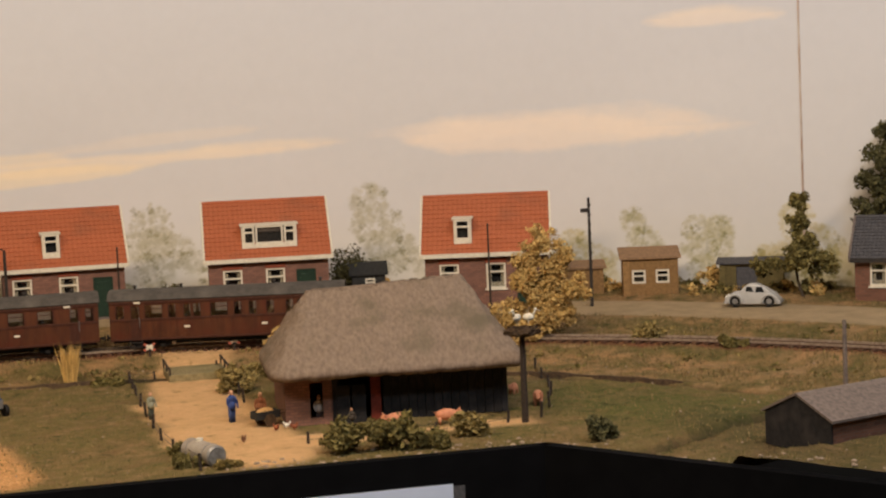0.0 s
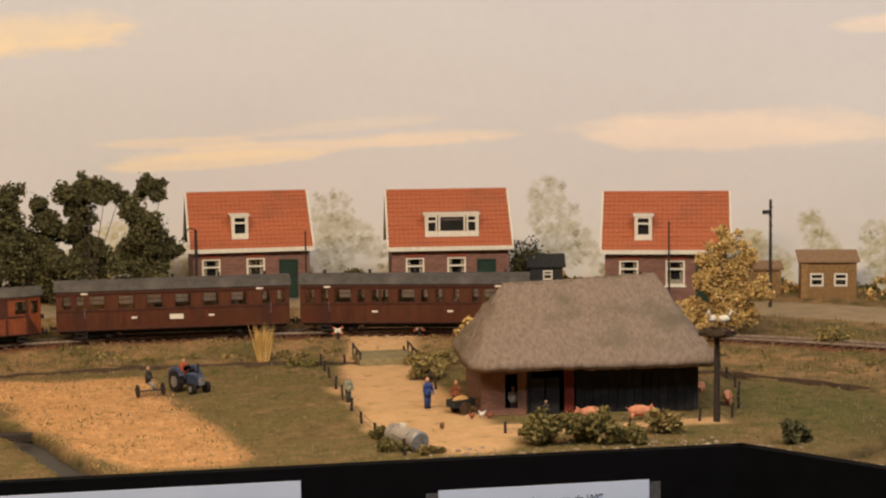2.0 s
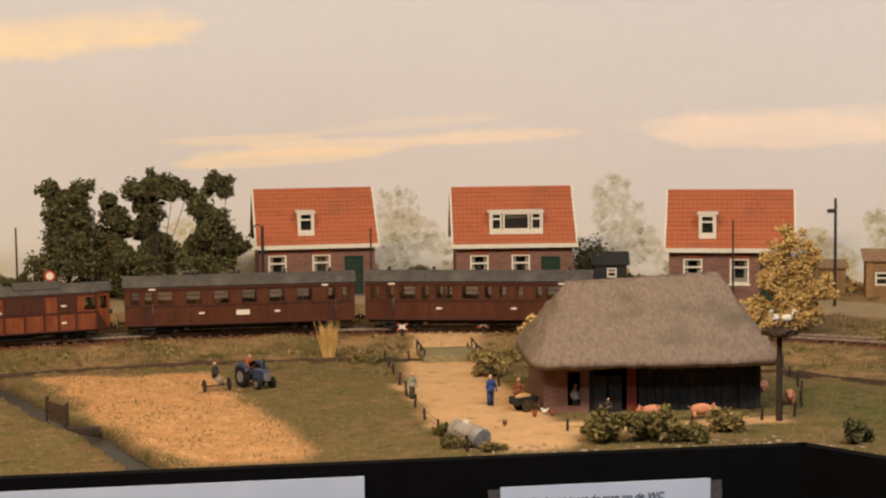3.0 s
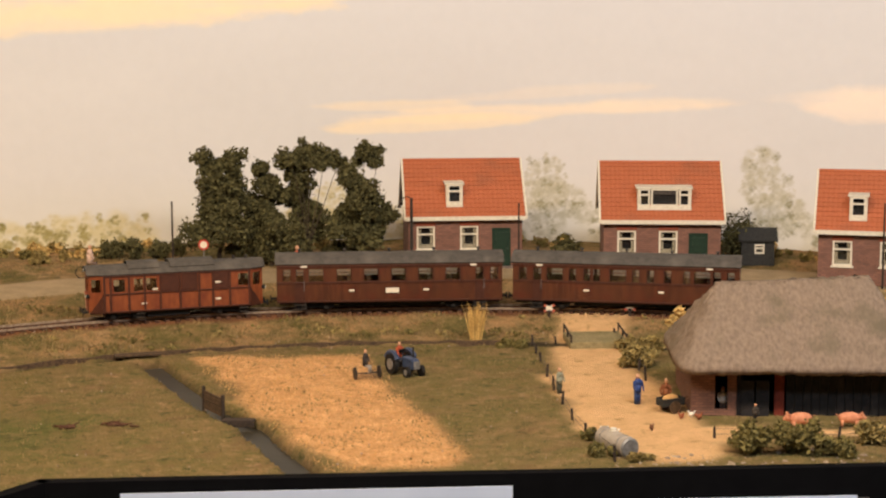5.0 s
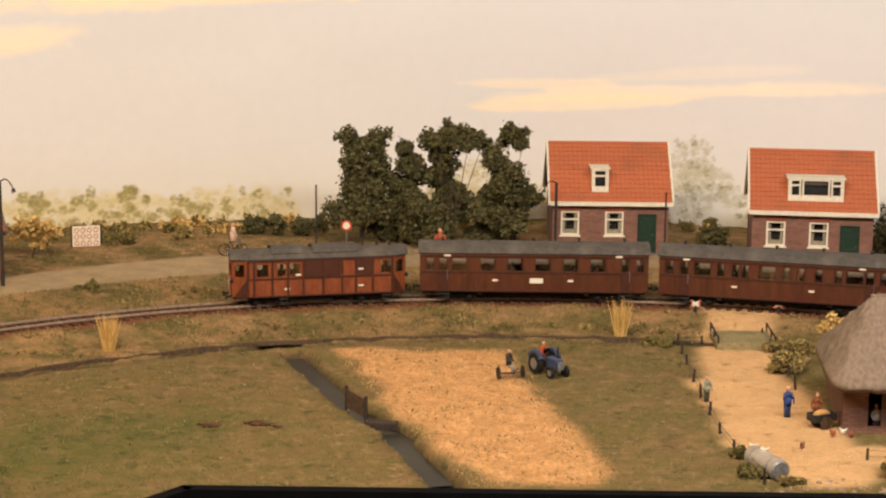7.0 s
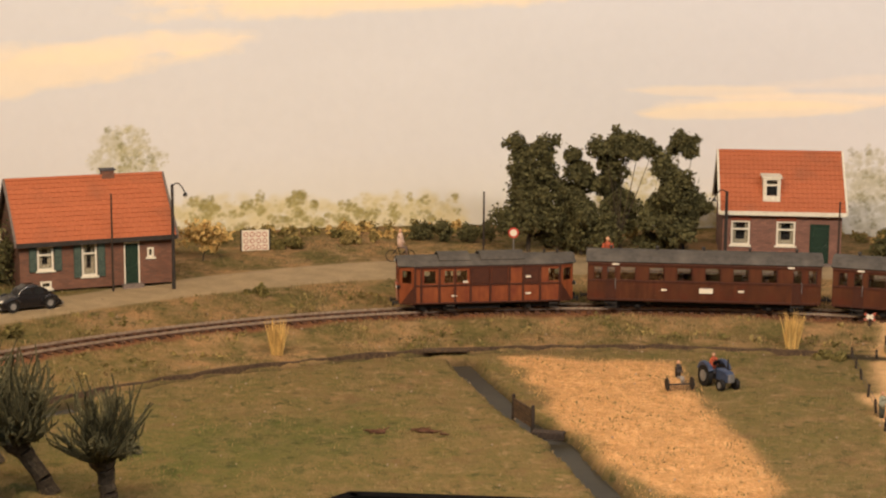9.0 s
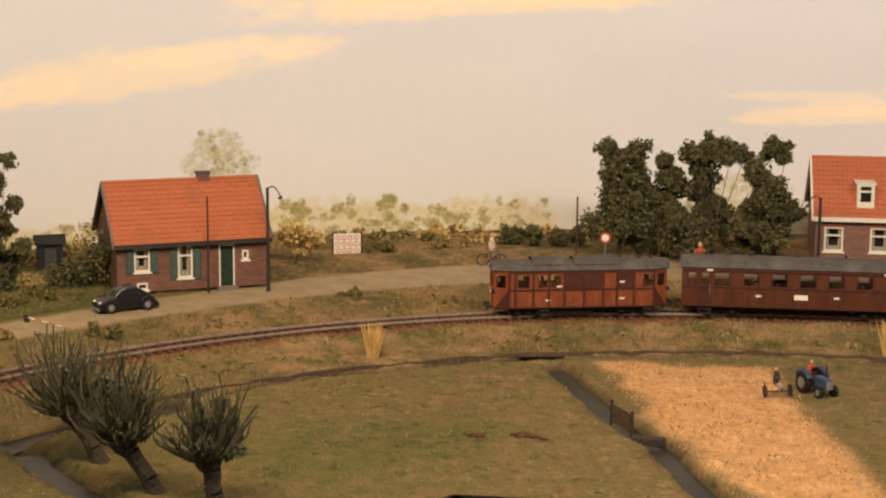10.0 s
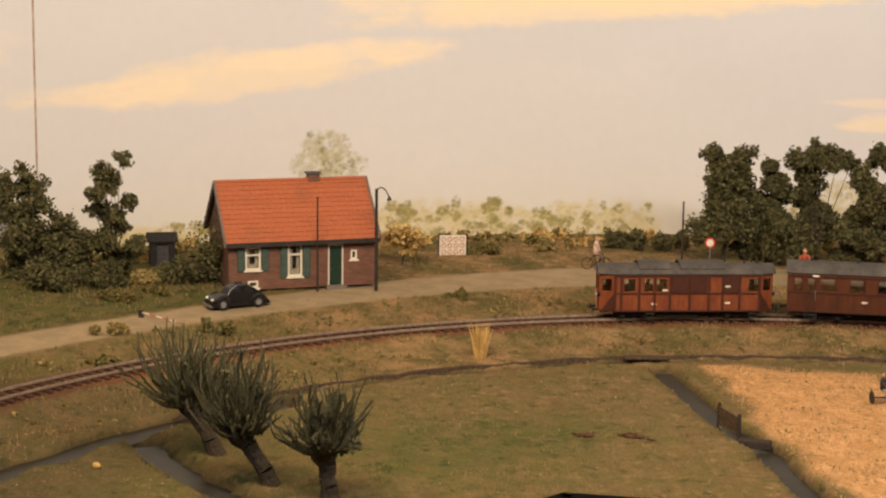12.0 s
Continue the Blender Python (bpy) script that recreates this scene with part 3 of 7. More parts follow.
M["wall_brick"] = brick_wall_material("house_brick", lin((138, 96, 80)), lin((114, 80, 68)), lin((98, 76, 68)))
M["wall_red"] = brick_wall_material("red_brick", lin((124, 82, 63)), lin((102, 67, 52)), lin((104, 82, 70)))


def panel(bm, w, h, t, holes, x0=0.0, y0=0.0, z0=0.0):
    """An upright wall in x and z, t thick behind y0, with rectangular holes (x, z, width, height) right through it."""
    xs = sorted({0.0, w, *[min(w, max(0, v)) for a, b, c, d in holes for v in (a, a + c)]})
    zs = sorted({0.0, h, *[min(h, max(0, v)) for a, b, c, d in holes for v in (b, b + d)]})

    def solid(i, j):
        if not (0 <= i < len(xs) - 1 and 0 <= j < len(zs) - 1):
            return False
        cx, cz = (xs[i] + xs[i + 1]) / 2, (zs[j] + zs[j + 1]) / 2
        return not any(a < cx < a + c and b < cz < b + d for a, b, c, d in holes)
    made = {}

    def vert(i, j, k):
        if (i, j, k) not in made:
            made[i, j, k] = bm.verts.new((x0 + xs[i], y0 + k * t, z0 + zs[j]))
        return made[i, j, k]
    for i in range(len(xs) - 1):
        for j in range(len(zs) - 1):
            if not solid(i, j):
                continue
            for k in (0, 1):
                bm.faces.new([vert(*q, k) for q in ((i, j), (i + 1, j), (i + 1, j + 1), (i, j + 1))])
            for (di, dj), (p, q) in {(-1, 0): ((i, j), (i, j + 1)), (1, 0): ((i + 1, j), (i + 1, j + 1)), (0, -1): ((i, j), (i + 1, j)), (0, 1): ((i, j + 1), (i + 1, j + 1))}.items():
                if not solid(i + di, j + dj):
                    bm.faces.new((vert(*p, 0), vert(*q, 0), vert(*q, 1), vert(*p, 1)))
    return bm


def window(parent, x, z, w, h, y=0.0, transom=0.62, mullions=0, curtain=True, sill=True, glass="glass", backing="dark"):
    """A white-framed window in a wall whose face is at y, looking to -y."""
    f = 0.0022
    bm = bmesh.new()
    box(bm, x - w / 2 + f / 2, y, z, f, 0.003, h)
    box(bm, x + w / 2 - f / 2, y, z, f, 0.003, h)
    box(bm, x, y, z, w - 2 * f, 0.003, f)
    box(bm, x, y, z + h - f, w - 2 * f, 0.003, f)
    if transom:
        box(bm, x, y, z + h * transom, w - 2 * f, 0.0024, f * 0.9)
    for k in range(mullions):
        xm = x - w / 2 + w * (k + 1) / (mullions + 1)
        box(bm, xm, y + 0.0002, z + f, f * 0.8, 0.002, h - 2 * f)
    win = part("window", bm, M["white"], parent, "white painted window frame")
    bm = bmesh.new()
    box(bm, x, y + 0.0008, z + f, w - 2 * f, 0.0006, h - 2 * f)
    pane = part("pane", bm, M[glass], win)
    pane.visible_shadow = False
    # near-black sheet close behind the pane, painting the room's shade
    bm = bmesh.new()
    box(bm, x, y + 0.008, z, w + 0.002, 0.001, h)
    part("room_shade", bm, M[backing], win)
    if curtain:
        bm = bmesh.new()
        for s in (-1, 1):
            for k in range(3):
                box(bm, x + s * (w / 2 - f - 0.001 - 0.0012 * k), y + 0.003 + 0.0004 * (k % 2), z + f, 0.0013, 0.0005, h - 2 * f)
        box(bm, x, y + 0.0032, z + f, w * 0.6, 0.0006, h * 0.16)
        part("curtain", bm, M["curtain"], win, "pale net curtains")
    if sill:
        bm = bmesh.new()
        box(bm, x, y - 0.001, z - 0.002, w + 0.004, 0.005, 0.0022)
        part("sill", bm, M["white"], win)
    return win


def tile_course(w, ya, za, dy, dz, c, cols=26, th=0.0009):
    """One lapped course of pantiles, wavy across, rising by dy and dz."""
    bm = bmesh.new()
    ln = math.hypot(dy, dz)
    ny, nz = -dz / ln, dy / ln
    if nz < 0:
        ny, nz = -ny, -nz
    seg = cols * 2
    yb, zb = ya + dy * 1.12, za + dz * 1.12
    lift = th * 0.9
    low, top, under = [], [], []
    for i in range(seg + 1):
        x = w * i / seg
        wave = 0.00045 if i % 2 else -0.00015
        j = 0.0002 * math.sin(i * 12.9 + c * 7.7)
        low.append(bm.verts.new((x, ya + ny * (lift + wave + j), za + nz * (lift + wave + j))))
        top.append(bm.verts.new((x, yb + ny * (wave * 0.6), zb + nz * (wave * 0.6))))
        under.append(bm.verts.new((x, ya - ny * 0.0004, za - nz * 0.0004)))
    for i in range(seg):
        bm.faces.new((low[i], low[i + 1], top[i + 1], top[i]))
        bm.faces.new((under[i], under[i + 1], low[i + 1], low[i]))
    return bm


def house(name, m, label, w, depth, wall_h, rise, openings, door, dormer=None, wall="wall_brick", trim=True, shutters=False, chimney=None, over=0.006, side_over=0.004):
    """A small brick house: front wall at y=0 looking to -y, x from 0 to w."""
    t = 0.004
    h = thing(name, m, label, "house", "model houses")
    holes = [(x - ww / 2, z, ww, hh) for x, z, ww, hh in openings] + ([(door[0] - door[1] / 2, 0.0, door[1], door[2])] if door else [])
    bm = bmesh.new()
    panel(bm, w, wall_h, t, holes)
    part("front_wall", bm, M[wall], h)
    bm = bmesh.new()
    box(bm, w / 2, depth - t / 2, 0, w, t, wall_h)
    part("back_wall", bm, M[wall], h)
    for x in (t / 2, w - t / 2):
        bm = bmesh.new()
        extrude(bm, [(t, 0), (depth - t, 0), (depth - t, wall_h), (depth / 2, wall_h + rise - 0.003), (t, wall_h)], "x", x - t / 2, x + t / 2)
        part("gable_wall", bm, M[wall], h)
    k = rise / (depth / 2)
    ye, ze = -over, wall_h - over * k + 0.001
    full = w + 2 * side_over
    for sgn in (0, 1):
        ys, yr = (ye, depth / 2) if not sgn else (depth - ye, depth / 2)
        bm = bmesh.new()
        lo = (ys, ze - 0.003), (yr, wall_h + rise - 0.002)
        extrude(bm, [lo[0], lo[1], (lo[1][0], lo[1][1] + 0.002), (lo[0][0], lo[0][1] + 0.002)], "x", -side_over + 0.0005, w + side_over - 0.0005)
        slope = part("roof_slope", bm, M["wood"], h, "red clay pantiles with darker patches")
        dy, dz = (yr - ys) / 13, (wall_h + rise + 0.001 - ze) / 13
        for c in range(13):
            bm = tile_course(full, ys + dy * c, ze + dz * c, dy, dz, c)
            bmesh.ops.translate(bm, verts=bm.verts, vec=(-side_over, 0, 0))
            part("tile_course", bm, M["tile"], slope)
    bm = bmesh.new()
    rod(bm, (-side_over, depth / 2, wall_h + rise + 0.0012), (w + side_over, depth / 2, wall_h + rise + 0.0012), 0.0024, n=8)
    part("ridge_tiles", bm, M["tile"], h)
    edge = M["white"] if trim else M["roof_grey"]
    for x in (-side_over - 0.0012, w + side_over + 0.0012):
        bm = bmesh.new()
        up = 0.0034
        extrude(bm, [(ye, ze - 0.004), (depth / 2, wall_h + rise - 0.004), (depth - ye, ze - 0.004), (depth - ye, ze + up), (depth / 2, wall_h + rise + up), (ye, ze + up)], "x", x - 0.0013, x + 0.0013)
        part("bargeboard", bm, edge, h)
    bm = bmesh.new()
    box(bm, w / 2, ye - 0.0012, ze - 0.0045, full, 0.0036, 0.0052)
    part("gutter", bm, M["white"] if trim else M["steel"], h, "white gutter board" if trim else "dark gutter")
    for i, (x, z, ww, hh) in enumerate(openings):
        window(h, x, z, ww, hh, y=0.0015, transom=0.62 if hh > 0.014 else 0, curtain=hh > 0.014)
        if hh > 0.014:
            bm = bmesh.new()
            for kx in range(7):
                box(bm, x - ww / 2 - 0.001 + (ww + 0.002) * (kx + 0.5) / 7, -0.0004, z + hh + 0.0004, (ww + 0.002) / 7 * 0.86, 0.0022, 0.005)
            part("brick_lintel", bm, M["brick_red"], h)
        if shutters and hh > 0.014:
            for s in (-1, 1):
                bm = bmesh.new()
                sx = x + s * (ww / 2 + 0.0052)
                box(bm, sx, -0.001, z - 0.001, 0.009, 0.0016, hh + 0.002)
                for kz in (0.06, 0.52):
                    box(bm, sx, -0.0022, z + hh * kz, 0.0062, 0.0008, hh * 0.42)
                part("shutter", bm, M["shutter"], h, "blue-green wooden shutter")
    if door:
        dx, dw, dh = door
        bm = bmesh.new()
        box(bm, dx, 0.002, 0, dw - 0.003, 0.002, dh - 0.002)
        for kz, kh in ((0.08, 0.34), (0.52, 0.36)):
            box(bm, dx, 0.0007, dh * kz, dw * 0.6, 0.0008, dh * kh)
        d = part("door", bm, M["green"], h, "dark green panelled door")
        bm = bmesh.new()
        for s in (-1, 1):
            box(bm, dx + s * (dw / 2 - 0.0008), 0.0012, 0, 0.0016, 0.003, dh)
        box(bm, dx, 0.0012, dh - 0.002, dw - 0.0032, 0.003, 0.002)
        part("door_frame", bm, M["green"] if trim else M["white"], d)
        bm = bmesh.new()
        ball(bm, (dx + dw * 0.32, -0.0002, dh * 0.48), 0.0007, 0.0007, 0.0007, 6, 4)
        part("door_knob", bm, M["metal"], d)
        bm = bmesh.new()
        box(bm, dx, -0.004, -0.004, dw + 0.006, 0.008, 0.0055)
        part("doorstep", bm, M["roof_grey"], h)
    if dormer:
        dx, dw, dz, dh, lights = dormer
        y_front = (dz - wall_h) / k - 0.0015
        dep = (dz + dh - wall_h) / k - y_front + 0.004
        bm = bmesh.new()
        box(bm, dx, y_front + dep - 0.002, dz, dw - 0.0042, 0.002, dh)
        d = part("dormer", bm, M["white"], h, "white boarded dormer")
        for s in (-1, 1):
            bm = bmesh.new()
            box(bm, dx + s * (dw / 2 - 0.001), y_front + dep / 2, dz, 0.002, dep, dh)
            part("dormer_cheek", bm, M["white"], d)
        bm = bmesh.new()
        box(bm, dx, y_front + dep / 2 - 0.0012, dz + dh, dw + 0.004, dep + 0.002, 0.0018)
        part("dormer_roof", bm, M["white"], d)
        bm = bmesh.new()
        box(bm, dx, y_front - 0.0004, dz - 0.001, dw, 0.004, 0.005)
        part("dormer_sill", bm, M["white"], d)
        if lights == 1:
            spans = [(dx, dw - 0.004)]
        else:
            spans = [(dx - dw * 0.37, dw * 0.2), (dx, dw * 0.5), (dx + dw * 0.37, dw * 0.2)]
        for i, (xx, ww) in enumerate(spans):
            wide = lights == 3 and i == 1
            f = 0.0022
            bm = bmesh.new()
            zz, hh = dz + 0.004, dh - 0.004
            for s in (-1, 1):
                box(bm, xx + s * (ww / 2 - f / 2), y_front, zz, f, 0.003, hh)
            box(bm, xx, y_front, zz, ww - 2 * f, 0.003, f)
            box(bm, xx, y_front, zz + hh - f, ww - 2 * f, 0.003, f)
            if not wide:
                box(bm, xx, y_front, zz + hh * 0.6, ww - 2 * f, 0.0028, f)
            part("dormer_window_frame", bm, M["white"], d)
            bm = bmesh.new()
            box(bm, xx, y_front + 0.0008, zz + f, ww - 2 * f, 0.0006, hh - 2 * f)
            pn = part("pane", bm, M["glass"], d)
            pn.visible_shadow = False
            if wide:
                bm = bmesh.new()
                box(bm, xx, y_front + 0.003, zz + hh * 0.66, ww - 2 * f, 0.0006, hh * 0.25)
                part("roller_blind", bm, M["roof_grey"], d, "half-drawn grey roller blind")
        # one near-black sheet across the dormer stands in for its inner shade
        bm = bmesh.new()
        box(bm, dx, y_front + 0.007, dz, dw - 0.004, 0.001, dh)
        part("room_shade", bm, M["dark"], d)
    if chimney:
        cx, cw, chh = chimney
        bm = bmesh.new()
        box(bm, cx, depth / 2 + 0.002, wall_h + rise - 0.012, cw, cw * 0.8, chh + 0.012)
        c = part("chimney", bm, M[wall], h)
        bm = bmesh.new()
        box(bm, cx, depth / 2 + 0.002, wall_h + rise + chh, cw + 0.003, cw * 0.8 + 0.003, 0.002)
        part("chimney_cap", bm, M["slate"], c)
    return h


def facing(x, y, z, deg):
    return pose(x, y, z, 0, 0, deg)


HW = 0.152
house("brick_house", facing(-0.006, 1.397, 0.021, 3.0), "small brown-brick house with red pantile roof and single dormer", HW, 0.145, 0.073, 0.063,
      [(0.023, 0.024, 0.024, 0.032), (0.081, 0.024, 0.024, 0.032)], (0.124, 0.025, 0.053), (0.062, 0.022, 0.0815, 0.029, 1))
house("brick_house", facing(0.249, 1.350, 0.021, -4), "small brown-brick house with wide three-light white dormer", HW, 0.145, 0.074, 0.063,
      [(0.030, 0.024, 0.024, 0.032), (0.084, 0.024, 0.024, 0.032)], (0.123, 0.025, 0.053), (0.079, 0.070, 0.083, 0.027, 3))
house("brick_house", facing(0.509, 1.253, 0.021, -15), "small brown-brick house with dormer behind a golden tree", HW, 0.145, 0.073, 0.062,
      [(0.030, 0.024, 0.024, 0.032), (0.088, 0.024, 0.024, 0.032)], (0.126, 0.025, 0.053), (0.048, 0.022, 0.0815, 0.029, 1))
house("shuttered_house", facing(-0.821, 1.043, 0.0235, 31), "red-brick cottage with blue-green shutters and chimney", 0.183, 0.125, 0.063, 0.060,
      [(0.030, 0.024, 0.019, 0.028), (0.082, 0.014, 0.018, 0.042), (0.030, 0.002, 0.013, 0.009), (0.156, 0.032, 0.008, 0.012)], (0.133, 0.019, 0.052), None,
      wall="wall_red", trim=False, shutters=True, chimney=(0.120, 0.015, 0.008))

# ---- the barn with its thatched roof ----


def thatch_mesh(x0, x1, y0, y1, z0, rx0, rx1, ry, z1):
    """A hipped, bulging thatch from its eave rectangle to its ridge."""
    nu, nl = 160, 34
    bm = bmesh.new()
    rings = []
    for k in range(nl + 1):
        f = k / nl
        zf = z0 + (z1 - z0) * f
        g = f ** 0.97
        ax, bx = x0 + (rx0 - x0) * g, x1 + (rx1 - x1) * g
        ay, by = y0 + (ry - 0.004 - y0) * f ** 1.1, y1 + (ry + 0.004 - y1) * f ** 1.1
        cx, cy, hx, hy = (ax + bx) / 2, (ay + by) / 2, (bx - ax) / 2, (by - ay) / 2
        ring = []
        for i in range(nu):
            a = 2 * math.pi * i / nu
            ca, sa = math.cos(a), math.sin(a)
            p = 9 - 3 * f
            s = (abs(ca) ** p + abs(sa) ** p) ** (-1 / p)
            px, py = cx + hx * s * ca, cy + hy * s * sa
            w = noise.fractal(Vector((px * 120, py * 120, zf * 60)), 1.0, 2.0, 4)
            sag = 0.003 * math.sin((px - x0) * 26) * f
            d = 0.0016 * w
            ring.append(bm.verts.new((px + ca * d, py + sa * d, zf + 0.0016 * w - sag + 0.0018 * noise.noise(Vector((px * 300, py * 300, zf * 200))))))
        rings.append(ring)
    # the thick cut edge under the eave
    under = [bm.verts.new((x0 + 0.012 + (v.co.x - x0) * (x1 - x0 - 0.024) / (x1 - x0), y0 + 0.012 + (v.co.y - y0) * (y1 - y0 - 0.024) / (y1 - y0), z0 + 0.0015)) for v in rings[0]]
    lip = [bm.verts.new((v.co.x, v.co.y, v.co.z - 0.006)) for v in rings[0]]
    allr = [under, lip] + rings
    for a, b in zip(allr[:-1], allr[1:]):
        for i in range(nu):
            bm.faces.new((a[i], a[(i + 1) % nu], b[(i + 1) % nu], b[i]))
    bm.faces.new(rings[-1])
    return bm


BARN_W, BARN_D, BARN_H = 0.203, 0.145, 0.052
barn = thing("barn", pose(0.257, 0.640, 0.0, 0, 0, -2.5), "low thatched barn with black tarred boards and brick end", "barn")
bm = bmesh.new()
panel(bm, 0.042, BARN_H, 0.004, [(0.022, 0.006, 0.012, 0.032)])
part("brick_front", bm, M["wall_brick"], barn, "reddish brick front with a small opening")
bm = bmesh.new()
panel(bm, 0.005, BARN_H, 0.003, [], 0.0425, 0.0)
panel(bm, 0.040, 0.012, 0.003, [], 0.0475, 0.0, BARN_H - 0.012)
part("door_post", bm, M["tar"], barn)
x = 0.088
while x < BARN_W - 0.001:
    bm = bmesh.new()
    wdt = min(0.0078, BARN_W - x)
    box(bm, x + wdt / 2, 0.0015 + 0.0005 * (int(x * 1000) % 3), 0, wdt - 0.0006, 0.003, BARN_H)
    part("tarred_board", bm, M["tar"], barn)
    x += 0.0078
bm = bmesh.new()
box(bm, 0.0815, -0.0004, 0, 0.009, 0.002, 0.04)
part("red_door", bm, surface("red_door_paint", lin((120, 48, 34)), lin((96, 38, 28)), 300, 0.7, 0.2), barn, "narrow dark red door standing ajar")
bm = bmesh.new()
for dx in (0.052, 0.066):
    box(bm, dx, -0.002, 0, 0.012, 0.0016, 0.034)
part("black_door", bm, M["tar"], barn, "black stable doors")
for x, y, sx, sy, mt in ((0.002, BARN_D / 2, 0.004, BARN_D, "wall_red"), (BARN_W - 0.002, BARN_D / 2 + 0.002, 0.004, BARN_D - 0.004, "tar"), (BARN_W / 2, BARN_D - 0.002, BARN_W - 0.009, 0.004, "tar")):
    bm = bmesh.new()
    box(bm, x, y + (0.003 if mt == "wall_red" else 0), 0, sx, sy - (0.01 if mt == "wall_red" else 0.0), BARN_H)
    part("side_wall", bm, M[mt], barn)
# floor sheet in near-black: the barn's inner shade is put into its colour
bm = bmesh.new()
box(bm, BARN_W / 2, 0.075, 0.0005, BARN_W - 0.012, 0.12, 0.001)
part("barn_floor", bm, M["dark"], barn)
bm = thatch_mesh(-0.014, BARN_W + 0.018, -0.026, BARN_D + 0.016, 0.050, 0.030, 0.176, 0.070, 0.117)
part("thatch_roof", bm, M["thatch"], barn, "weathered grey-brown thatch with mossy patches", smooth=True)
bm = bmesh.new()
for i in range(24):
    fx = 0.032 + 0.142 * i / 23
    box(bm, fx, 0.070, 0.1135 + 0.0008 * math.sin(i * 2.1) - 0.003 * math.sin((fx + 0.014) * 26), 0.0066, 0.010, 0.0032)
tagged(part("ridge_sods", bm, M["thatch"], barn, "ridge of packed sods"), kind="stuff")


# ---- track ----
def track_point(deg, off=0.0):
    return polar(deg, track_r(deg) + off)


def sweep(bm, degs, off, z, w, h):
    """A bar with a square section along the track's curve."""
    prev = None
    for d in degs:
        r = track_r(d) + off
        ring = [bm.verts.new((*polar(d, r + dw), z + dz)) for dw, dz in ((-w / 2, 0), (w / 2, 0), (w / 2, h), (-w / 2, h))]
        if prev:
            for i in range(4):
                bm.faces.new((prev[i], prev[(i + 1) % 4], ring[(i + 1) % 4], ring[i]))
        prev = ring
    return bm


GAUGE, RAIL_Z = 0.0245, 0.0128
track = thing("railway_track", pose(0, 0, 0), "narrow railway track with worn shiny rails on brown sleepers", "railway track", kind="structure")
degs = [-96 + 0.8 * i for i in range(222)]
for s in (-1, 1):
    bm = bmesh.new()
    sweep(bm, degs, s * GAUGE / 2, RAIL_Z - 0.0006, 0.0032, 0.0008)
    part("rail_foot", bm, M["sleeper"], track, "rusty rail foot")
    bm = bmesh.new()
    sweep(bm, degs, s * GAUGE / 2, RAIL_Z + 0.0002, 0.0009, 0.0026)
    part("rail", bm, M["rail"], track)


# ---- the train ----
def car_side(bm, L, z0, h, t, holes, y):
    panel(bm, L, h, t, holes, -L / 2, y, z0)


def arc_roof(bm, L, w, z_edge, rise, x0=0.0, th=0.0012, over=0.0015):
    n, ring_a, ring_b = 12, [], []
    out = []
    for i in range(n + 1):
        a = -1 + 2 * i / n
        out.append(((w / 2 + over) * a, z_edge + rise * (1 - a * a) ** 0.62))
    inn = [(y * 0.97, z - th) for y, z in out[::-1]]
    extrude(bm, out + inn, "x", x0 - L / 2, x0 + L / 2)
    return bm


def bogie(parent, x, gauge=GAUGE):
    bm = bmesh.new()
    for s in (-1, 1):
        box(bm, x, s * 0.016, 0.0042, 0.044, 0.0016, 0.004)
        for k in (-1, 1):
            box(bm, x + k * 0.013, s * 0.0172, 0.003, 0.005, 0.002, 0.006)
    box(bm, x, 0, 0.0055, 0.006, 0.031, 0.003)
    b = part("bogie", bm, M["black"], parent, "black bogie frame")
    for k in (-1, 1):
        bm = bmesh.new()
        for s in (-1, 1):
            rod(bm, (x + k * 0.013, s * (gauge / 2 - 0.001), 0.0078), (x + k * 0.013, s * (gauge / 2 + 0.0014), 0.0078), 0.0078, n=16)
        rod(bm, (x + k * 0.013, -gauge / 2, 0.0078), (x + k * 0.013, gauge / 2, 0.0078), 0.0012, n=6)
        part("wheelset", bm, M["steel"], b)


def plate(parent, name, x, y, z, w, h, material, label=""):
    bm = bmesh.new()
    box(bm, x, y, z, w, 0.0006, h)
    return part(name, bm, M[material], parent, label)


M["enamel"] = surface("white_enamel", lin((226, 216, 196)), lin((214, 204, 186)), 200, 0.5, 0)
M["panel_red"] = surface("faded_red_panel", lin((132, 70, 38)), lin((110, 55, 30)), 220, 0.5, 0.1, c3=lin((104, 48, 30)), scale3=60, spec=0.4, stretch=(1, 1, 0.3))


def blind_material():
    """Pale glazing at the far side, which lets light through."""
    m = bpy.data.materials.new("pale_blind")
    m.use_nodes = True
    n, l = m.node_tree.nodes, m.node_tree.links
    tl, tr, mx = n.new("ShaderNodeBsdfTranslucent"), n.new("ShaderNodeBsdfTransparent"), n.new("ShaderNodeMixShader")
    tl.inputs["Color"].default_value = (0.86, 0.83, 0.78, 1)
    mx.inputs[0].default_value = 0.6
    l.new(tl.outputs[0], mx.inputs[1])
    l.new(tr.outputs[0], mx.inputs[2])
    l.new(mx.outputs[0], n["Material Output"].inputs["Surface"])
    return m


M["blind"] = blind_material()
M["train_board"] = island(M["train"].copy(), 0.1)


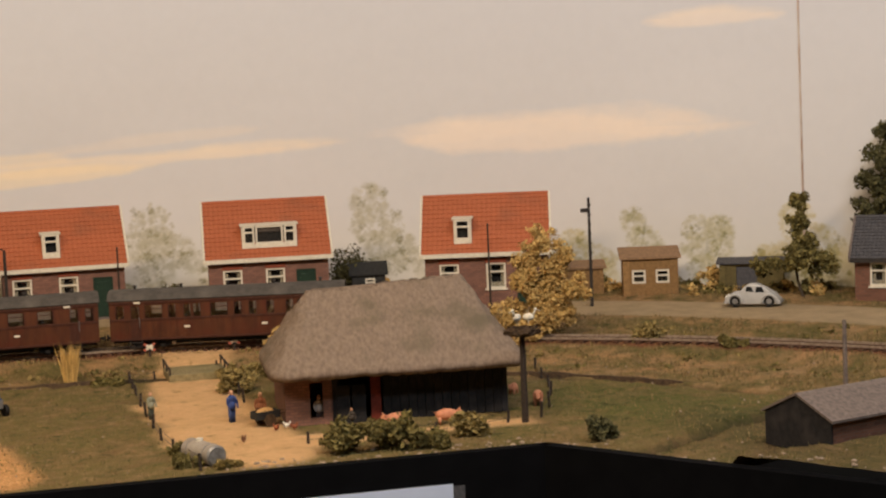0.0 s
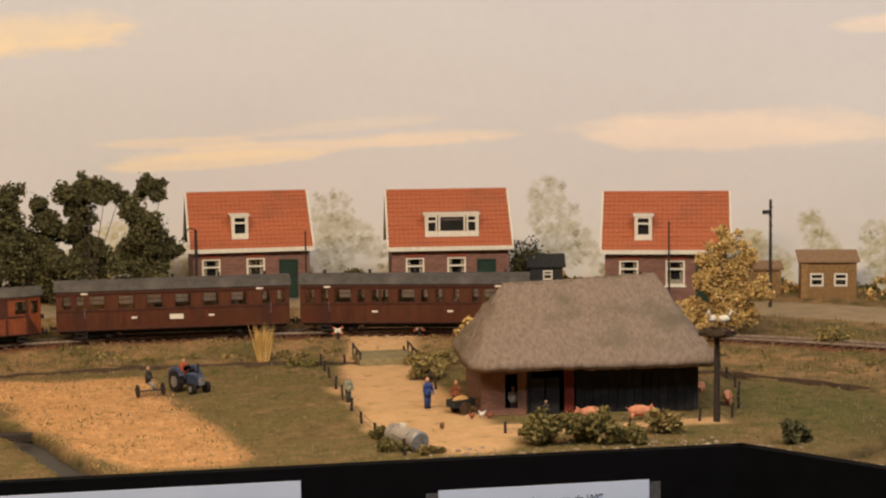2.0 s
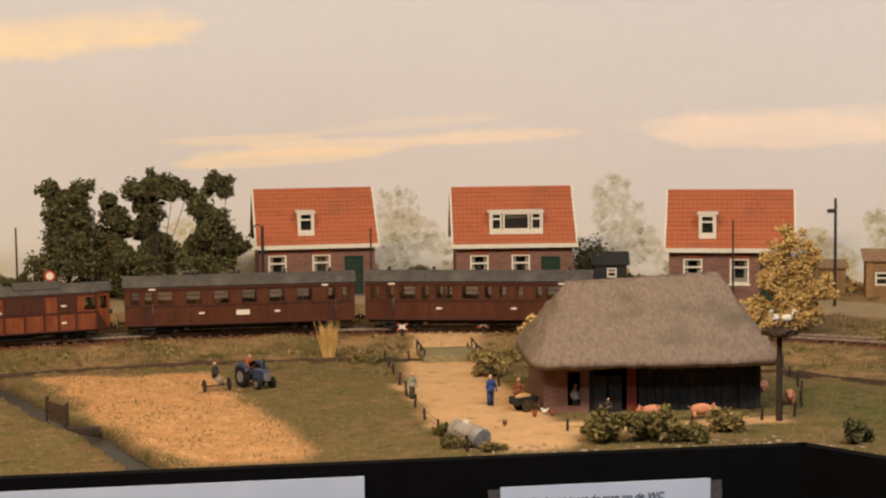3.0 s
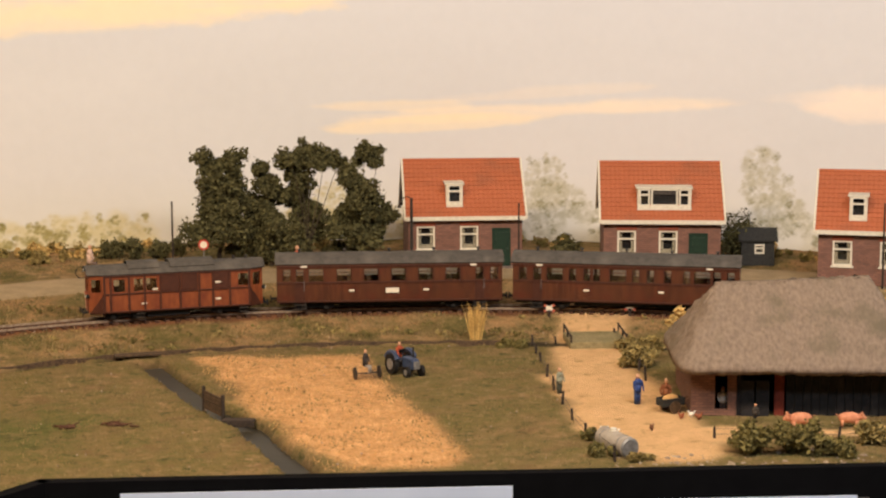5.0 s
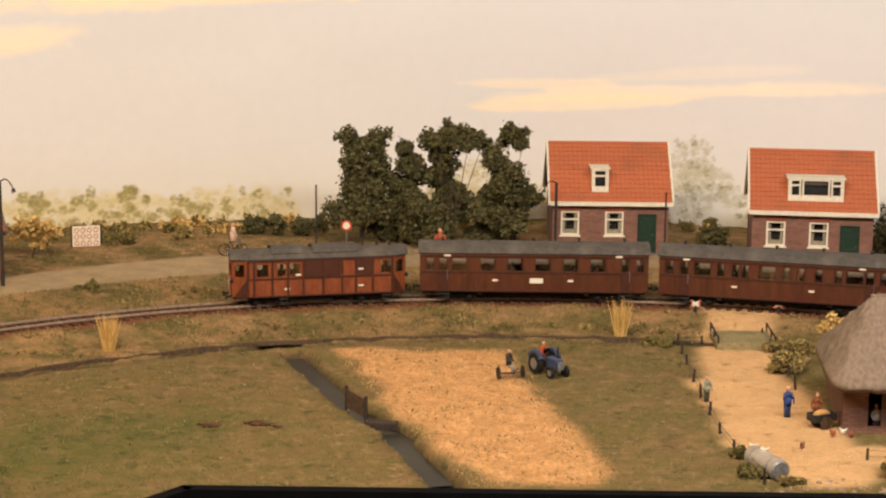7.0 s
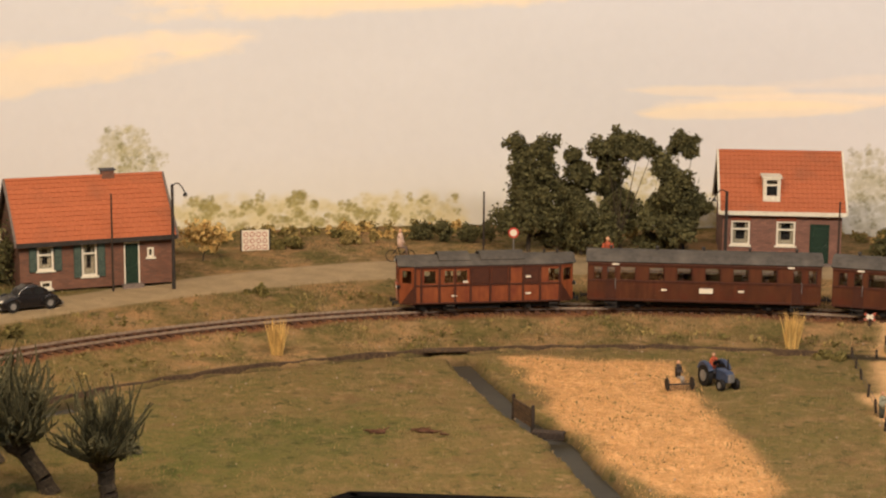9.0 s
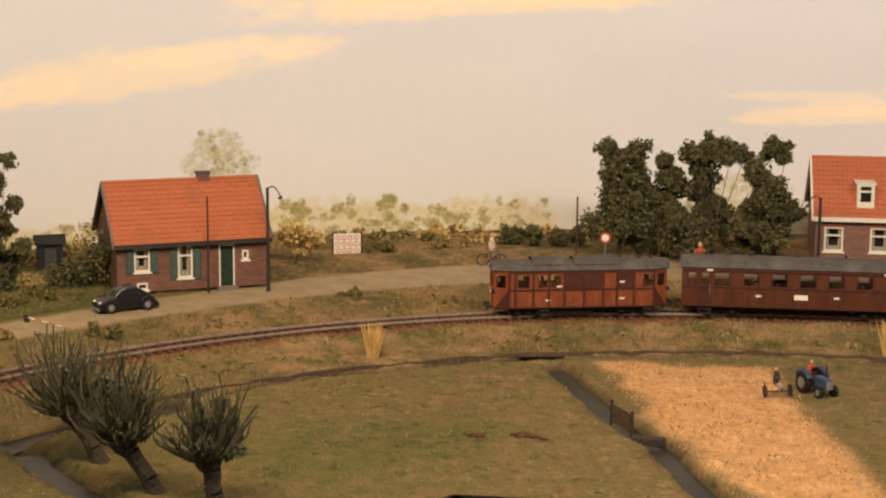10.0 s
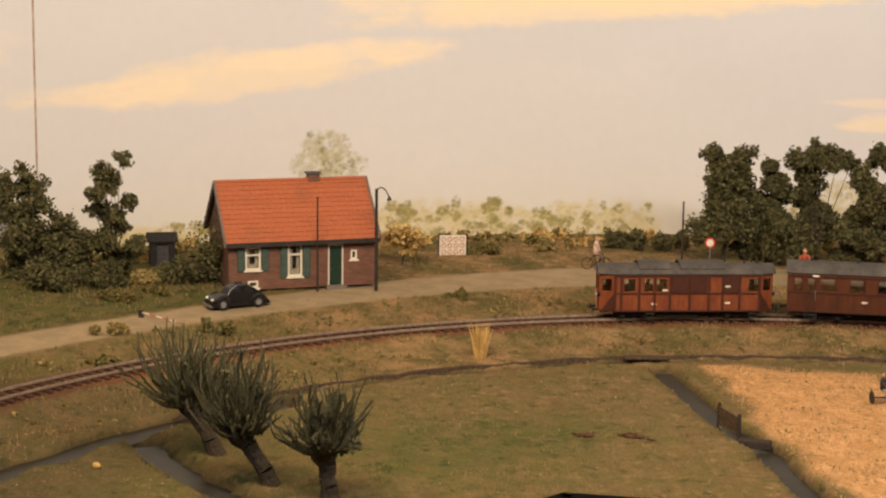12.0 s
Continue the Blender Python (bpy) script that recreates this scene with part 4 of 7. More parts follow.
def coach(m, L, windows, doors, label, board=True):
    """A bogie coach; x along its length, its near side to -y. windows: (x, width) along the side from its left end."""
    c = thing("coach", m, label, "train coach", "coaches of the train")
    w, z0, h, t = 0.047, 0.0115, 0.0465, 0.0016
    holes = [(x - ww / 2, 0.0245, ww, 0.0145) for x, ww in windows]
    holes += [(x - 0.0045, 0.0245, 0.009, 0.0145) for x in doors]
    for y, nm in ((-w / 2, "near"), (w / 2 - t, "far")):
        bm = bmesh.new()
        car_side(bm, L, z0, h, t, holes, y)
        part("side", bm, M["train"], c)
    yf = -w / 2
    bm = bmesh.new()
    n = int(L / 0.0035)
    for i in range(n):
        x = -L / 2 + L * (i + 0.5) / n
        if any(abs(x + L / 2 - d) < 0.007 for d in doors):
            continue
        box(bm, x, yf - 0.0002, z0 + 0.002, L / n * 0.86, 0.0008, 0.0195)
    tagged(part("matchboard", bm, M["train_board"], c, "upright varnished matchboarding"), kind="stuff")
    for zz, hh in ((z0 + 0.0222, 0.0016), (z0, 0.002), (z0 + 0.0415, 0.0014)):
        bm = bmesh.new()
        box(bm, 0, yf - 0.0007, zz, L, 0.0014, hh)
        part("moulding", bm, M["train_dark"], c, "dark moulding")
    for s in (-1, 1):
        bm = bmesh.new()
        pan = Matrix.Translation((s * (L / 2 - t / 2), 0, 0))
        box(bm, 0, 0, z0, t, w - 2 * t, 0.024, pan)
        for yy in (-0.0165, 0, 0.0165):
            box(bm, 0, yy, z0 + 0.024, t, 0.006 if yy == 0 else 0.0095, 0.0225, pan)
        box(bm, 0, 0, z0 + 0.039, t * 0.9, w - 2 * t, 0.0085, pan)
        part("end_wall", bm, M["train"], c)
        bm = bmesh.new()
        rod(bm, (s * L / 2, 0, z0 + 0.001), (s * (L / 2 + 0.007), 0, z0 + 0.001), 0.0016)
        rod(bm, (s * (L / 2 + 0.007), 0, z0 + 0.001), (s * (L / 2 + 0.0082), 0, z0 + 0.001), 0.0038, n=12)
        part("buffer", bm, M["black"], c)
    bm = bmesh.new()
    arc_roof(bm, L + 0.004, w, z0 + h - 0.001, 0.0105)
    roof = part("roof", bm, M["train_roof"], c, "dark grey canvas roof", smooth=False)
    for i in range(5):
        bm = bmesh.new()
        x = -L / 2 + L * (i + 0.5) / 5
        rod(bm, (x, 0, z0 + h + 0.009), (x, 0, z0 + h + 0.0125), 0.0014, 0.0014)
        rod(bm, (x, 0, z0 + h + 0.0122), (x, 0, z0 + h + 0.0136), 0.0026, 0.0018)
        part("roof_vent", bm, M["steel"], roof)
    bm = bmesh.new()
    box(bm, 0, 0, 0.0085, L - 0.006, w - 0.006, 0.0035)
    for s in (-1, 1):
        box(bm, 0, s * 0.017, 0.006, L * 0.45, 0.0012, 0.003)
    part("underframe", bm, M["black"], c)
    bm = bmesh.new()
    box(bm, 0, 0, 0.0122, L - 0.008, w - 0.006, 0.001)
    n = int(L / 0.024)
    for i in range(n):
        x = -L / 2 + L * (i + 0.5) / n
        for s in (-1, 1):
            box(bm, x, s * 0.012, 0.013, 0.004, 0.014, 0.024)
    part("seats", bm, M["train_dark"], c, "rows of dark wooden seats")
    for x, ww in windows + [(d, 0.009) for d in doors]:
        bm = bmesh.new()
        box(bm, x - L / 2, yf + 0.0008, z0 + 0.0245, ww, 0.0005, 0.0145)
        pn = part("pane", bm, M["glass"], c)
        pn.visible_shadow = False
        bm = bmesh.new()
        box(bm, x - L / 2, -yf - 0.0012, z0 + 0.0245, ww, 0.0003, 0.0145)
        part("far_pane", bm, M["blind"], c, "pale translucent far window")
        bm = bmesh.new()
        xx = x - L / 2
        box(bm, xx, yf - 0.0003, z0 + 0.0345, ww, 0.001, 0.0009)
        for s in (-1, 1):
            box(bm, xx + s * (ww / 2 + 0.0002), yf - 0.0003, z0 + 0.0242, 0.001, 0.001, 0.015)
        part("window_frame", bm, M["train_dark"], c)
    for d in doors:
        bm = bmesh.new()
        xx = d - L / 2
        for k in range(4):
            box(bm, xx - 0.0045 + 0.003 * k, yf - 0.0004, z0 + 0.001, 0.0026, 0.001, 0.0212)
        dr = part("door", bm, M["train_dark"], c, "dark boarded door")
        bm = bmesh.new()
        rod(bm, (xx + 0.005, yf - 0.002, z0 + 0.014), (xx + 0.005, yf - 0.002, z0 + 0.026), 0.0004, n=5)
        part("grab_rail", bm, M["metal"], dr)
        bm = bmesh.new()
        for zz in (0.0035, 0.0085):
            box(bm, xx, yf - 0.003, zz, 0.014, 0.004, 0.0008)
        for s in (-1, 1):
            box(bm, xx + s * 0.0066, yf - 0.002, 0.0035, 0.0008, 0.0012, 0.0085)
        part("step", bm, M["steel"], c, "two-tread iron step")
    for fx in (0.33, 0.66):
        plate(c, "lettering_bar", -L / 2 + L * fx, yf - 0.0008, z0 + 0.0125, 0.0065, 0.0022, "enamel")
    if board:
        plate(c, "destination_board", -L / 2 + L * 0.51, yf - 0.0014, z0 + 0.0105, 0.0155, 0.0058, "enamel", "white destination board")
    for fx in (0.12, 0.87):
        plate(c, "class_plate", -L / 2 + L * fx, yf - 0.0012, z0 + 0.0415, 0.0075, 0.002, "enamel")
    bogie(c, -L / 2 + 0.045)
    bogie(c, L / 2 - 0.045)
    return c


def striped_material():
    m = surface("red_white_stripes", lin((186, 92, 70)), lin((170, 80, 60)), 300, 0.6, 0)
    n, l = m.node_tree.nodes, m.node_tree.links
    b = n["Principled BSDF"]
    tc, wv, mr, mx = n.new("ShaderNodeTexCoord"), n.new("ShaderNodeTexWave"), n.new("ShaderNodeMapRange"), n.new("ShaderNodeMix")
    wv.bands_direction, wv.inputs["Scale"].default_value = "Z", 90
    l.new(tc.outputs["Object"], wv.inputs["Vector"])
    mr.inputs[1].default_value, mr.inputs[2].default_value = 0.42, 0.58
    l.new(wv.outputs["Fac"], mr.inputs[0])
    mx.data_type = "RGBA"
    mx.inputs[7].default_value = lin((206, 168, 140))
    l.new(mr.outputs[0], mx.inputs[0])
    l.new(b.inputs["Base Color"].links[0].from_socket, mx.inputs[6])
    l.new(mx.outputs[2], b.inputs["Base Color"])
    return m


M["stripes"] = striped_material()


def motor_car(m, L):
    """The motor luggage car that leads the train; its front to -x."""
    c = thing("motor_luggage_car", m, "reddish-brown wooden motor luggage car with grey roof", "locomotive")
    w, z0, h, t = 0.046, 0.0105, 0.045, 0.0016
    T, E = 0.016, 0.0140          # the ends taper in over T to the half width E
    wins = [(0.034, 0.013), (0.056, 0.010), (0.071, 0.012), (0.178, 0.012)]
    holes = [(x - T - ww / 2, 0.0235, ww, 0.0145) for x, ww in wins]
    yf = -w / 2
    for y in (-w / 2, w / 2 - t):
        bm = bmesh.new()
        car_side(bm, L - 2 * T, z0, h, t, holes, y)
        part("side", bm, M["panel_red"], c)
    for fx in (0.017, 0.024, 0.045, 0.063, 0.081, 0.104, 0.126, 0.142, 0.162, 0.185):
        bm = bmesh.new()
        box(bm, -L / 2 + fx, yf - 0.0007, z0, 0.0022, 0.0018, h - 0.002)
        part("body_post", bm, M["train_dark"], c)
    for zz in (0.0, 0.0205, 0.041):
        bm = bmesh.new()
        box(bm, 0, yf - 0.0005, z0 + zz, L - 2 * T, 0.0014, 0.0016)
        part("moulding", bm, M["train_dark"], c)
    for fx, ww in ((0.115, 0.018), (0.0925, 0.020), (0.152, 0.018)):
        bm = bmesh.new()
        box(bm, -L / 2 + fx, yf - 0.0002, z0 + 0.0225, ww, 0.001, 0.019)
        part("upper_panel", bm, M["train_dark"], c, "darker brown upper panel")
    for s in (-1, 1):
        pan = Matrix.Translation((s * (L / 2 - t / 2), 0, 0))
        bm = bmesh.new()
        box(bm, 0, 0, z0, t, 2 * E - t, 0.0235, pan)
        for yy, sy in ((-0.0122, 0.003), (0, 0.0025), (0.0122, 0.003)):
            box(bm, 0, yy, z0 + 0.0235, t, sy, 0.0145, pan)
        box(bm, 0, 0, z0 + 0.038, t, 2 * E - t, 0.009, pan)
        part("end_wall", bm, M["panel_red"], c)
        bm = bmesh.new()
        x = s * (L / 2 + 0.0008)
        extrude(bm, [(-0.0128, z0 + 0.021), (0.0128, z0 + 0.021), (0.002, z0 + 0.001), (-0.002, z0 + 0.001)], "x", x - 0.0005, x + 0.0005)
        part("warning_triangle", bm, M["stripes"], c, "red and white striped warning triangle")
        for yy in (-0.006, 0.006):
            bm = bmesh.new()
            box(bm, s * (L / 2 - 0.001), yy, z0 + 0.0235, 0.0005, 0.0105, 0.0145)
            pn = part("pane", bm, M["glass"], c)
            pn.visible_shadow = False
        bm = bmesh.new()
        for yy in (-0.0095, 0.0095):
            rod(bm, (s * L / 2, yy, z0), (s * (L / 2 + 0.006), yy, z0), 0.0014)
            rod(bm, (s * (L / 2 + 0.006), yy, z0), (s * (L / 2 + 0.0072), yy, z0), 0.0034, n=12)
        part("buffer", bm, M["black"], c)
        for zz, yy in ((z0 + h + 0.003, 0), (z0 + 0.019, -0.0135)):
            bm = bmesh.new()
            rod(bm, (s * (L / 2 - 0.001), yy, zz), (s * (L / 2 + 0.003), yy, zz), 0.0022, 0.0026, n=12)
            lm = part("headlamp", bm, M["black"], c, "small headlamp")
            bm = bmesh.new()
            rod(bm, (s * (L / 2 + 0.003), yy, zz), (s * (L / 2 + 0.0034), yy, zz), 0.002, n=12)
            part("lens", bm, M["lamp_glass"], lm)
    # the tapered corners: a window over a reddish triangle, with dark boards under its slope
    run = math.hypot(T, w / 2 - E)
    lean = math.degrees(math.atan2(w / 2 - E, T))
    for s in (-1, 1):
        at = pose(-L / 2, -E, 0, 0, 0, -lean) if s < 0 else pose(L / 2 - T, -w / 2, 0, 0, 0, lean)
        for flip in (1, -1):
            mm = Matrix.Diagonal((1, flip, 1, 1)) @ at
            bm = bmesh.new()
            panel(bm, run, h, t, [(0.0035, 0.0235, run - 0.007, 0.0145)], 0, 0, z0)
            bmesh.ops.transform(bm, matrix=mm, verts=bm.verts)
            corner = part("corner_panel", bm, M["panel_red"], c, "tapered corner panel with a window")
            bm = bmesh.new()
            x0, x1 = (0.002, run) if s < 0 else (run - 0.002, 0.0)
            extrude(bm, [(x0, z0 - 0.0005), (x1, z0 - 0.0005), (x1, z0 + 0.021)], "y", -0.0009, 0.0003)
            bmesh.ops.transform(bm, matrix=mm, verts=bm.verts)
            part("corner_boards", bm, M["train_dark"], corner, "dark boards under the slope")
            bm = bmesh.new()
            box(bm, run / 2, 0.0008, z0 + 0.0235, run - 0.007, 0.0005, 0.0145)
            bmesh.ops.transform(bm, matrix=mm, verts=bm.verts)
            pn = part("pane", bm, M["glass"], corner)
            pn.visible_shadow = False
    bm = bmesh.new()
    arc_roof(bm, L + 0.005, w, z0 + h - 0.001, 0.0085)
    for s in (-1, 1):
        bmesh.ops.bisect_plane(bm, geom=bm.verts[:] + bm.edges[:] + bm.faces[:], plane_co=(s * (L / 2 - T), 0, 0), plane_no=(1, 0, 0))
    for v in bm.verts:
        if abs(v.co.x) > L / 2:
            v.co.y *= 0.66
    roof = part("roof", bm, M["train_roof"], c, "grey canvas roof with raised hatches and tapered ends")
    for x, l in ((-0.038, 0.036), (0.018, 0.052)):
        bm = bmesh.new()
        arc_roof(bm, l, w * 0.80, z0 + h + 0.0048, 0.0062, x0=x)
        part("roof_hatch", bm, M["train_roof"], roof, "raised grey roof hatch")
    for x in (0.07, 0.085):
        bm = bmesh.new()
        rod(bm, (x, 0.0, z0 + h + 0.006), (x, 0.0, z0 + h + 0.0115), 0.0016)
        part("roof_vent", bm, M["steel"], roof)
    bm = bmesh.new()
    box(bm, 0, 0, 0.0075, L - 2 * T, w - 0.006, 0.0035)
    box(bm, 0, 0, 0.0078, L - 0.004, 2 * E - 0.004, 0.0030)
    box(bm, -0.01, 0, 0.003, 0.05, w - 0.012, 0.005)
    part("underframe", bm, M["black"], c)
    bm = bmesh.new()
    box(bm, 0, 0, 0.0115, L - 2 * T, w - 0.006, 0.001)
    box(bm, 0.02, 0, 0.0125, 0.078, w - 0.008, 0.034)
    part("engine_box", bm, M["dark"], c)
    for x, ww in wins:
        bm = bmesh.new()
        box(bm, x - L / 2, yf + 0.0008, z0 + 0.0235, ww, 0.0005, 0.0145)
        pn = part("pane", bm, M["glass"], c)
        pn.visible_shadow = False
    for x, z in ((0.062, 0.008), (0.148, 0.009), (0.148, 0.0285), (0.075, 0.024)):
        plate(c, "lettering_bar", -L / 2 + x, yf - 0.0008, z0 + z, 0.006, 0.002, "enamel")
    for fx in (0.058, 0.178):
        bm = bmesh.new()
        xx = -L / 2 + fx
        for zz in (0.0035, 0.008):
            box(bm, xx, yf - 0.002, zz, 0.010, 0.004, 0.0008)
        part("step", bm, M["steel"], c)
    bogie(c, -L / 2 + 0.04)
    bogie(c, L / 2 - 0.04)
    return c


RAIL_TOP = RAIL_Z + 0.0028


def on_track(d0, d1):
    """The pose of a car whose ends stand over the track at two angles."""
    a, b = Vector(track_point(d0)), Vector(track_point(d1))
    mid, way = (a + b) / 2, b - a
    return pose(mid.x, mid.y, RAIL_TOP, 0, 0, math.degrees(math.atan2(way.y, way.x))), way.length


m, L = on_track(-23.6, -11.1)
motor_car(m, L - 0.002)
m, L = on_track(-9.9, 6.3)
coach(m, L, [(0.046, 0.017), (0.079, 0.017), (0.111, 0.017), (0.143, 0.017), (0.175, 0.017), (0.207, 0.017), (0.012, 0.009), (L - 0.010, 0.009)], [0.027, L - 0.027],
      "varnished brown bogie coach with six wide windows")
m, L = on_track(7.4, 23.3)
coach(m, L, [(0.050, 0.019), (0.071, 0.008), (0.088, 0.008), (0.099, 0.008), (0.124, 0.019), (0.145, 0.008), (0.162, 0.008), (0.182, 0.008), (0.204, 0.008), (0.222, 0.019), (0.012, 0.009), (L - 0.010, 0.009)],
      [0.029, L - 0.026], "varnished brown bogie coach with mixed wide and narrow windows", board=False)

# ---- fascia ----


def board(bm, a, b, z0, z1, t=0.012):
    a, b = Vector((*a, 0)), Vector((*b, 0))
    w = (b - a).normalized()
    nrm = Vector((w.y, -w.x, 0)) * t
    vs = [bm.verts.new(p + Vector((0, 0, z))) for z in (z0, z1) for p in (a, b, b + nrm, a + nrm)]
    for q in ((0, 1, 2, 3), (4, 5, 6, 7), (0, 1, 5, 4), (1, 2, 6, 5), (2, 3, 7, 6), (3, 0, 4, 7)):
        bm.faces.new([vs[i] for i in q])
    return bm


for nm, a, b in (("wall_front", (-0.305, 0.424), (0.45, 0.46)), ("wall_left", (-0.98, -0.59), (-0.3055, 0.4235)), ("wall_right", (0.4505, 0.4595), (1.26, -0.59))):
    bm = board(bmesh.new(), a, b, -0.42, 0.003)
    whole(nm, bm, M["fascia"], pose(0, 0, 0), "matt black painted fascia board of the layout", "fascia", kind="structure")


def on_fascia(s, out):
    """A pose on the front fascia, s along it from its left corner, facing the public."""
    ang = math.degrees(math.atan2(0.036, 0.755))
    a = radians(ang)
    return pose(-0.305 + s * math.cos(a) + out * math.sin(a), 0.424 + s * math.sin(a) - out * math.cos(a), 0, 0, 0, ang)


def sheet(x0, x1, z_top, height, label, z_tilt=0.0):
    m = on_fascia(x0 + 0.305, 0.0135)
    p = thing("notice_sheet", m, label, "notice", "notices on the fascia")
    bm = bmesh.new()
    box(bm, (x1 - x0) / 2, 0.0, z_top - height, x1 - x0, 0.0012, height)
    part("paper", bm, M["paper"], p)
    return p


M_TEXT = M["ink"]


def lettering(body, size, m, parent, name="lettering"):
    cu = bpy.data.curves.new(name, "FONT")
    cu.body, cu.size, cu.extrude, cu.shear = body, size, 0.0002, 0.2
    cu.materials.append(M_TEXT)
    ob = new(name, cu)
    dg = bpy.context.evaluated_depsgraph_get()
    me = bpy.data.meshes.new_from_object(ob.evaluated_get(dg))
    bpy.data.objects.remove(ob)
    me.materials.clear()
    me.materials.append(M_TEXT)
    t = new(name, me)
    t.parent = parent
    t.matrix_basis = m
    return t


sheet(-0.239, 0.079, -0.007, 0.21, "large blank white paper sheet pinned on black board")
s2 = sheet(0.190, 0.366, -0.021, 0.25, "white paper quiz notice in a dark sleeve")
bm = bmesh.new()
box(bm, 0.088, 0.0006, -0.285, 0.196, 0.0006, 0.262)
part("sleeve", bm, M["slate"], s2, "grey plastic sleeve")
lettering("Welke krant leest de man op de WC", 0.0082, pose(0.012, -0.0010, -0.036, 90, 0, 0), s2)

# ---- the hall around ----
M["hall"] = surface("hall_wall", lin((120, 112, 104)), lin((112, 105, 98)), 3, 0.9, 0.05)
M["hall_floor"] = surface("hall_floor", lin((84, 76, 68)), lin((74, 68, 62)), 8, 0.6, 0.05)
bm = bmesh.new()
box(bm, 0, 0, -1.12, 9.0, 9.0, 0.1)
whole("floor", bm, M["hall_floor"], pose(0, 0, 0), "plain dark hall floor", "floor", kind="structure")
for nm, x, y, sx, sy in (("wall_north", 0, 4.5, 9.0, 0.1), ("wall_south", 0, -4.5, 9.0, 0.1), ("wall_east", 4.55, 0, 0.1, 8.9), ("wall_west", -4.55, 0, 0.1, 8.9)):
    bm = bmesh.new()
    box(bm, x, y, -1.02, sx, sy, 3.4)
    whole(nm, bm, M["hall"], pose(0, 0, 0), "plain dim hall wall", "wall", kind="structure")
bm = bmesh.new()
box(bm, 0, 0, 2.4, 9.2, 9.2, 0.1)
whole("ceiling", bm, M["hall"], pose(0, 0, 0), "plain dim hall ceiling", "ceiling", kind="structure")


# ---- foliage ----
def rng_for(seed):
    return np.random.default_rng(seed)


def leaf_mesh(name, blobs, n, size, seed, material, flat=1.0, shell=0.2):
    """Small leaf clumps scattered through a set of lobes (x, y, z, radius)."""
    g = rng_for(seed)
    fine = []
    for x, y, z, r in blobs:
        for _ in range(12):
            q = g.normal(size=3)
            q *= r * g.uniform(0.35, 1.1) / np.linalg.norm(q)
            fine.append((x + q[0], y + q[1] * flat, z + q[2] * 0.9, r * g.uniform(0.24, 0.58)))
        fine.append((x, y, z, r * 0.5))
    b = np.array(fine)
    pick = g.choice(len(b), n, p=b[:, 3] ** 2 / (b[:, 3] ** 2).sum())
    d = g.normal(size=(n, 3))
    d /= np.linalg.norm(d, axis=1)[:, None]
    r = b[pick, 3] * (shell + (1.08 - shell) * g.random(n) ** 0.6)
    c = b[pick, :3] + d * r[:, None] * np.array([1, flat, 1])
    stray = g.random(n) < 0.14
    c[stray] += g.normal(size=(int(stray.sum()), 3)) * b[pick[stray], 3][:, None] * 0.32
    u = g.normal(size=(n, 3))
    u /= np.linalg.norm(u, axis=1)[:, None]
    v = np.cross(u, g.normal(size=(n, 3)))
    v /= np.linalg.norm(v, axis=1)[:, None]
    s = size * (0.5 + g.random(n))[:, None]
    p = np.stack([c - u * s, c + v * s * 0.6, c + u * s, c - v * s * 0.6], 1).reshape(-1, 3)
    me = bpy.data.meshes.new(name)
    me.from_pydata(p.tolist(), [], [(4 * i, 4 * i + 1, 4 * i + 2, 4 * i + 3) for i in range(n)])
    me.materials.append(material)
    return me


def tree(name, x, y, z, blobs, n, size, seed, leaf, label, stems, group="model trees"):
    """A tree at x, y, z; lobes and stems are given round its foot."""
    t = thing(name, pose(x, y, z), label, "tree", group)
    bm = bmesh.new()
    for a, b, r0, r1 in stems:
        mid = (Vector(a) + Vector(b)) / 2 + Vector((0.003 * math.sin(seed), 0, 0.002))
        rod(bm, a, mid, r0, (r0 + r1) / 2, 7)
        rod(bm, mid, b, (r0 + r1) / 2, r1, 7)
    part("trunk", bm, M["bark"], t)
    crown = new("crown", leaf_mesh("crown", blobs, n, size, seed, M[leaf]))
    crown.parent = t
    return t


def limbs(blobs, r=0.0035):
    """A trunk to the lowest lobe and a limb to each of the others."""
    b = sorted(blobs, key=lambda q: q[2])
    x0 = sum(q[0] for q in blobs) / len(blobs)
    fork = (x0, b[0][1], b[0][2] * 0.9)
    out = [((0, 0, -0.003), fork, r, r * 0.75)]
    for q in b[1:]:
        out.append((fork, (q[0], q[1], q[2]), r * 0.26, r * 0.08))
    return out


def lobes(rows, x0, z0, px0, py0, k, foot_x, foot_z, depth, seed):
    g = rng_for(seed)
    return [(x0 + (a - px0) * k - foot_x, float(g.uniform(-depth, depth)), z0 - (b - py0) * k - foot_z, c * k) for a, b, c in rows]


K = 0.00075
DARK_TREES = [
    (-0.262, [(505, 190, 21), (560, 195, 23), (530, 225, 27), (520, 268, 34), (562, 258, 28), (545, 310, 38), (500, 322, 30), (575, 335, 30)]),
    (-0.190, [(608, 212, 17), (618, 250, 27), (600, 300, 33), (640, 325, 34), (612, 345, 30)]),
    (-0.140, [(690, 180, 22), (722, 188, 22), (664, 198, 26), (745, 198, 17), (678, 228, 22), (658, 268, 32), (700, 292, 22), (690, 322, 30), (665, 345, 26)]),
    (-0.060, [(788, 184, 22), (815, 192, 19), (768, 228, 24), (792, 258, 32), (760, 290, 28), (822, 292, 28), (800, 330, 34), (742, 322, 24)]),
]
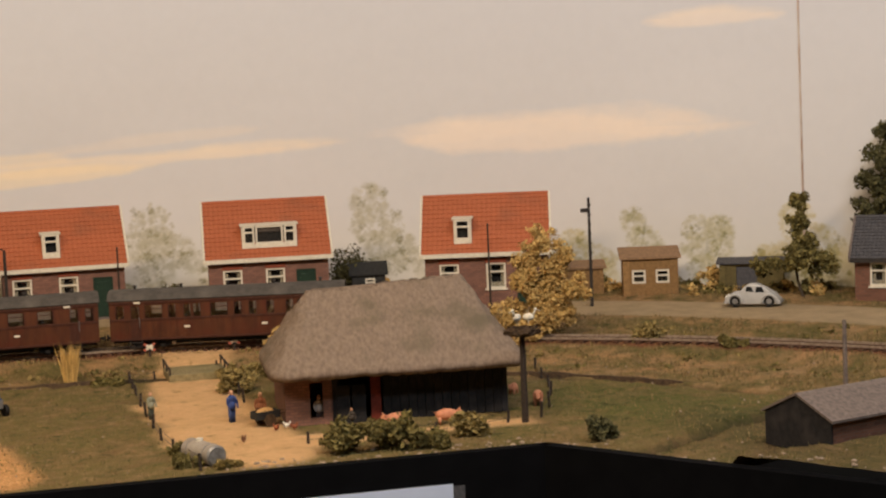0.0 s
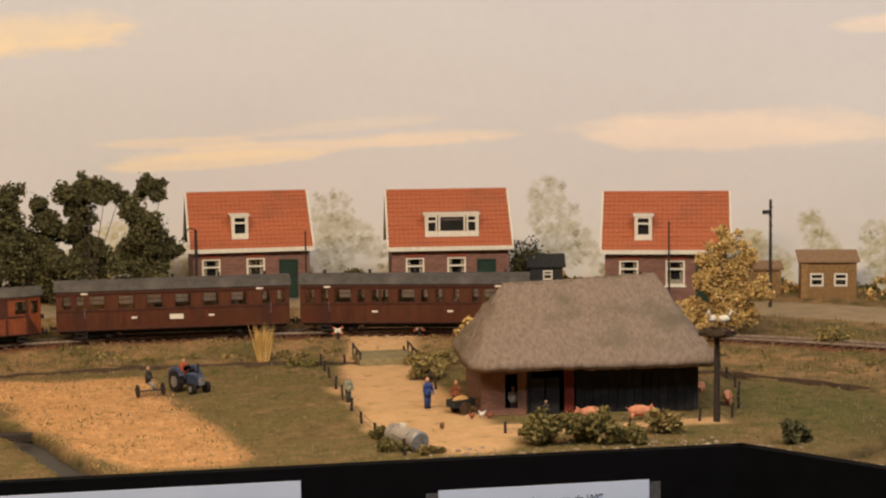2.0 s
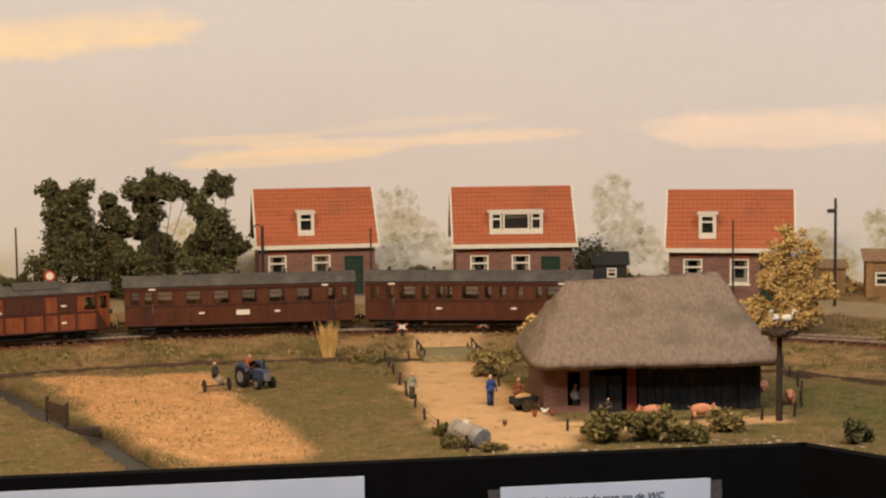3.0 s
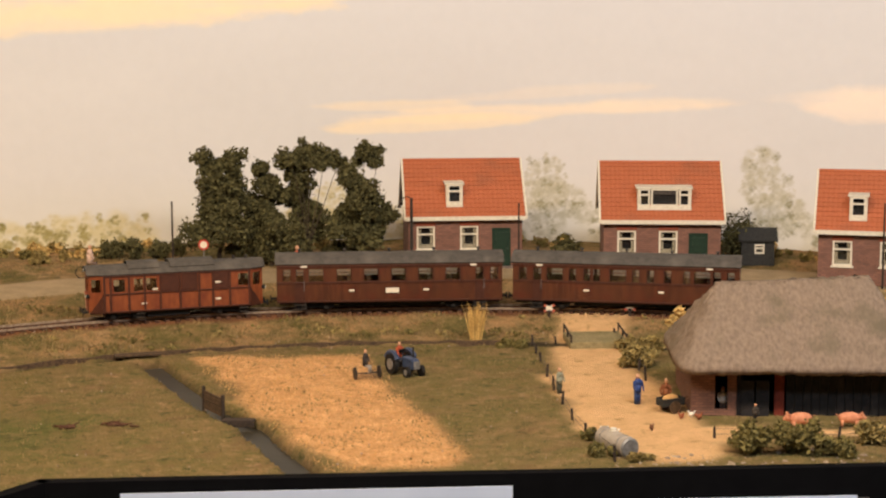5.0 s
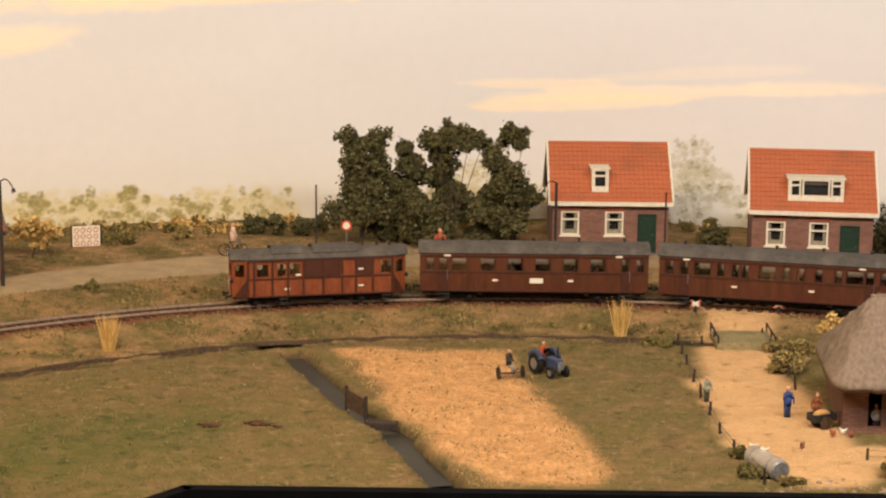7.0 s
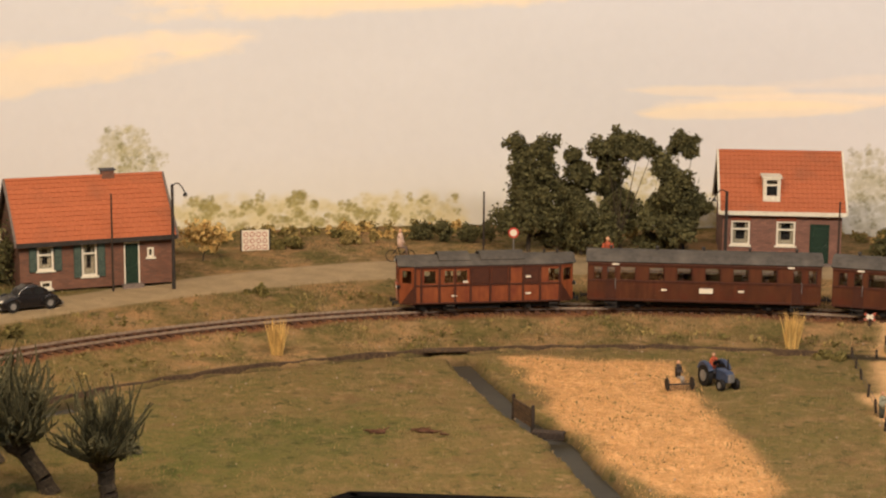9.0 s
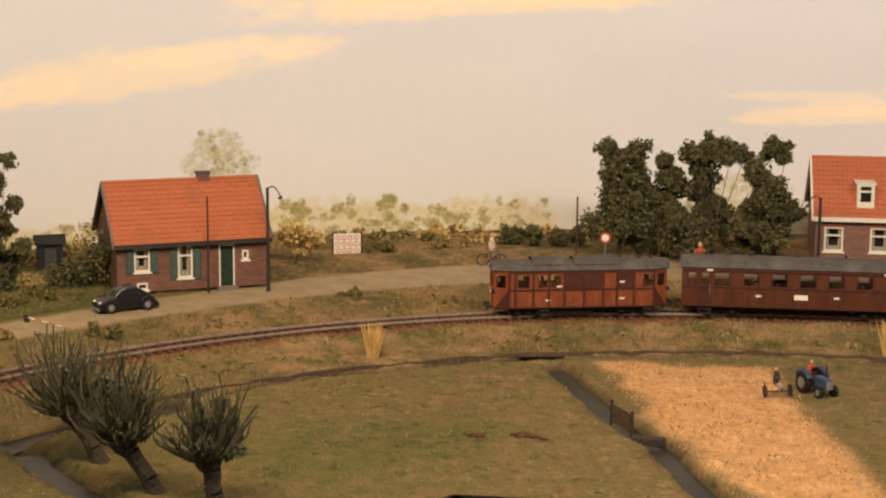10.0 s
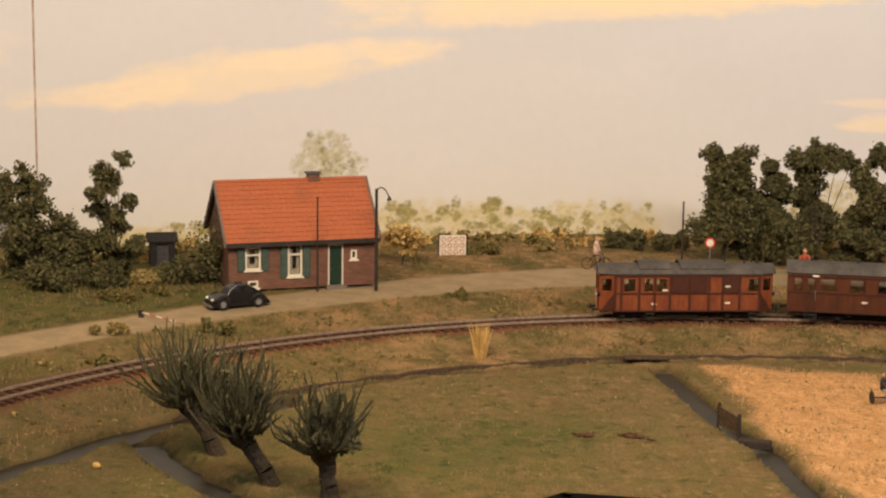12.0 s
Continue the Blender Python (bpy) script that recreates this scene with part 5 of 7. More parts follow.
for i, (fx, rows) in enumerate(DARK_TREES):
    bl = lobes(rows, -0.293, 0.178, 487, 175, K, fx, 0.022, 0.022, 20 + i)
    stems = limbs(bl)
    bl += [((a[0] + b[0]) / 2, (a[1] + b[1]) / 2, (a[2] + b[2]) / 2, 0.36 * (a[3] + b[3])) for a, b in itertools.combinations(bl, 2) if (Vector(a[:3]) - Vector(b[:3])).length < 1.25 * (a[3] + b[3])]
    tree("dark_tree", fx, 1.43, 0.022, bl, 15000 + 1200 * len(rows), 0.0024, 30 + i, "leaf_dark", "dense dark green model tree behind the lane", stems)
bl = lobes([(30, 330, 32), (10, 380, 38), (50, 415, 40), (90, 440, 38), (20, 455, 42), (60, 490, 38), (130, 480, 33), (5, 500, 36), (62, 362, 27), (100, 402, 28), (122, 440, 34), (-10, 340, 34), (95, 490, 36)], -1.081, 0.155, 40, 310, 0.00067, -1.06, 0.022, 0.02, 41)
tree("dark_tree", -1.06, 1.04, 0.022, bl, 19000, 0.0026, 42, "leaf_dark", "wide bushy dark olive model tree", limbs(bl))
bl = lobes([(215, 275, 17), (195, 300, 20), (180, 345, 18), (222, 358, 18), (160, 375, 16), (205, 330, 13), (200, 400, 24), (150, 440, 32), (185, 425, 28), (245, 432, 24), (200, 465, 30), (182, 388, 24), (212, 312, 17), (188, 322, 18), (205, 375, 20)], -1.081, 0.155, 40, 310, 0.00067, -0.985, 0.022, 0.018, 43)
tree("slender_tree", -0.985, 1.05, 0.022, bl, 10000, 0.0024, 44, "leaf_dark", "slender dark model tree with an open crown", limbs(bl, 0.0025))
bl = lobes([(1545, 240, 19), (1530, 290, 27), (1562, 270, 28), (1520, 330, 25), (1552, 350, 36), (1512, 385, 27), (1545, 410, 33), (1580, 320, 36)], 0.988, 0.078, 1510, 450, 0.00068, 1.015, 0.022, 0.02, 45)
tree("dark_tree", 1.062, 1.10, 0.022, bl, 10000, 0.0025, 46, "leaf_dark", "tall dark green model tree beside a brick house", limbs(bl))
bl = lobes([(1460, 358, 18), (1455, 400, 22), (1465, 440, 24), (1440, 462, 26), (1400, 472, 22), (1500, 472, 26)], 0.988, 0.078, 1510, 450, 0.00068, 0.953, 0.022, 0.015, 47)
tree("olive_tree", 0.953, 1.12, 0.022, bl, 6500, 0.0024, 48, "leaf_olive", "small olive model tree against the backdrop", limbs(bl, 0.0022))
bl = lobes([(1350, 400, 22), (1330, 428, 26), (1376, 430, 23), (1316, 465, 31), (1360, 470, 36), (1396, 480, 20), (1340, 510, 36), (1300, 522, 27), (1380, 520, 24), (1310, 550, 22), (1352, 552, 26)], 0.595, 0.142, 1350, 378, 0.000675, 0.592, 0.012, 0.022, 49)
tree("golden_tree", 0.592, 1.0, 0.006, bl, 24000, 0.0019, 50, "leaf_gold", "autumn golden model tree in front of the track", limbs(bl, 0.003))
bl = lobes([(1262, 545, 18), (1285, 540, 14), (1270, 560, 16)], 0.285, 0.045, 1270, 550, 0.00062, 0.281, 0.004, 0.012, 51)
tree("golden_bush", 0.281, 0.86, 0.004, bl, 900, 0.003, 52, "leaf_gold", "small golden bush behind the barn", limbs(bl, 0.0015))
bl = lobes([(705, 410, 24), (680, 425, 18), (735, 425, 18), (710, 440, 16)], -0.672, 0.046, 690, 440, 0.00075, -0.665, 0.022, 0.01, 53)
tree("orange_bush", -0.665, 1.27, 0.022, bl, 900, 0.003, 54, "leaf_gold", "thin orange-leaved bush beside the cottage", limbs(bl, 0.0012))


def bush(x, y, r, h, leaf, label, seed, n=700, size=0.0021, wide=1.0):
    g = rng_for(seed)
    bl = [(float(g.uniform(-r, r)) * wide, float(g.uniform(-r, r)) * 0.6, h * float(g.uniform(0.25, 0.7)), h * float(g.uniform(0.3, 0.5))) for _ in range(max(4, int(6 * wide)))]
    ob = new("bush", leaf_mesh("bush", bl, n, size, seed, M[leaf], shell=0.3))
    ob.matrix_basis = pose(x, y, gz(x, y) - 0.001)
    return tagged(ob, label, "bush", "bushes")


# bushes: x, y, half width, height, foliage, label, how many times wider
for i, (x, y, r, h, lf, lb, wd) in enumerate([
        (0.275, 0.500, 0.016, 0.027, "leaf_olive", "low olive bush at the layout's front edge", 1.9), (0.322, 0.498, 0.016, 0.027, "leaf_olive", "low olive bush at the layout's front edge", 1.6),
        (0.355, 0.488, 0.012, 0.017, "leaf_olive", "low olive bush at the layout's front edge", 1.2), (0.402, 0.535, 0.012, 0.020, "leaf_light", "pale bush beside the barn", 1.2),
        (0.497, 0.468, 0.012, 0.022, "leaf_dark", "dark green bush near the fascia corner", 1.4), (0.235, 0.860, 0.020, 0.024, "leaf_light", "scrubby bush beside the sand path", 1.5),
        (0.245, 0.95, 0.020, 0.020, "leaf_light", "scrubby bush beside the sand path", 1.4), (0.115, 0.975, 0.018, 0.014, "leaf_olive", "low scrub beside the path", 1.6),
        (0.695, 0.93, 0.018, 0.020, "leaf_light", "yellow-green scrub below the track", 1.4), (0.75, 0.85, 0.020, 0.012, "leaf_olive", "low scrub below the track", 1.8),
        (-0.40, 1.47, 0.022, 0.030, "leaf_dark", "dark hedge bush against the backdrop", 2.2), (-0.335, 1.48, 0.018, 0.028, "leaf_dark", "dark hedge bush against the backdrop", 1.8),
        (-0.49, 1.43, 0.020, 0.018, "leaf_light", "pale scrub against the backdrop", 2.5), (-0.58, 1.38, 0.020, 0.016, "leaf_olive", "olive scrub against the backdrop", 2.0),
        (0.205, 1.46, 0.016, 0.036, "leaf_dark", "dark bush between two houses", 1.3), (0.445, 1.44, 0.018, 0.058, "leaf_dark", "dark bush behind the garden hut", 1.4),
        (0.60, 1.44, 0.02, 0.03, "leaf_olive", "olive bush behind a house", 1.5), (0.90, 1.24, 0.02, 0.030, "leaf_gold", "yellowish bush by the backdrop", 1.6),
        (-0.861, 1.086, 0.016, 0.078, "leaf_dark", "tall ivy on the cottage's gable", 0.9), (-0.882, 1.072, 0.016, 0.040, "leaf_dark", "ivy bush below the cottage's gable", 1.2),
        (-0.93, 0.96, 0.022, 0.016, "leaf_olive", "low scrub along the lane", 1.8), (-0.87, 0.80, 0.02, 0.013, "leaf_light", "low scrub between lane and track", 1.5),
        (-0.84, 0.70, 0.02, 0.012, "leaf_olive", "low scrub between lane and track", 1.6), (-0.77, 0.86, 0.02, 0.014, "leaf_olive", "low scrub between lane and track", 1.6),
        (-0.56, 1.10, 0.02, 0.010, "leaf_olive", "low scrub beside the lane", 2.0), (-0.02, 1.22, 0.02, 0.012, "leaf_olive", "low scrub beside the lane", 1.5),
        (-1.0, 0.98, 0.02, 0.022, "leaf_dark", "scrub under the trees", 2.2), (-0.09, 1.45, 0.02, 0.03, "leaf_dark", "dark shrub under the trees", 1.6), (-0.22, 1.45, 0.02, 0.028, "leaf_dark", "dark shrub under the trees", 2.2),
        (-1.03, 0.985, 0.024, 0.030, "leaf_dark", "dark scrub at the foot of the trees", 1.8), (-0.965, 1.015, 0.022, 0.034, "leaf_dark", "dark scrub at the foot of the trees", 1.6), (-0.925, 1.035, 0.014, 0.018, "leaf_light", "pale dry scrub beside the trees", 1.6), (-0.90, 1.00, 0.016, 0.010, "leaf_olive", "olive scrub along the lane", 2.0),
        (0.155, 0.555, 0.008, 0.010, "leaf_olive", "weeds along the fence", 1.2), (0.160, 0.492, 0.010, 0.011, "leaf_olive", "weeds round the water tank", 1.3), (0.190, 0.478, 0.009, 0.008, "leaf_light", "weeds round the water tank", 1.2)]):
    bush(x, y, r, h, lf, lb, 100 + i, n=int(1300 * wd * (1 + h * 16)))


def reed(x, y, h, seed, n=130):
    g = rng_for(seed)
    verts, faces = [], []
    for i in range(n):
        a, r = g.uniform(0, 6.283), g.uniform(0, 0.006)
        bx, by = r * math.cos(a), r * math.sin(a)
        lean = g.uniform(0.0, 0.28)
        hh = h * g.uniform(0.55, 1.05)
        tx, ty = bx + math.cos(a) * hh * lean, by + math.sin(a) * hh * lean
        wv = 0.0006
        k = len(verts)
        verts += [(bx - wv, by, 0), (bx + wv, by, 0), ((bx + tx) / 2 + wv * 0.7, (by + ty) / 2, hh * 0.55), (tx, ty, hh), ((bx + tx) / 2 - wv * 0.7, (by + ty) / 2, hh * 0.55)]
        faces += [(k, k + 1, k + 2, k + 3, k + 4)]
    me = bpy.data.meshes.new("reed_tuft")
    me.from_pydata(verts, [], faces)
    me.materials.append(M["straw"])
    ob = new("reed_tuft", me)
    ob.matrix_basis = pose(x, y, gz(x, y) - 0.001)
    return tagged(ob, "tuft of dry straw-coloured reed beside the track", "reed", "reed tufts")


reed(0.070, 1.01, 0.044, 61)
reed(-0.475, 0.885, 0.042, 62)


# pollard willows: a knobbly leaning trunk with a head of thin curved shoots
def willow(x, y, h, lean, spread, seed, n=150):
    g = rng_for(seed)
    t = thing("pollard_willow", pose(x, y, gz(x, y) - 0.002), "pollarded willow with a head of thin dark shoots", "tree", "pollard willows")
    bm = bmesh.new()
    hx, hz = lean, h * 0.42
    prev, pr = Vector((0, 0, 0)), 0.0092
    for k in range(1, 7):
        f = k / 6
        p = Vector((hx * f ** 1.3 + 0.0012 * math.sin(seed + k * 2.2), 0.001 * math.cos(k * 1.7), hz * f))
        r = 0.0084 - 0.0016 * math.sin(f * 3.1) + (0.0022 if k == 6 else 0)
        rod(bm, prev, p, pr, r, 9)
        prev, pr = p, r
    ball(bm, prev, 0.0112, 0.0105, 0.009, 10, 8)
    for k in range(7):
        a = k * 0.9
        ball(bm, prev + Vector((0.007 * math.cos(a), 0.007 * math.sin(a), 0.002)), 0.0038, 0.0038, 0.0035, 7, 5)
    part("trunk", bm, M["bark"], t)
    verts, faces = [], []
    for i in range(n):
        a, e = g.uniform(0, 6.283), g.uniform(0.05, 1.35)
        d = Vector((math.cos(a) * math.cos(e) * spread, math.sin(a) * math.cos(e), math.sin(e)))
        p0 = prev + d * 0.005
        ln = h * 0.62 * g.uniform(0.45, 1.05)
        pts = []
        for s in range(6):
            f = s / 5
            q = p0 + d * ln * f * (1 - 0.25 * f) + Vector((0, 0, ln * 0.42 * f * f)) + Vector((0.0042 * f * math.sin(f * 6 + i * 1.7), 0.004 * f * math.cos(f * 5 + i * 2.3), 0.003 * f * math.sin(f * 7 + i)))
            pts.append(q)
        for s in range(5):
            wv, wn = 0.0017 * (1 - s / 7.5), 0.0017 * (1 - (s + 1) / 7.5)
            side = (pts[s + 1] - pts[s]).cross(Vector((math.sin(a), -math.cos(a), 0.3))).normalized()
            for sd in (side, side.cross((pts[s + 1] - pts[s]).normalized())):
                k = len(verts)
                verts += [tuple(pts[s] - sd * wv), tuple(pts[s] + sd * wv), tuple(pts[s + 1] + sd * wn), tuple(pts[s + 1] - sd * wn)]
                faces.append((k, k + 1, k + 2, k + 3))
    me = bpy.data.meshes.new("shoot_head")
    me.from_pydata(verts, [], faces)
    me.materials.append(M["willow_twig"])
    s = new("shoot_head", me)
    s.parent = t
    bl = [(prev.x + float(g.normal()) * 0.010 * spread, float(g.normal()) * 0.010, prev.z + 0.008 + abs(float(g.normal())) * 0.014, 0.008) for _ in range(9)]
    lv = new("leaves", leaf_mesh("leaves", bl, 1500, 0.0022, seed + 5, M["willow_twig"]))
    lv.parent = t
    return t


willow(-0.620, 0.459, 0.106, -0.026, 1.3, 71)
willow(-0.545, 0.388, 0.102, -0.028, 1.0, 72)
willow(-0.488, 0.365, 0.092, -0.004, 1.0, 73)


# ---- the backdrop's joints and foot ----
# the joints of the boards, with rusty hinge screws
for ang in (-48.1, 46.0):
    bm = bmesh.new()
    p = Vector((BX + (BR - 0.0014) * math.sin(radians(ang)), BY + (BR - 0.0014) * math.cos(radians(ang)), 0))
    mm = Matrix.Translation(p) @ pose(0, 0, 0, 0, 0, -ang)
    box(bm, 0, 0, 0.06, 0.0022, 0.001, 0.5, mm)
    ob = part("board_joint", bm, surface("rusty_joint", lin((194, 176, 164)), lin((168, 140, 124)), 60, 0.8, 0.1, c3=lin((210, 200, 190)), scale3=22), backdrop, "open joint with rusty hinge marks")

# low scrub along the foot of the backdrop
for leaf, seed, label in (("leaf_olive", 95, "olive scrub along the foot of the painted board"), ("leaf_light", 96, "pale scrub along the foot of the painted board"), ("leaf_gold", 97, "rusty scrub along the foot of the painted board")):
    g = rng_for(seed)
    bl = []
    for a, b in ((-30, -13), (-60, -38), (25, 48), (-6, -3), (7, 11), (18, 24)):
        for k in range(int((b - a) * 1.3)):
            ang = g.uniform(a, b)
            rr = BR - g.uniform(0.015, 0.10)
            x, y = BX + rr * math.sin(radians(ang)), BY + rr * math.cos(radians(ang))
            q = g.uniform(0.004, 0.011)
            bl.append((x, y, gz(x, y) + q * 0.5, q))
    ob = new("backdrop_scrub", leaf_mesh("backdrop_scrub", bl, 9000, 0.0028, seed, M[leaf]))
    tagged(ob, label, "scrub", kind="stuff")
# mottled low weeds over the railway bank
for leaf, seed, n, label in (("leaf_olive", 98, 130, "olive weeds on the railway bank"), ("leaf_light", 99, 110, "pale weeds on the railway bank")):
    g = rng_for(seed)
    bl = []
    while len(bl) < 3 * n:
        d, side = g.uniform(-75, 60), g.random()
        r = track_r(d) + (g.uniform(-0.125, -0.035) if side < 0.65 else g.uniform(0.035, 0.10))
        x, y = polar(d, r)
        if path_cover((x, y)) > -0.006 or y < front_y(x) + 0.01:
            continue
        q = g.uniform(0.002, 0.011) * g.uniform(0.4, 1)
        for _ in range(3):
            px, py = x + g.normal() * q, y + g.normal() * q * 0.8
            bl.append((px, py, gz(px, py) + q * 0.05, q * g.uniform(0.4, 0.8)))
    ob = new("bank_weeds", leaf_mesh("bank_weeds", bl, 40 * n, 0.0018, seed, M[leaf]))
    tagged(ob, label, "weeds", kind="stuff")

# dark edging boards along the drain before the railway bank
def edging(d0, d1):
    bm = bmesh.new()
    prev = None
    n = int((d1 - d0) / 1.2)
    for k in range(n + 1):
        d = d0 + (d1 - d0) * k / n
        r = 0.79 + 0.03 * step(0, 40, d) + 0.0012 * math.sin(k * 1.9)
        x, y = polar(d, r)
        top = gz(*polar(d, r + 0.016)) + 0.0008 + 0.0005 * math.sin(k * 2.7)
        ring = [bm.verts.new((*polar(d, r + q), z)) for q, z in ((0.010, -0.008), (0.0125, -0.008), (0.0125, top), (0.010, top))]
        if prev:
            for i in range(4):
                bm.faces.new((prev[i], prev[(i + 1) % 4], ring[(i + 1) % 4], ring[i]))
        prev = ring
    whole("drain_edging", bm, M["wood"], pose(0, 0, 0), "low dark timber edging along the drain", "edging", "drain edgings", kind="structure")


edging(-62, 8)
edging(19, 52)

# ---- ditch water ----
M["water"] = surface("ditch_water", lin((48, 45, 36)), lin((34, 33, 27)), 60, 0.4, 0.1, spec=0.3)


def strip(pts, half, z):
    bm = bmesh.new()
    prev = None
    for i, p in enumerate(pts):
        a, b = Vector((*pts[max(0, i - 1)], 0)), Vector((*pts[min(len(pts) - 1, i + 1)], 0))
        w = (b - a).normalized()
        s = Vector((-w.y, w.x, 0)) * half
        ring = [bm.verts.new(Vector((*p, z)) + s), bm.verts.new(Vector((*p, z)) - s)]
        if prev:
            bm.faces.new((prev[0], prev[1], ring[1], ring[0]))
        prev = ring
    return bm


for pts, half in ((DITCH[:-1], 0.012), (SIDE_DITCH, 0.019), (SIDE_DITCH_2[:4], 0.017)):
    whole("water", strip(pts, half, -0.0085 - 0.0012 * (half == 0.017)), M["water"], pose(0, 0, 0), "still dark water in a narrow ditch", "water", kind="structure")


# ---- scattered grass and stones ----
def scatter(name, n, seed, keep, hlo, hhi, material, label, width=0.0005, box_=(-1.1, 1.05, 0.2, 1.45)):
    g = rng_for(seed)
    verts, faces = [], []
    tries = 0
    while len(faces) < n and tries < n * 6:
        tries += 1
        x, y = g.uniform(box_[0], box_[1]), g.uniform(box_[2], box_[3])
        if y < front_y(x) + 0.004 or y > back_y(x) - 0.006:
            continue
        deg, r = math.degrees(math.atan2(x - CX, y - CY)), math.hypot(x - CX, y - CY)
        w = noise.fractal(Vector((x * 22, y * 22, 0.3)), 1.0, 2.0, 3)
        if not keep(x, y, deg, r, w, g):
            continue
        if 0.25 < x < 0.47 and 0.63 < y < 0.79:
            continue
        z = gz(x, y)
        h = g.uniform(hlo, hhi)
        a = g.uniform(0, 6.283)
        dx, dy = math.cos(a) * width, math.sin(a) * width
        lx, ly = g.normal() * h * 0.35, g.normal() * h * 0.35
        k = len(verts)
        verts += [(x - dx, y - dy, z - 0.0003), (x + dx, y + dy, z - 0.0003), (x + lx, y + ly, z + h)]
        faces.append((k, k + 1, k + 2))
    me = bpy.data.meshes.new(name)
    me.from_pydata(verts, [], faces)
    me.materials.append(material)
    return tagged(new(name, me), label, "grass", kind="stuff")


M["grass_green"] = foliage("grass_fibre_green", (112, 103, 62), (90, 87, 51), 0.22, (144, 122, 82), 24)
M["grass_dry"] = foliage("grass_fibre_dry", (166, 139, 96), (132, 110, 73), 0.22, (110, 99, 62), 30)
M["grass_straw"] = foliage("straw_stubble", (220, 174, 116), (184, 140, 88), 0.2)
M["grass_brown"] = foliage("brown_scatter", (136, 112, 72), (104, 88, 56), 0.3)


def in_meadow(x, y, deg, r, w, g):
    rim = 0.79 + 0.03 * step(0, 40, deg)
    if r > rim - 0.006 or path_cover((x, y)) > 0.0 or inside((x, y), YARD) > 0:
        return False
    if inside((x, y), MOWN) > 0.004:
        return g.random() < 0.10
    return line_dist((x, y), DITCH) > 0.013


def in_mown(x, y, deg, r, w, g):
    return inside((x, y), MOWN) > -0.004 + 0.008 * w


def on_bank(x, y, deg, r, w, g):
    rim, tr = 0.79 + 0.03 * step(0, 40, deg), track_r(deg)
    ri, ro = road_edges(deg)
    if path_cover((x, y)) > 0.0:
        return False
    low = rim + 0.008 < r < tr - 0.030
    mid = tr + 0.030 < r < ri - 0.008
    high = r > ro + 0.012
    return (low or mid or (high and g.random() < 0.5)) and g.random() < 0.45 + 0.9 * w


scatter("meadow_grass", 14000, 201, lambda x, y, d, r, w, g: in_meadow(x, y, d, r, w, g) and g.random() < 0.6 - 0.9 * w, 0.0012, 0.0032, M["grass_green"], "short green static grass on the meadows", box_=(-0.85, 0.95, 0.25, 1.05))
scatter("meadow_dry_grass", 9000, 202, lambda x, y, d, r, w, g: in_meadow(x, y, d, r, w, g) and g.random() < 0.25 + 1.3 * w, 0.0012, 0.0034, M["grass_dry"], "short dry grass mixed in the meadows", box_=(-0.85, 0.95, 0.25, 1.05))
scatter("mown_weeds", 900, 207, lambda x, y, d, r, w, g: in_mown(x, y, d, r, w, g) and g.random() < 0.15 + 1.6 * w, 0.001, 0.0028, M["grass_green"], "olive weeds between the stubble", width=0.0009, box_=(-0.27, 0.08, 0.44, 0.95))
scatter("stubble", 5000, 203, in_mown, 0.001, 0.0026, M["grass_straw"], "pale straw stubble on the mown field", width=0.0006, box_=(-0.27, 0.08, 0.44, 0.95))
scatter("bank_grass", 20000, 204, on_bank, 0.002, 0.0062, M["grass_dry"], "long dry grass on the railway bank", width=0.0006)
scatter("bank_brush", 12000, 205, on_bank, 0.002, 0.0055, M["grass_brown"], "brown brush on the railway bank", width=0.0008)
scatter("bank_green", 7000, 206, lambda x, y, d, r, w, g: on_bank(x, y, d, r, w, g) and w > 0.05, 0.002, 0.006, M["grass_green"], "green weeds on the railway bank", width=0.0008)


# ---- poles, lamps, signs ----
def pole_thing(name, x, y, h, label, category, r=0.0014, material="post"):
    t = thing(name, pose(x, y, gz(x, y) - 0.002), label, category)
    bm = bmesh.new()
    rod(bm, (0, 0, 0), (0, 0, h), r, r * 0.75, 8)
    part("pole", bm, M[material], t)
    return t


for x, y, h in ((-0.291, 1.180, 0.125), (-0.722, 1.085, 0.118), (0.135, 1.300, 0.100), (0.582, 1.215, 0.108)):
    t = pole_thing("telegraph_pole", x, y, h, "plain dark wooden telegraph pole", "pole")
    bm = bmesh.new()
    rod(bm, (0, 0, h), (0, 0, h + 0.0012), 0.0014, 0.0006, 8)
    part("cap", bm, M["steel"], t)


def street_lamp(x, y, h, side, globe=False):
    t = pole_thing("street_lamp", x, y, h, "black street lamp with a small curved arm", "street lamp", 0.0024, "steel")
    bm = bmesh.new()
    prev = Vector((0, 0, h - 0.002))
    for k in range(1, 8):
        f = k / 7
        p = Vector((side * 0.016 * f, 0, h - 0.002 + 0.006 * math.sin(f * 2.8) - 0.010 * f * f))
        rod(bm, prev, p, 0.0008, n=6)
        prev = p
    part("arm", bm, M["steel"], t)
    bm = bmesh.new()
    rod(bm, prev + Vector((0, 0, 0.001)), prev - Vector((0, 0, 0.003)), 0.0012, 0.0032, 12)
    sh = part("shade", bm, M["steel"], t)
    bm = bmesh.new()
    ball(bm, prev - Vector((0, 0, 0.0036)), 0.0022, 0.0022, 0.002, 10, 6)
    part("globe", bm, M["lamp_glass"], sh, "white glass globe")


street_lamp(-0.655, 1.110, 0.128, 1)
street_lamp(-0.002, 1.375, 0.100, -1)

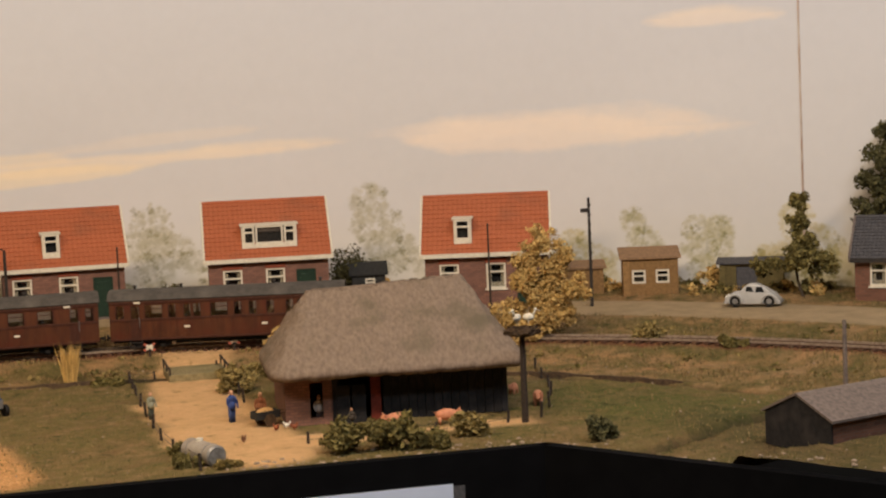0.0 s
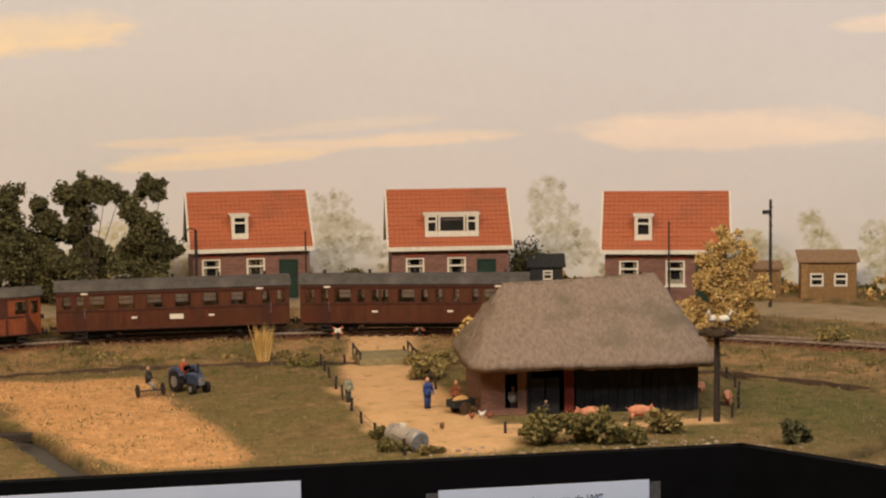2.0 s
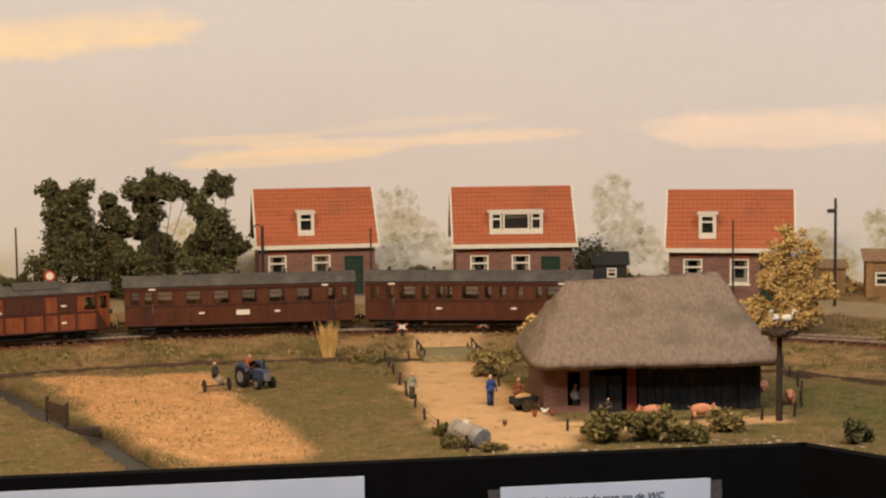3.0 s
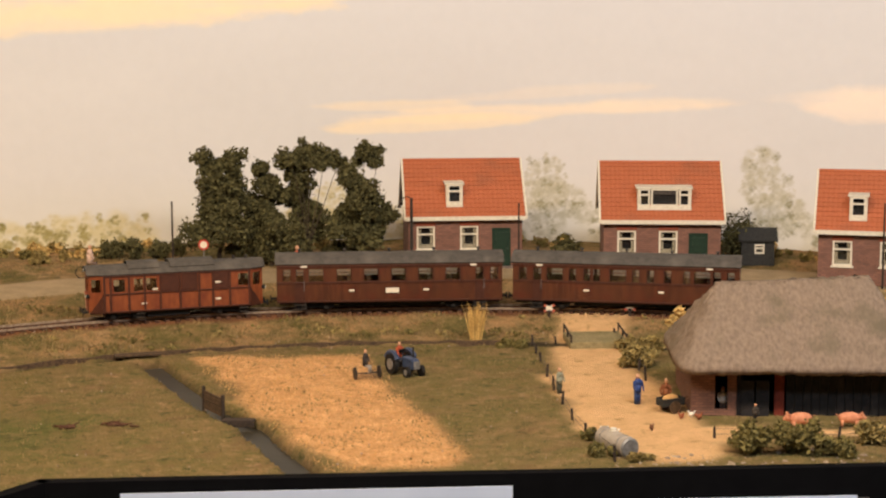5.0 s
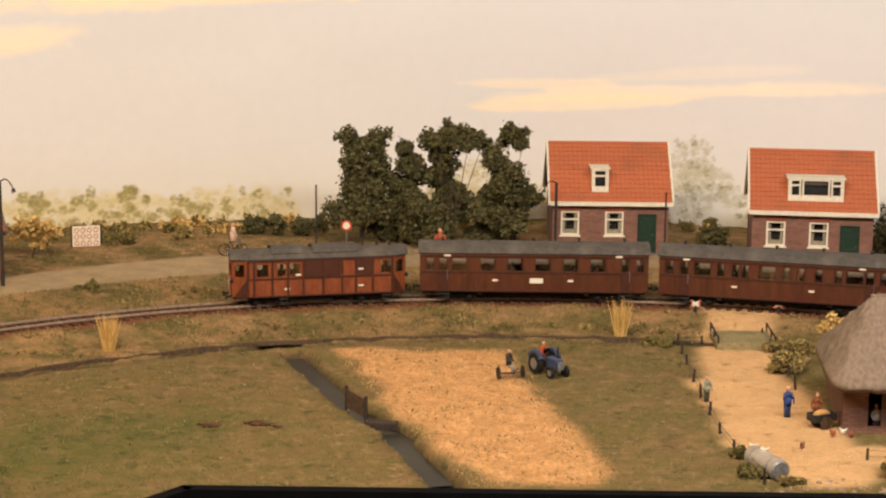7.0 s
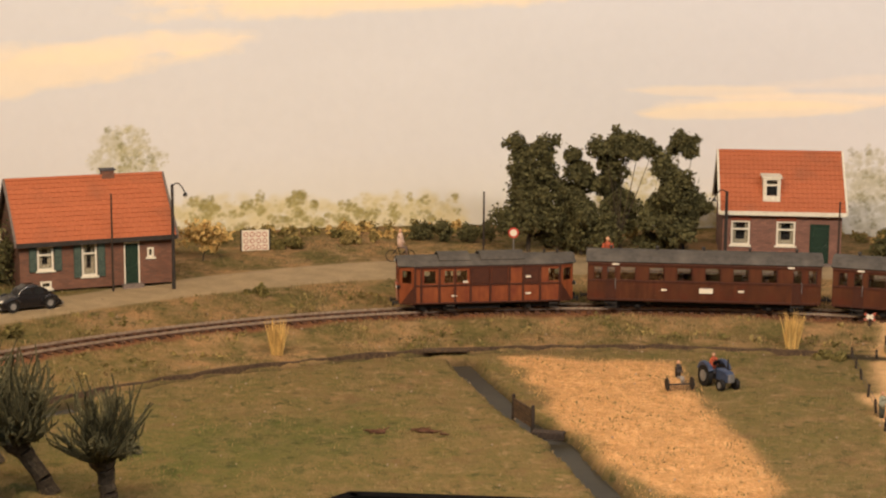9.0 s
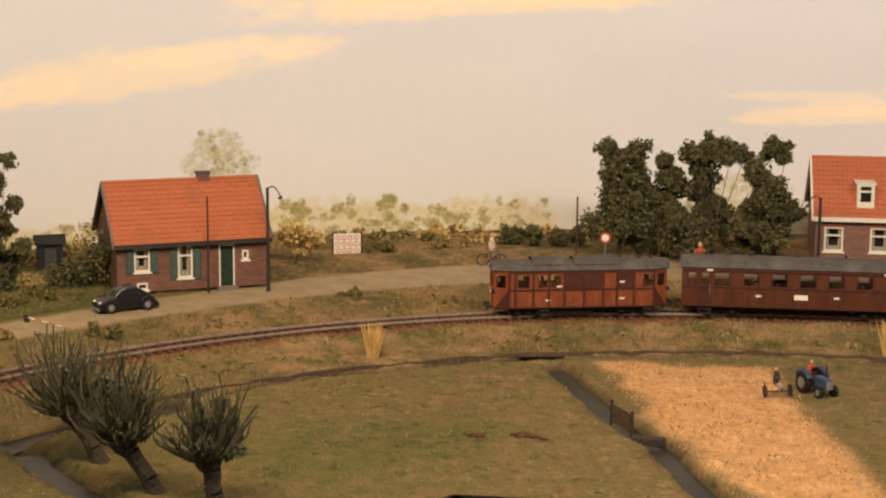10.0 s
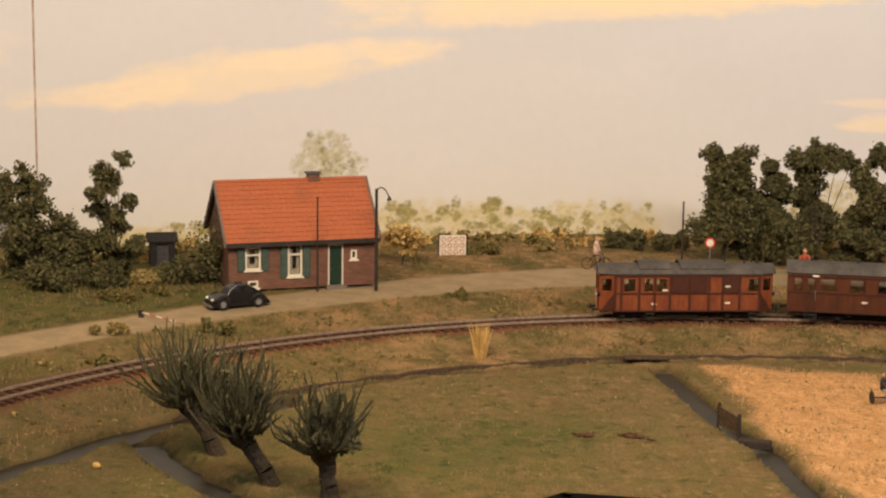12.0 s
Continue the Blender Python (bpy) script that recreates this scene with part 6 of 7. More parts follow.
# railway signal mast by the sheds
t = pole_thing("signal_mast", 0.703, 1.185, 0.136, "tall dark signal mast with a small arm", "signal", 0.0022, "steel")
bm = bmesh.new()
for k in range(10):
    z = 0.01 + 0.0118 * k
    rod(bm, (-0.0022, -0.001, z), (0.0022, -0.001, z + 0.0118), 0.0005, n=5)
part("lattice", bm, M["steel"], t)
bm = bmesh.new()
box(bm, -0.006, -0.002, 0.118, 0.010, 0.001, 0.005)
part("arm", bm, M["steel"], t)

# the stork's nest on its post beside the barn
t = pole_thing("stork_nest_post", 0.460, 0.571, 0.080, "tall dark post with a wide stork's nest", "nest post", 0.0033, "post")
bm = bmesh.new()
g = rng_for(300)
for k in range(150):
    a, r = g.uniform(0, 6.283), g.uniform(0.004, 0.017)
    b = a + g.uniform(0.5, 1.2)
    rod(bm, (r * math.cos(a), r * math.sin(a), 0.080 + g.uniform(0, 0.007)), (r * math.cos(b), r * math.sin(b), 0.080 + g.uniform(0, 0.007)), 0.0006, n=4)
rod(bm, (0, 0, 0.079), (0, 0, 0.083), 0.012, 0.016, 12)
part("nest", bm, M["wood"], t, "wide nest of twigs")


def stork(x, y, z, turn):
    bm = bmesh.new()
    ball(bm, (0, 0, 0.0065), 0.0052, 0.003, 0.0034, 10, 7)
    rod(bm, (-0.004, 0, 0.008), (-0.006, 0, 0.0125), 0.0012, 0.0008, 7)
    ball(bm, (-0.0063, 0, 0.0132), 0.0016, 0.0013, 0.0013, 8, 6)
    rod(bm, (-0.0072, 0, 0.013), (-0.0108, 0, 0.0118), 0.0005, 0.0002, 5)
    for s in (-1, 1):
        rod(bm, (0, s * 0.001, 0), (0, s * 0.001, 0.005), 0.0004, n=5)
    whole("stork_figure", bm, M["white"], pose(x, y, z, 0, 0, turn), "small white stork figure on the nest", "bird figure", "stork figures", smooth=True)


stork(0.456, 0.571, 0.0865, 40)
stork(0.466, 0.569, 0.0865, 160)

# round road sign
t = pole_thing("road_sign", -0.270, 1.325, 0.048, "small round white and red road sign on a pole", "road sign", 0.0008, "metal")
bm = bmesh.new()
rod(bm, (0, -0.001, 0.046), (0, -0.0022, 0.046), 0.0068, n=20)
d = part("disc", bm, surface("sign_red", lin((190, 70, 56)), lin((176, 62, 50)), 200, 0.5, 0), t, "red ring")
bm = bmesh.new()
rod(bm, (0, -0.0022, 0.046), (0, -0.0026, 0.046), 0.0046, n=20)
part("face", bm, M["enamel"], d, "white face")

# notice board with a pattern of dark rings
t = thing("notice_board", pose(-0.616, 1.355, gz(-0.616, 1.355) - 0.002, 0, 0, 22), "cream board with dark ring pattern on two posts", "board")
bm = bmesh.new()
box(bm, 0, 0, 0.002, 0.036, 0.0016, 0.027)
bd = part("panel", bm, M["enamel"], t)
for s in (-1, 1):
    bm = bmesh.new()
    rod(bm, (s * 0.019, 0.0005, 0), (s * 0.019, 0.0005, 0.031), 0.001, n=6)
    part("post", bm, M["post"], t)
M["ring_paint"] = surface("ring_paint", lin((176, 92, 70)), lin((160, 84, 64)), 200, 0.6, 0)
for i in range(4):
    for j in range(3):
        bm = bmesh.new()
        cx, cz = -0.0125 + 0.0083 * i, 0.0065 + 0.0085 * j
        prev = None
        for k in range(13):
            a = k * 6.283 / 12
            p = Vector((cx + 0.0028 * math.cos(a), -0.001, cz + 0.0028 * math.sin(a)))
            if prev is not None:
                rod(bm, prev, p, 0.0006, n=4)
            prev = p
        part("ring", bm, M["ring_paint"], bd)


# level crossing crosses
def crossing_cross(x, y):
    t = thing("crossing_sign", pose(x, y, gz(x, y) - 0.001), "small white and red crossing cross on a short post", "road sign", "level crossing signs")
    bm = bmesh.new()
    rod(bm, (0, 0, 0), (0, 0, 0.011), 0.0016, 0.001, n=6)
    part("post", bm, M["post"], t)
    for s in (-1, 1):
        mm = Matrix.Translation((0, -0.001 - 0.0005 * (s > 0), 0.012)) @ pose(0, 0, 0, 0, s * 32, 0)
        bm = bmesh.new()
        box(bm, 0, 0, -0.0013, 0.0085, 0.0008, 0.0028, mm)
        arm = part("arm", bm, M["enamel"], t)
        for e in (-1, 1):
            bm = bmesh.new()
            box(bm, e * 0.0058, 0, -0.0013, 0.0031, 0.0008, 0.0028, mm)
            part("tip", bm, M["ring_paint"], arm, "red tip")


crossing_cross(0.159, 1.097)
crossing_cross(0.254, 1.097)


# the long thin barrier pole that lies across the lane
t = thing("barrier_pole", pose(-0.867, 0.887, gz(-0.867, 0.887), 0, 0, -22), "thin white and red pole lying across the lane", "barrier")
rod_a, rod_b = Vector((0, 0, 0.006)), Vector((0.062, 0, 0.0012))
for k in range(6):
    bm = bmesh.new()
    rod(bm, rod_a.lerp(rod_b, k / 6), rod_a.lerp(rod_b, (k + 1) / 6), 0.0010 - 0.0001 * k, 0.0009 - 0.0001 * k, 6)
    part("stripe", bm, M["enamel"] if k % 2 == 0 else M["ring_paint"], t)
bm = bmesh.new()
box(bm, -0.003, 0, -0.002, 0.006, 0.003, 0.010)
part("weight", bm, M["post"], t, "dark counterweight")


# ---- fences ----
def fence(pts, h, label, wires=2):
    f = thing("fence", pose(0, 0, 0), label, "fence", "fences")
    tops = []
    for i, (x, y) in enumerate(pts):
        bm = bmesh.new()
        z = gz(x, y) - 0.002
        lean = 0.0012 * math.sin(i * 2.7)
        hh = h * (0.9 + 0.12 * math.sin(i * 5.1))
        rod(bm, (x, y, z), (x + lean, y, z + hh), 0.0014, 0.0012, 7)
        part("post", bm, M["post"], f)
        tops.append((x, y, z, hh))
    for a, b in zip(tops[:-1], tops[1:]):
        for k in range(wires):
            e = 0.86 - 0.4 * k
            bm = bmesh.new()
            rod(bm, (a[0], a[1], a[2] + a[3] * e), (b[0], b[1], b[2] + b[3] * e), 0.00025, n=4)
            part("wire", bm, M["steel"], f)


fence([(0.131, 0.975), (0.132, 0.93), (0.134, 0.88), (0.135, 0.81), (0.138, 0.75), (0.141, 0.69), (0.145, 0.625), (0.152, 0.57), (0.160, 0.52), (0.168, 0.475)], 0.016, "row of dark wooden fence posts along the path")
fence([(0.100, 0.985), (0.131, 0.977), (0.158, 0.98)], 0.014, "short wooden fence at the field's corner")
fence([(0.226, 1.01), (0.229, 0.965), (0.232, 0.90), (0.233, 0.84), (0.234, 0.79)], 0.016, "row of dark wooden fence posts beside the barn")
fence([(0.542, 0.85), (0.535, 0.80), (0.527, 0.74), (0.515, 0.69), (0.498, 0.63), (0.478, 0.585)], 0.017, "row of dark fence posts around the pig yard")
fence([(0.265, 0.555), (0.300, 0.553), (0.335, 0.553), (0.375, 0.552), (0.415, 0.556), (0.445, 0.575)], 0.014, "low wire fence before the pig yard")

# gate and plank over the ditch
t = thing("field_gate", pose(-0.2005, 0.684, -0.001, 0, 0, -60), "dark wooden field gate standing along the ditch", "gate")
for x in (0.0, 0.044):
    bm = bmesh.new()
    rod(bm, (x, 0, -0.012), (x, 0, 0.022), 0.0019, 0.0017, n=7)
    part("post", bm, M["post"], t)
for k in range(4):
    bm = bmesh.new()
    box(bm, 0.022, 0, 0.001 + 0.0045 * k, 0.042, 0.0012, 0.0039)
    part("board", bm, M["wood"], t)
bm = bmesh.new()
box(bm, 0, 0.002, -0.002, 0.030, 0.009, 0.002)
box(bm, 0, -0.0035, -0.0065, 0.030, 0.002, 0.0065)
whole("plank_bridge", bm, M["post"], pose(-0.163, 0.634, 0.0005, 0, 0, -4), "small dark culvert of planks across the ditch", "bridge", bevel=0.0004)
# the concrete slab that carries the sand path over the drain, with its low rails
t = thing("slab_bridge", pose(0.202, 0.985, 0.0, 0, 0, 3), "grey-olive concrete slab bridge with low dark rails", "bridge")
bm = bmesh.new()
box(bm, 0, 0, -0.004, 0.064, 0.062, 0.0115)
part("slab", bm, surface("mossy_concrete", lin((146, 132, 96)), lin((122, 110, 78)), 260, 0.9, 0.3, c3=lin((112, 104, 68)), scale3=40), t, bevel=0.0006)
for s in (-1, 1):
    bm = bmesh.new()
    rod(bm, (s * 0.031, 0.032, 0.016), (s * 0.031, -0.032, 0.013), 0.0012, n=6)
    for yy in (-0.030, 0.0, 0.030):
        rod(bm, (s * 0.031, yy, 0.006), (s * 0.031, yy, 0.0155), 0.0010, n=6)
    part("rail", bm, M["post"], t, "low dark wooden rail")
bm = bmesh.new()
box(bm, 0, 0, 0, 0.05, 0.012, 0.003)
whole("plank_bridge", bm, M["wood"], pose(-0.300, 0.935, -0.001, 0, 0, 14), "short dark plank over the drain", "bridge", bevel=0.0005)


# ---- sleepers under the rails ----
SLEEPER = None
d = -78.0
k = 0
while d < 62:
    if SLEEPER is None:
        bm = bmesh.new()
        box(bm, 0, 0, 0, 0.0052, 0.042, 0.0030)
        SLEEPER = mesh_of(bm, "sleeper", M["sleeper"])
    s = new("sleeper", SLEEPER)
    s.parent = track
    x, y = track_point(d)
    s.matrix_basis = pose(x, y, RAIL_Z - 0.0036, 0, 0, -d + 1.5 * math.sin(k * 3.3))
    d += 0.74
    k += 1


# ---- sheds and huts ----
def shed(m, w, dep, h, rise, wall, roof, label, windows=(), door=None, flat=False, name="shed"):
    """A small shed, front to -y, x from 0 to w."""
    t = thing(name, m, label, "shed", "sheds")
    wl = 0.0025
    holes = [(x - ww / 2, z, ww, hh) for x, z, ww, hh in windows] + ([(door[0] - door[1] / 2, 0, door[1], door[2])] if door else [])
    bm = bmesh.new()
    panel(bm, w, h, wl, holes)
    part("front_wall", bm, M[wall], t)
    bm = bmesh.new()
    box(bm, w / 2, dep - wl / 2, 0, w, wl, h)
    part("back_wall", bm, M[wall], t)
    for x in (wl / 2, w - wl / 2):
        bm = bmesh.new()
        top = [(dep - wl, h), (wl, h)] if flat else [(dep - wl, h), (dep / 2, h + rise), (wl, h)]
        extrude(bm, [(wl, 0), (dep - wl, 0)] + top, "x", x - wl / 2, x + wl / 2)
        part("side_wall", bm, M[wall], t)
    o = 0.004
    for f in ((1,) if flat else (0, 1)):
        bm = bmesh.new()
        if flat:
            extrude(bm, [(-o, h), (dep + o, h + rise), (dep + o, h + rise + 0.0022), (-o, h + 0.0022)], "x", -o, w + o)
        else:
            ye, yr = (-o, dep / 2) if f == 0 else (dep + o, dep / 2)
            ze = h - o * rise / (dep / 2)
            extrude(bm, [(ye, ze), (yr, h + rise), (yr, h + rise + 0.002), (ye, ze + 0.002)], "x", -o, w + o)
        part("roof", bm, M[roof], t)
    n = int(w / 0.008)
    for i in range(n):
        x = w * (i + 0.5) / n
        if any(abs(x - q[0]) < q[1] / 2 + 0.004 for q in holes and [(a + c / 2, c) for a, b, c, d in holes]):
            continue
        bm = bmesh.new()
        box(bm, x, -0.0005, 0, w / n * 0.9, 0.001, h - 0.001)
        if wall not in ("wall_red", "wall_brick"):
            part("board", bm, M[wall], t)
        else:
            bm.free()
    for x, z, ww, hh in windows:
        window(t, x, z, ww, hh, y=0.001, transom=0.5, curtain=False, sill=False)
    if door:
        bm = bmesh.new()
        box(bm, door[0], 0.001, 0, door[1] - 0.001, 0.0016, door[2] - 0.001)
        part("door", bm, M["slate"], t, "grey boarded door")
    bm = bmesh.new()
    box(bm, w / 2, dep / 2, -0.004, w - 0.006, dep - 0.006, 0.005)
    part("base", bm, M["dark"], t)
    return t


M["tan_board"] = surface("tan_board", lin((150, 116, 74)), lin((128, 98, 62)), 300, 0.8, 0.2, spread=0.12)
M["olive_board"] = surface("olive_board", lin((104, 92, 56)), lin((88, 78, 48)), 300, 0.8, 0.2, spread=0.1)
M["tan_roof"] = surface("tan_roof", lin((152, 120, 88)), lin((130, 102, 76)), 200, 0.85, 0.2)
M["dark_board"] = surface("dark_board", lin((52, 52, 50)), lin((40, 40, 40)), 300, 0.8, 0.2, spread=0.15)
shed(facing(0.764, 1.250, 0.021, -14), 0.070, 0.040, 0.047, 0.010, "tan_board", "tan_roof", "tan boarded garden shed with two dark windows", [(0.020, 0.016, 0.017, 0.017), (0.050, 0.016, 0.017, 0.017)], flat=True)
shed(facing(0.880, 1.215, 0.021, -24), 0.080, 0.035, 0.037, 0.003, "olive_board", "slate", "olive flat-roofed shed with a grey door", [], (0.034, 0.026, 0.034), flat=True)
shed(facing(0.695, 1.30, 0.021, -12), 0.056, 0.035, 0.034, 0.006, "tan_board", "tan_roof", "low brown shed beside the tan shed", flat=True)
shed(facing(0.440, 1.405, 0.021, -6), 0.044, 0.030, 0.036, 0.012, "dark_board", "dark_board", "small dark garden hut with a white window", [(0.024, 0.016, 0.013, 0.013)])
shed(facing(-0.972, 1.165, 0.021, 26), 0.032, 0.026, 0.036, 0.007, "dark_board", "dark_board", "dark narrow privy beside the cottage", [], (0.016, 0.016, 0.030))
shed(facing(-0.085, 1.475, 0.021, 2), 0.030, 0.024, 0.042, 0.007, "dark_board", "dark_board", "dark narrow privy among the trees", [], (0.015, 0.014, 0.030))
# the low byre near the fascia: dark gable, brick side, grey roof
byre = shed(facing(0.642, 0.326, 0.0, 21), 0.20, 0.072, 0.028, 0.016, "wall_red", "roof_grey", "low brick byre with a dark gable and grey roof", [(0.10, 0.008, 0.030, 0.012)], name="byre")
bm = bmesh.new()
extrude(bm, [(-0.001, 0), (0.073, 0), (0.073, 0.029), (0.036, 0.044), (-0.001, 0.029)], "x", -0.0022, -0.0004)
part("gable_boarding", bm, M["tar"], byre, "black tarred gable boarding")
keep_tile, M["tile"] = M["tile"], M["slate"]
house("brick_house", facing(0.990, 1.052, 0.021, -34), "red-brick house with a grey roof", 0.11, 0.085, 0.056, 0.040,
      [(0.028, 0.018, 0.020, 0.028), (0.080, 0.018, 0.020, 0.028)], None, None, wall="wall_red", trim=False)
M["tile"] = keep_tile


# ---- vehicles ----
def car(m, L, paint, label):
    """A rounded old saloon; x forward, wheels on z=0."""
    c = thing("car", m, label, "car", "parked cars")
    w, h = L * 0.40, L * 0.42
    prof = [(-0.50, 0.13), (-0.49, 0.30), (-0.40, 0.52), (-0.24, 0.80), (-0.08, 0.97), (0.06, 0.97), (0.17, 0.82), (0.24, 0.60), (0.40, 0.52), (0.49, 0.40), (0.50, 0.13)]
    bm = bmesh.new()
    rings = []
    for s, k in ((-1.0, 0.90), (-0.92, 0.97), (-0.6, 1.0), (0.6, 1.0), (0.92, 0.97), (1.0, 0.90)):
        ring = []
        for px_, pz in prof:
            narrow = 1 - 0.22 * max(0, (pz - 0.5) / 0.5)
            ring.append(bm.verts.new((px_ * L * (0.96 + 0.04 * k), s * w / 2 * 0.86 * narrow, h * (0.13 + (pz - 0.13) * k))))
        rings.append(ring)
    n = len(prof)
    for a, b in zip(rings[:-1], rings[1:]):
        for i in range(n):
            bm.faces.new((a[i], a[(i + 1) % n], b[(i + 1) % n], b[i]))
    bm.faces.new(rings[0])
    bm.faces.new(rings[-1])
    body = part("body", bm, paint, c, smooth=False)
    for s in (-1, 1):
        for x in (-0.30, 0.31):
            bm = bmesh.new()
            rod(bm, (x * L, s * w * 0.36, h * 0.24), (x * L, s * w * 0.47, h * 0.24), h * 0.23, n=18)
            wh = part("wheel", bm, M["black"], c, "black tyre")
            bm = bmesh.new()
            rod(bm, (x * L, s * w * 0.47, h * 0.24), (x * L, s * w * 0.48, h * 0.24), h * 0.12, n=14)
            part("hubcap", bm, M["metal"], wh, "bright hubcap")
            bm = bmesh.new()
            prev = None
            for k in range(9):
                a = math.pi * (k / 8) * 1.1 - 0.16
                p = Vector((x * L + h * 0.30 * math.cos(a), s * w * 0.44, h * 0.24 + h * 0.30 * math.sin(a)))
                if prev is not None:
                    rod(bm, prev, p, h * 0.07, n=6)
                prev = p
            part("fender", bm, paint, c)
        for x0, x1 in ((-0.22, -0.05), (-0.03, 0.13)):
            bm = bmesh.new()
            y = s * w * 0.355
            extrude(bm, [(x0 * L, h * 0.62), (x1 * L, h * 0.62), ((x1 - 0.03) * L, h * 0.86), ((x0 + 0.05) * L, h * 0.86)], "y", y - 0.0008, y + 0.0008)
            part("window", bm, M["car_glass"], c, "dark car window")
        bm = bmesh.new()
        ball(bm, (0.47 * L, s * w * 0.30, h * 0.42), h * 0.06, h * 0.06, h * 0.06)
        part("headlight", bm, M["lamp_glass"], c)
    for x, sx in ((0.515, 1), (-0.515, -1)):
        bm = bmesh.new()
        box(bm, x * L, 0, h * 0.16, L * 0.02, w * 0.9, h * 0.07)
        part("bumper", bm, M["metal"], c, "bright bumper")
    return c


M["car_glass"] = surface("car_glass", lin((40, 42, 44)), lin((32, 34, 36)), 50, 0.1, 0, spec=0.6)
M["car_black"] = surface("black_gloss", lin((32, 29, 30)), lin((26, 24, 25)), 100, 0.25, 0.02, spec=0.5)
M["car_white"] = surface("white_gloss", lin((184, 182, 178)), lin((172, 170, 166)), 100, 0.3, 0.02, spec=0.5)
car(pose(-0.785, 0.972, gz(-0.785, 0.972), 0, 0, 222), 0.072, M["car_black"], "black rounded vintage saloon parked on the lane")
car(pose(0.872, 1.078, gz(0.872, 1.078), 0, 0, 150), 0.066, M["car_white"], "white vintage saloon parked on the lane")

# the blue tractor
M["tractor_blue"] = surface("tractor_blue", lin((66, 78, 104)), lin((50, 60, 84)), 200, 0.45, 0.1)
t = thing("tractor", pose(-0.010, 0.832, gz(-0.010, 0.832), 0, 0, -58), "small blue farm tractor on the mown field", "tractor")
bm = bmesh.new()
extrude(bm, [(0.002, 0.008), (0.022, 0.008), (0.023, 0.017), (0.019, 0.019), (0.002, 0.0195)], "y", -0.0045, 0.0045)
part("bonnet", bm, M["tractor_blue"], t, bevel=0.001)
bm = bmesh.new()
box(bm, 0.0235, 0, 0.009, 0.001, 0.007, 0.008)
part("grille", bm, M["metal"], t)
bm = bmesh.new()
box(bm, -0.006, 0, 0.007, 0.020, 0.008, 0.006)
part("chassis", bm, M["steel"], t)
for s in (-1, 1):
    for x, r, wd in ((-0.008, 0.0105, 0.005), (0.018, 0.0058, 0.0035)):
        bm = bmesh.new()
        y = s * (0.0105 if r > 0.008 else 0.0085)
        rod(bm, (x, y - wd / 2, r), (x, y + wd / 2, r), r, n=20)
        wh = part("wheel", bm, M["black"], t, "black tyre")
        bm = bmesh.new()
        rod(bm, (x, y + s * wd * 0.5, r), (x, y + s * (wd * 0.5 + 0.0004), r), r * 0.55, n=16)
        part("rim", bm, M["metal"], wh)
    bm = bmesh.new()
    prev = None
    for k in range(8):
        a = 0.5 + 2.2 * k / 7
        p = Vector((-0.008 + 0.0125 * math.cos(a), s * 0.0105, 0.0105 + 0.0125 * math.sin(a)))
        if prev is not None:
            rod(bm, prev, p, 0.0026, n=6)
        prev = p
    part("mudguard", bm, M["tractor_blue"], t)
bm = bmesh.new()
rod(bm, (0.012, 0.003, 0.018), (0.012, 0.003, 0.030), 0.0009)
part("exhaust", bm, M["black"], t)
bm = bmesh.new()
rod(bm, (-0.001, 0, 0.017), (-0.004, 0, 0.023), 0.0005)
rod(bm, (-0.0043, 0, 0.0231), (-0.0050, 0, 0.0238), 0.004, n=14)
part("steering_wheel", bm, M["black"], t)
bm = bmesh.new()
box(bm, -0.011, 0, 0.014, 0.006, 0.008, 0.0015)
box(bm, -0.0145, 0, 0.015, 0.001, 0.008, 0.006)
part("seat", bm, M["steel"], t)

# horse-drawn style hay rake beside it
bm = bmesh.new()
rod(bm, (-0.012, 0, 0.006), (0.012, 0, 0.006), 0.0008)
for k in range(12):
    x = -0.011 + 0.002 * k
    rod(bm, (x, 0, 0.006), (x, -0.005, 0.001), 0.0003, n=4)
for s in (-1, 1):
    rod(bm, (s * 0.0125, 0, 0.0065), (s * 0.0135, 0, 0.0065), 0.0065, n=16)
rod(bm, (0, 0, 0.006), (0.012, 0.012, 0.006), 0.0006)
whole("hay_rake", bm, M["steel"], pose(-0.048, 0.806, gz(-0.048, 0.806), 0, 0, 20), "small rusty hay rake behind the tractor", "farm tool")


